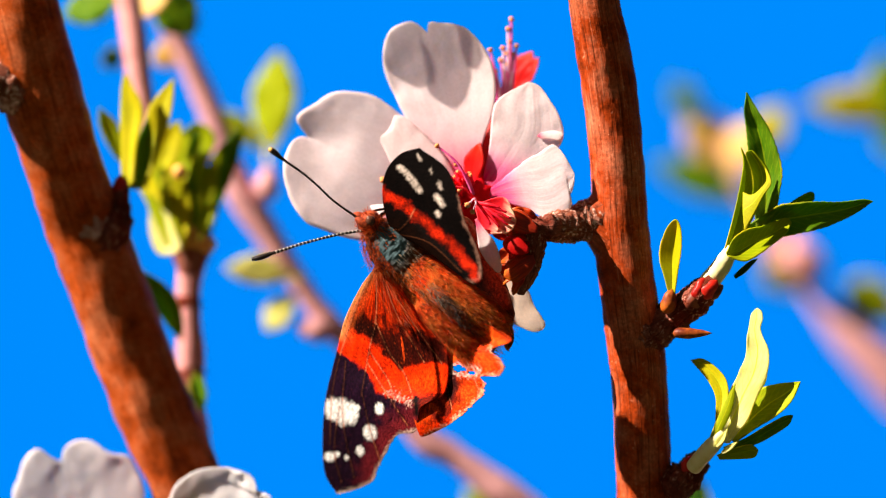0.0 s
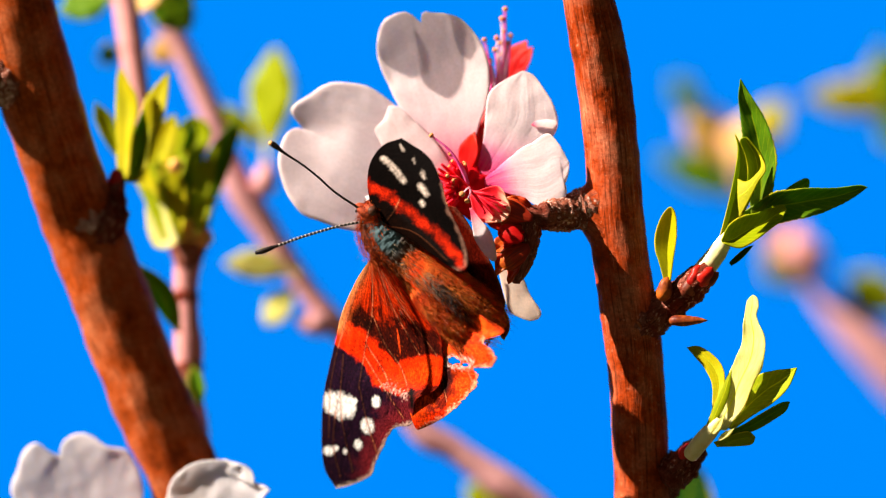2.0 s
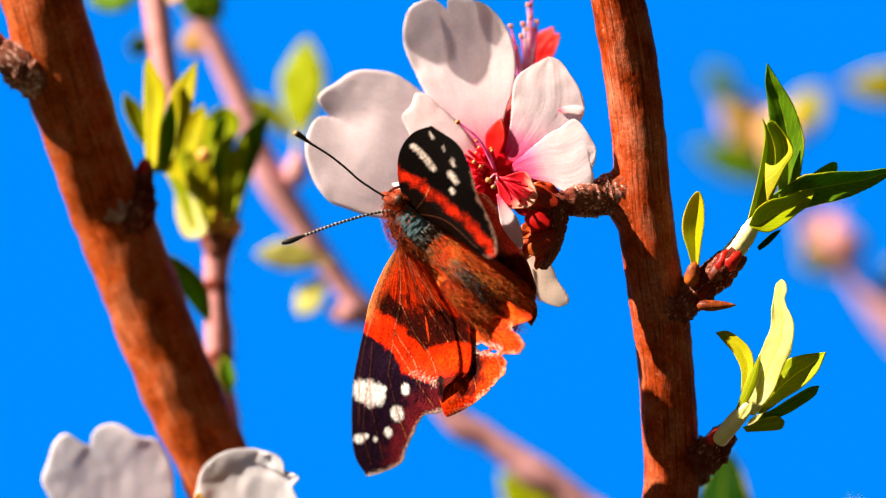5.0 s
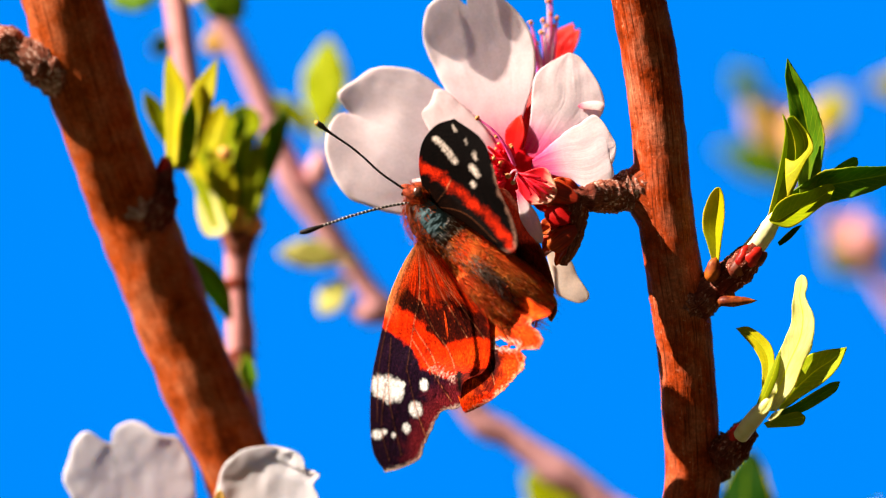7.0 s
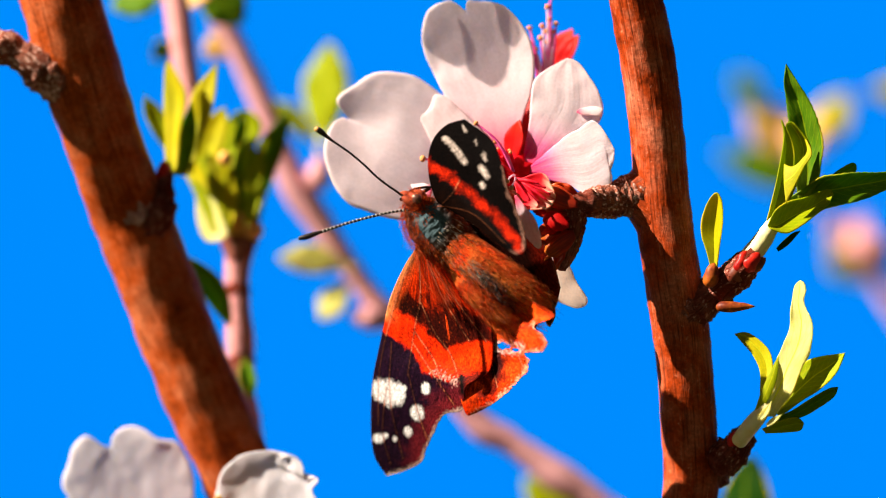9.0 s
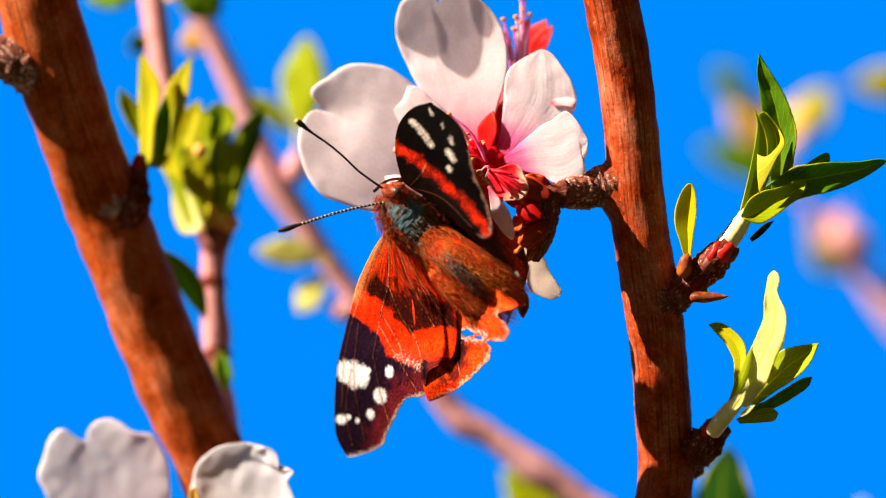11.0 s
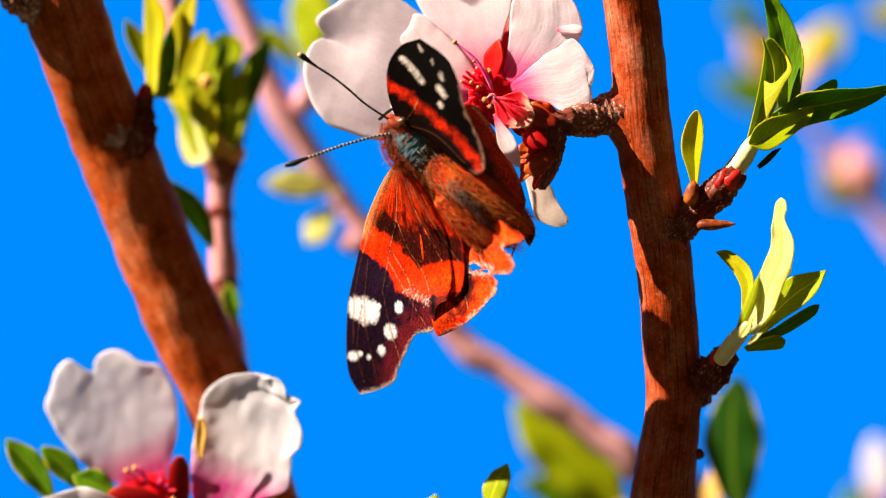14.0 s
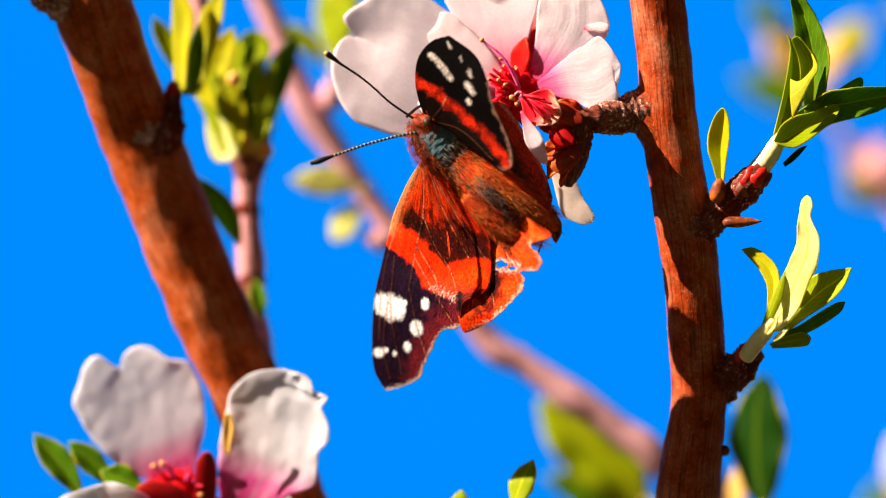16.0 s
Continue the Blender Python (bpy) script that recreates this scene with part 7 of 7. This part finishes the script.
    part("palp", tube([(*(-9.34, 3.54, 8.00), 0.705), (*(-10.31, 4.09, 8.00), 0.494), (*(-10.93, 4.23, 8.00), 0.212)], 12, 14, 0.1, 0.1), FUR_BROWN, hd, "furry brown palp")
    part("palp", tube([(*(-9.18, 2.98, 9.00), 0.635), (*(-10.08, 3.46, 9.00), 0.494), (*(-10.63, 3.74, 9.00), 0.212)], 12, 14, 0.1, 0.1), FUR_BROWN, hd, "furry brown palp")
    part("fur", fur([(*(-7.68, 2.02, 8.00), 1.41), (*(-8.86, 3.12, 8.00), 1.41), (*(-9.90, 3.81, 8.00), 0.846)], 500, 0.9, 0.035, 8, 0.6), FUR_RUST, hd, "rust-coloured fur", kind="stuff")
    a = [(*(-9.68, 3.33, 8.40), 0.155), (*(-13.19, 5.81, 9.00), 0.141), (*(-15.24, 7.73, 9.40), 0.141), (*(-17.02, 9.24, 9.80), 0.141), (*(-19.27, 10.81, 10.20), 0.176), (*(-20.44, 11.77, 10.30), 0.367), (*(-20.98, 12.11, 10.40), 0.31)]
    part("antenna", tube(a, 12, 60), BLACK, hd, "thin black antenna with a golden club tip")
    part("antenna_tip", blob((-20.64, 11.90, 10.40), (-0.85, 0.5, 0.05), 0.635, 0.324, 12, 8, 0.05), GOLD, hd, "golden club tip")
    b = [(*(-9.54, 2.29, 8.60), 0.155), (*(-12.63, 1.80, 9.20), 0.155), (*(-16.74, 0.76, 9.80), 0.162), (*(-20.16, -0.34, 10.20), 0.183), (*(-21.19, -0.68, 10.30), 0.282), (*(-22.22, -1.03, 10.40), 0.353), (*(-23.18, -1.23, 10.40), 0.24)]
    part("antenna", tube(b, 12, 60), BLACK, hd, "thin banded antenna with a black club")
    rows = spline(b, 60)
    for k in range(2, 48, 2):
        p, q = rows[k], rows[k + 1]
        part("antenna_band", tube([(*p[:3], p[3] * 1.14), (*(p[:3] * 0.45 + q[:3] * 0.55), p[3] * 1.14)], 10, 4), BEAD, hd)
    hinge_l, hinge_r = (-6.45, -1.65, 7.00), (-4.91, 1.12, 8.00)
    lf = part("forewing", wing(LF_LEAD, LF_TRAIL, paint_left_fore, lambda Q: 0.5 + 0 * Q[..., 0], 130, 210, 0.10, LF_VEINS, tatter=0.22), WING, ob, "dark-tipped forewing with orange band and white spots", pivot=hinge_l)
    lh = part("hindwing", wing(LH_LEAD, LH_TRAIL, paint_left_hind, lambda Q: -0.45 + 1.5 * np.clip((-17.0 - Q[..., 1]) / 4, 0, 1) + np.clip((Q[..., 0] - (1.20, -14.73, 0.00)[0]) * 0.9, 0, 4.5), 150, 200, 0.10, [[(-5.85, -2.74, 0.00), (-0.91, -11.20, 0.00), (1.21, -19.66, 0.00)], [(-5.50, -2.74, 0.00), (1.20, -10.49, 0.00), (4.73, -17.55, 0.00)]], [(*(2.05, -14.51, 0.00)[:2], 0.776, 0.423), (*(3.60, -14.94, 0.00)[:2], 0.423, 0.282)], tatter=0.55), WING, ob, "brown hindwing with a torn orange margin", pivot=hinge_l)
    rf = part("forewing", wing(RF_LEAD, RF_TRAIL, paint_right_fore, lambda Q: 0.2 + 0 * Q[..., 0], 110, 170, 0.10, [[(-5.71, 1.92, 0.00), (-4.30, 3.26, 0.00), (-3.32, 4.88, 0.00)], [(-5.71, 1.92, 0.00), (-1.62, 0.79, 0.00), (2.26, -2.74, 0.00)]]), WING, ob, "raised dark forewing with a red band and white spots", pivot=hinge_r)
    rh = part("hindwing", wing(RH_LEAD, RH_TRAIL, paint_right_hind, lambda Q: -0.4 + 0 * Q[..., 0], 80, 120, 0.10), WING, ob, "dark hindwing with a dull red margin", pivot=hinge_r)
    for p in ([(-8.00, 2.03, 6.00), (-7.74, 3.91, 5.00), (-6.50, 4.83, 4.00)], [(-5.78, -2.01, 5.00), (-3.35, -4.10, 4.50), (1.19, -2.71, 4.50)]):
        part("leg", tube([(*q, r) for q, r in zip(p, (0.353, 0.282, 0.212))], 8, 14, 0.05, 0.05), FUR_DARK, ob, "thin dark leg")
    part("proboscis", tube([(*(-9.90, 3.40, 8.00), 0.212), (*(-8.02, 4.82, 5.00), 0.169), (*(-3.71, 4.98, 3.50), 0.141)], 8, 20), BLACK, ob, "thin dark feeding tube")
    ob.matrix_world = M @ Matrix.Translation(Vector((-5.45, -0.40, 4.00)) * MM) @ Matrix.Scale(1.007, 4)
    return ob, hd, lf, lh, rf, rh


FLY, HEAD, LF, LH, RF, RH = butterfly()


def motions():
    """The insect shifts on the flower: its head creeps, its wings open and close a little. Rows: seconds; shift in millimetres; turn in degrees."""
    def rows_of(ob, rows):
        rest = ob.matrix_basis.copy()
        return [(t, rest @ pose(x * MM, y * MM, z * MM, rx, ry, rz)) for t, x, y, z, rx, ry, rz in rows]
    rows = [
        (0.0, 0.000, 0.000, 0.000, -0.000, 0.000, 0.000),
        (0.5, 0.711, 0.027, -0.000, -0.916, -0.183, 0.819),
        (1.0, 0.758, -0.066, -0.000, -0.672, -0.334, 1.278),
        (1.5, 0.913, -0.017, -0.000, -0.595, -0.373, 1.194),
        (2.0, 0.932, -0.080, -0.000, -1.122, -0.286, 1.294),
        (2.5, 0.971, -0.198, 0.000, -0.847, -0.208, 1.735),
        (3.0, 1.025, -0.090, -0.000, -1.071, -0.038, 1.777),
        (3.5, 0.944, -0.142, -0.000, -0.849, 0.339, 1.849),
        (4.0, 1.003, -0.302, -0.000, -0.878, -0.028, 1.765),
        (6.5, 0.710, -0.205, 0.000, -0.401, 0.015, 0.876),
        (7.0, 0.869, 0.115, 0.000, -0.444, -0.632, -0.081),
        (7.5, 1.068, 0.076, -0.000, -0.566, -0.800, -0.475),
        (8.0, 1.155, 0.058, 0.000, -0.498, -0.714, 0.393),
        (8.5, 1.163, 0.071, 0.000, -0.793, -0.111, -0.441),
        (9.0, 0.928, -0.110, -0.000, -0.378, -0.157, -0.615),
        (11.5, 1.847, -0.316, -0.000, 0.172, -0.976, -1.255),
        (12.0, 1.824, -0.333, 0.000, -0.183, -0.272, -0.019),
        (12.5, 1.872, -0.299, -0.000, -0.098, -0.434, -0.353),
        (13.0, 1.817, -0.480, -0.000, -0.063, 0.149, 1.052),
        (13.5, 1.851, -0.440, -0.000, -0.402, 0.052, 0.898),
        (14.0, 1.799, -0.556, -0.000, -0.159, -0.046, 0.828),
        (14.5, 1.809, -0.554, -0.000, -0.519, -0.201, 1.322),
        (15.0, 1.799, -0.552, -0.000, -0.078, -0.330, 0.594),
        (15.5, 1.458, -1.099, -0.000, 0.202, 0.267, 1.564),
        (16.0, 1.513, -0.823, -0.000, 0.050, 0.016, 0.147),
    ]
    walk(HEAD, rows_of(HEAD, rows))
    rows = [
        (0.0, 0.000, -0.000, 0.000, -0.000, -0.000, -0.000),
        (0.5, 0.158, -0.470, 0.000, -0.083, -1.587, 0.110),
        (1.0, 0.013, -0.243, 0.000, -0.157, -1.182, 0.386),
        (1.5, 0.117, -0.199, 0.000, -0.535, -1.868, -0.415),
        (2.0, 0.031, -0.276, 0.000, -0.919, -2.359, -0.682),
        (2.5, -0.012, -0.387, 0.000, -0.587, -2.345, -0.129),
        (3.0, -0.019, -0.279, 0.000, -0.590, -2.186, -0.696),
        (3.5, -0.113, -0.325, 0.000, -0.657, -2.222, -0.413),
        (4.0, 0.083, -0.395, 0.000, -0.601, -2.537, -0.383),
        (6.5, 0.013, -0.289, 0.000, -0.407, -1.431, -0.297),
        (7.0, 0.036, -0.250, 0.000, -0.648, -1.983, -0.873),
        (7.5, -0.033, -0.006, 0.000, -0.641, -1.659, -1.146),
        (8.0, 0.017, -0.091, 0.000, -0.351, -1.212, -0.837),
        (8.5, 0.102, -0.286, 0.000, -0.125, -1.375, -0.327),
        (9.0, 0.285, -0.094, 0.000, -0.045, -0.247, 0.107),
        (11.5, -0.148, 0.919, -0.000, -0.541, -2.418, -3.528),
        (12.0, -0.112, 0.499, -0.000, -0.780, -2.907, -3.185),
        (12.5, -0.113, 0.802, -0.000, -0.610, -2.430, -3.544),
        (13.0, 0.039, 0.129, 0.000, -0.840, -3.532, -3.429),
        (13.5, -0.006, 0.257, 0.000, -0.617, -3.461, -2.578),
        (14.0, 0.025, 0.107, 0.000, -0.787, -3.532, -2.853),
        (14.5, 0.093, 0.077, 0.000, -0.593, -3.450, -2.439),
        (15.0, -0.070, 0.334, 0.000, -0.968, -3.354, -3.482),
        (15.5, 0.039, -0.048, 0.000, -0.686, -2.548, -2.295),
        (16.0, 0.040, 0.105, 0.000, -0.906, -3.035, -2.965),
    ]
    walk(LF, rows_of(LF, rows))
    walk(LH, rows_of(LH, rows))
    rows = [
        (0.0, 0.000, 0.000, 0.000, 0.000, 0.000, 0.000),
        (0.5, -0.442, -0.361, 0.000, -1.618, -1.497, 1.233),
        (1.0, -0.210, 0.072, -0.000, -1.794, -1.447, 0.499),
        (1.5, -0.752, -0.065, 0.000, -1.442, -1.644, 1.358),
        (2.0, -0.924, -0.237, -0.000, -1.153, -2.340, 1.445),
        (2.5, -0.928, -0.371, 0.000, -1.692, -3.060, 1.455),
        (3.0, -0.864, -0.271, -0.000, -1.866, -3.080, 1.232),
        (3.5, -1.032, -0.467, -0.000, -1.028, -3.573, 1.801),
        (4.0, -0.839, -0.475, -0.000, -0.284, -3.254, 1.750),
        (6.5, -0.278, -0.079, 0.000, -0.544, -2.077, 0.063),
        (7.0, -0.416, -0.013, 0.000, -1.293, -1.955, -0.461),
        (7.5, -0.364, 0.186, 0.000, -1.648, -2.710, -0.684),
        (8.0, -0.302, 0.201, 0.000, -1.473, -2.296, -0.675),
        (8.5, -0.027, 0.260, 0.000, -0.635, -1.476, -0.976),
        (9.0, 0.736, 0.671, 0.000, -0.284, -0.670, -1.553),
        (11.5, -0.534, 1.935, -0.000, 3.524, -1.544, -1.429),
        (12.0, -1.297, 1.188, 0.000, 3.126, -2.489, -0.048),
        (12.5, -0.817, 1.519, -0.000, 3.021, -2.330, -1.128),
        (13.0, -1.508, 0.722, -0.000, 4.426, -2.552, 0.348),
        (13.5, -1.218, 0.849, -0.000, 3.494, -2.884, 0.158),
        (14.0, -1.369, 0.889, -0.000, 4.527, -2.987, 0.057),
        (14.5, -1.459, 0.713, -0.000, 4.114, -2.466, 0.447),
        (15.0, -1.692, 0.876, 0.000, 4.567, -3.445, 0.383),
        (15.5, -1.130, 0.644, 0.000, 3.241, -3.589, 0.149),
        (16.0, -1.297, 0.975, 0.000, 4.329, -2.713, -0.363),
    ]
    walk(RF, rows_of(RF, rows))
    walk(RH, rows_of(RH, rows))


motions()
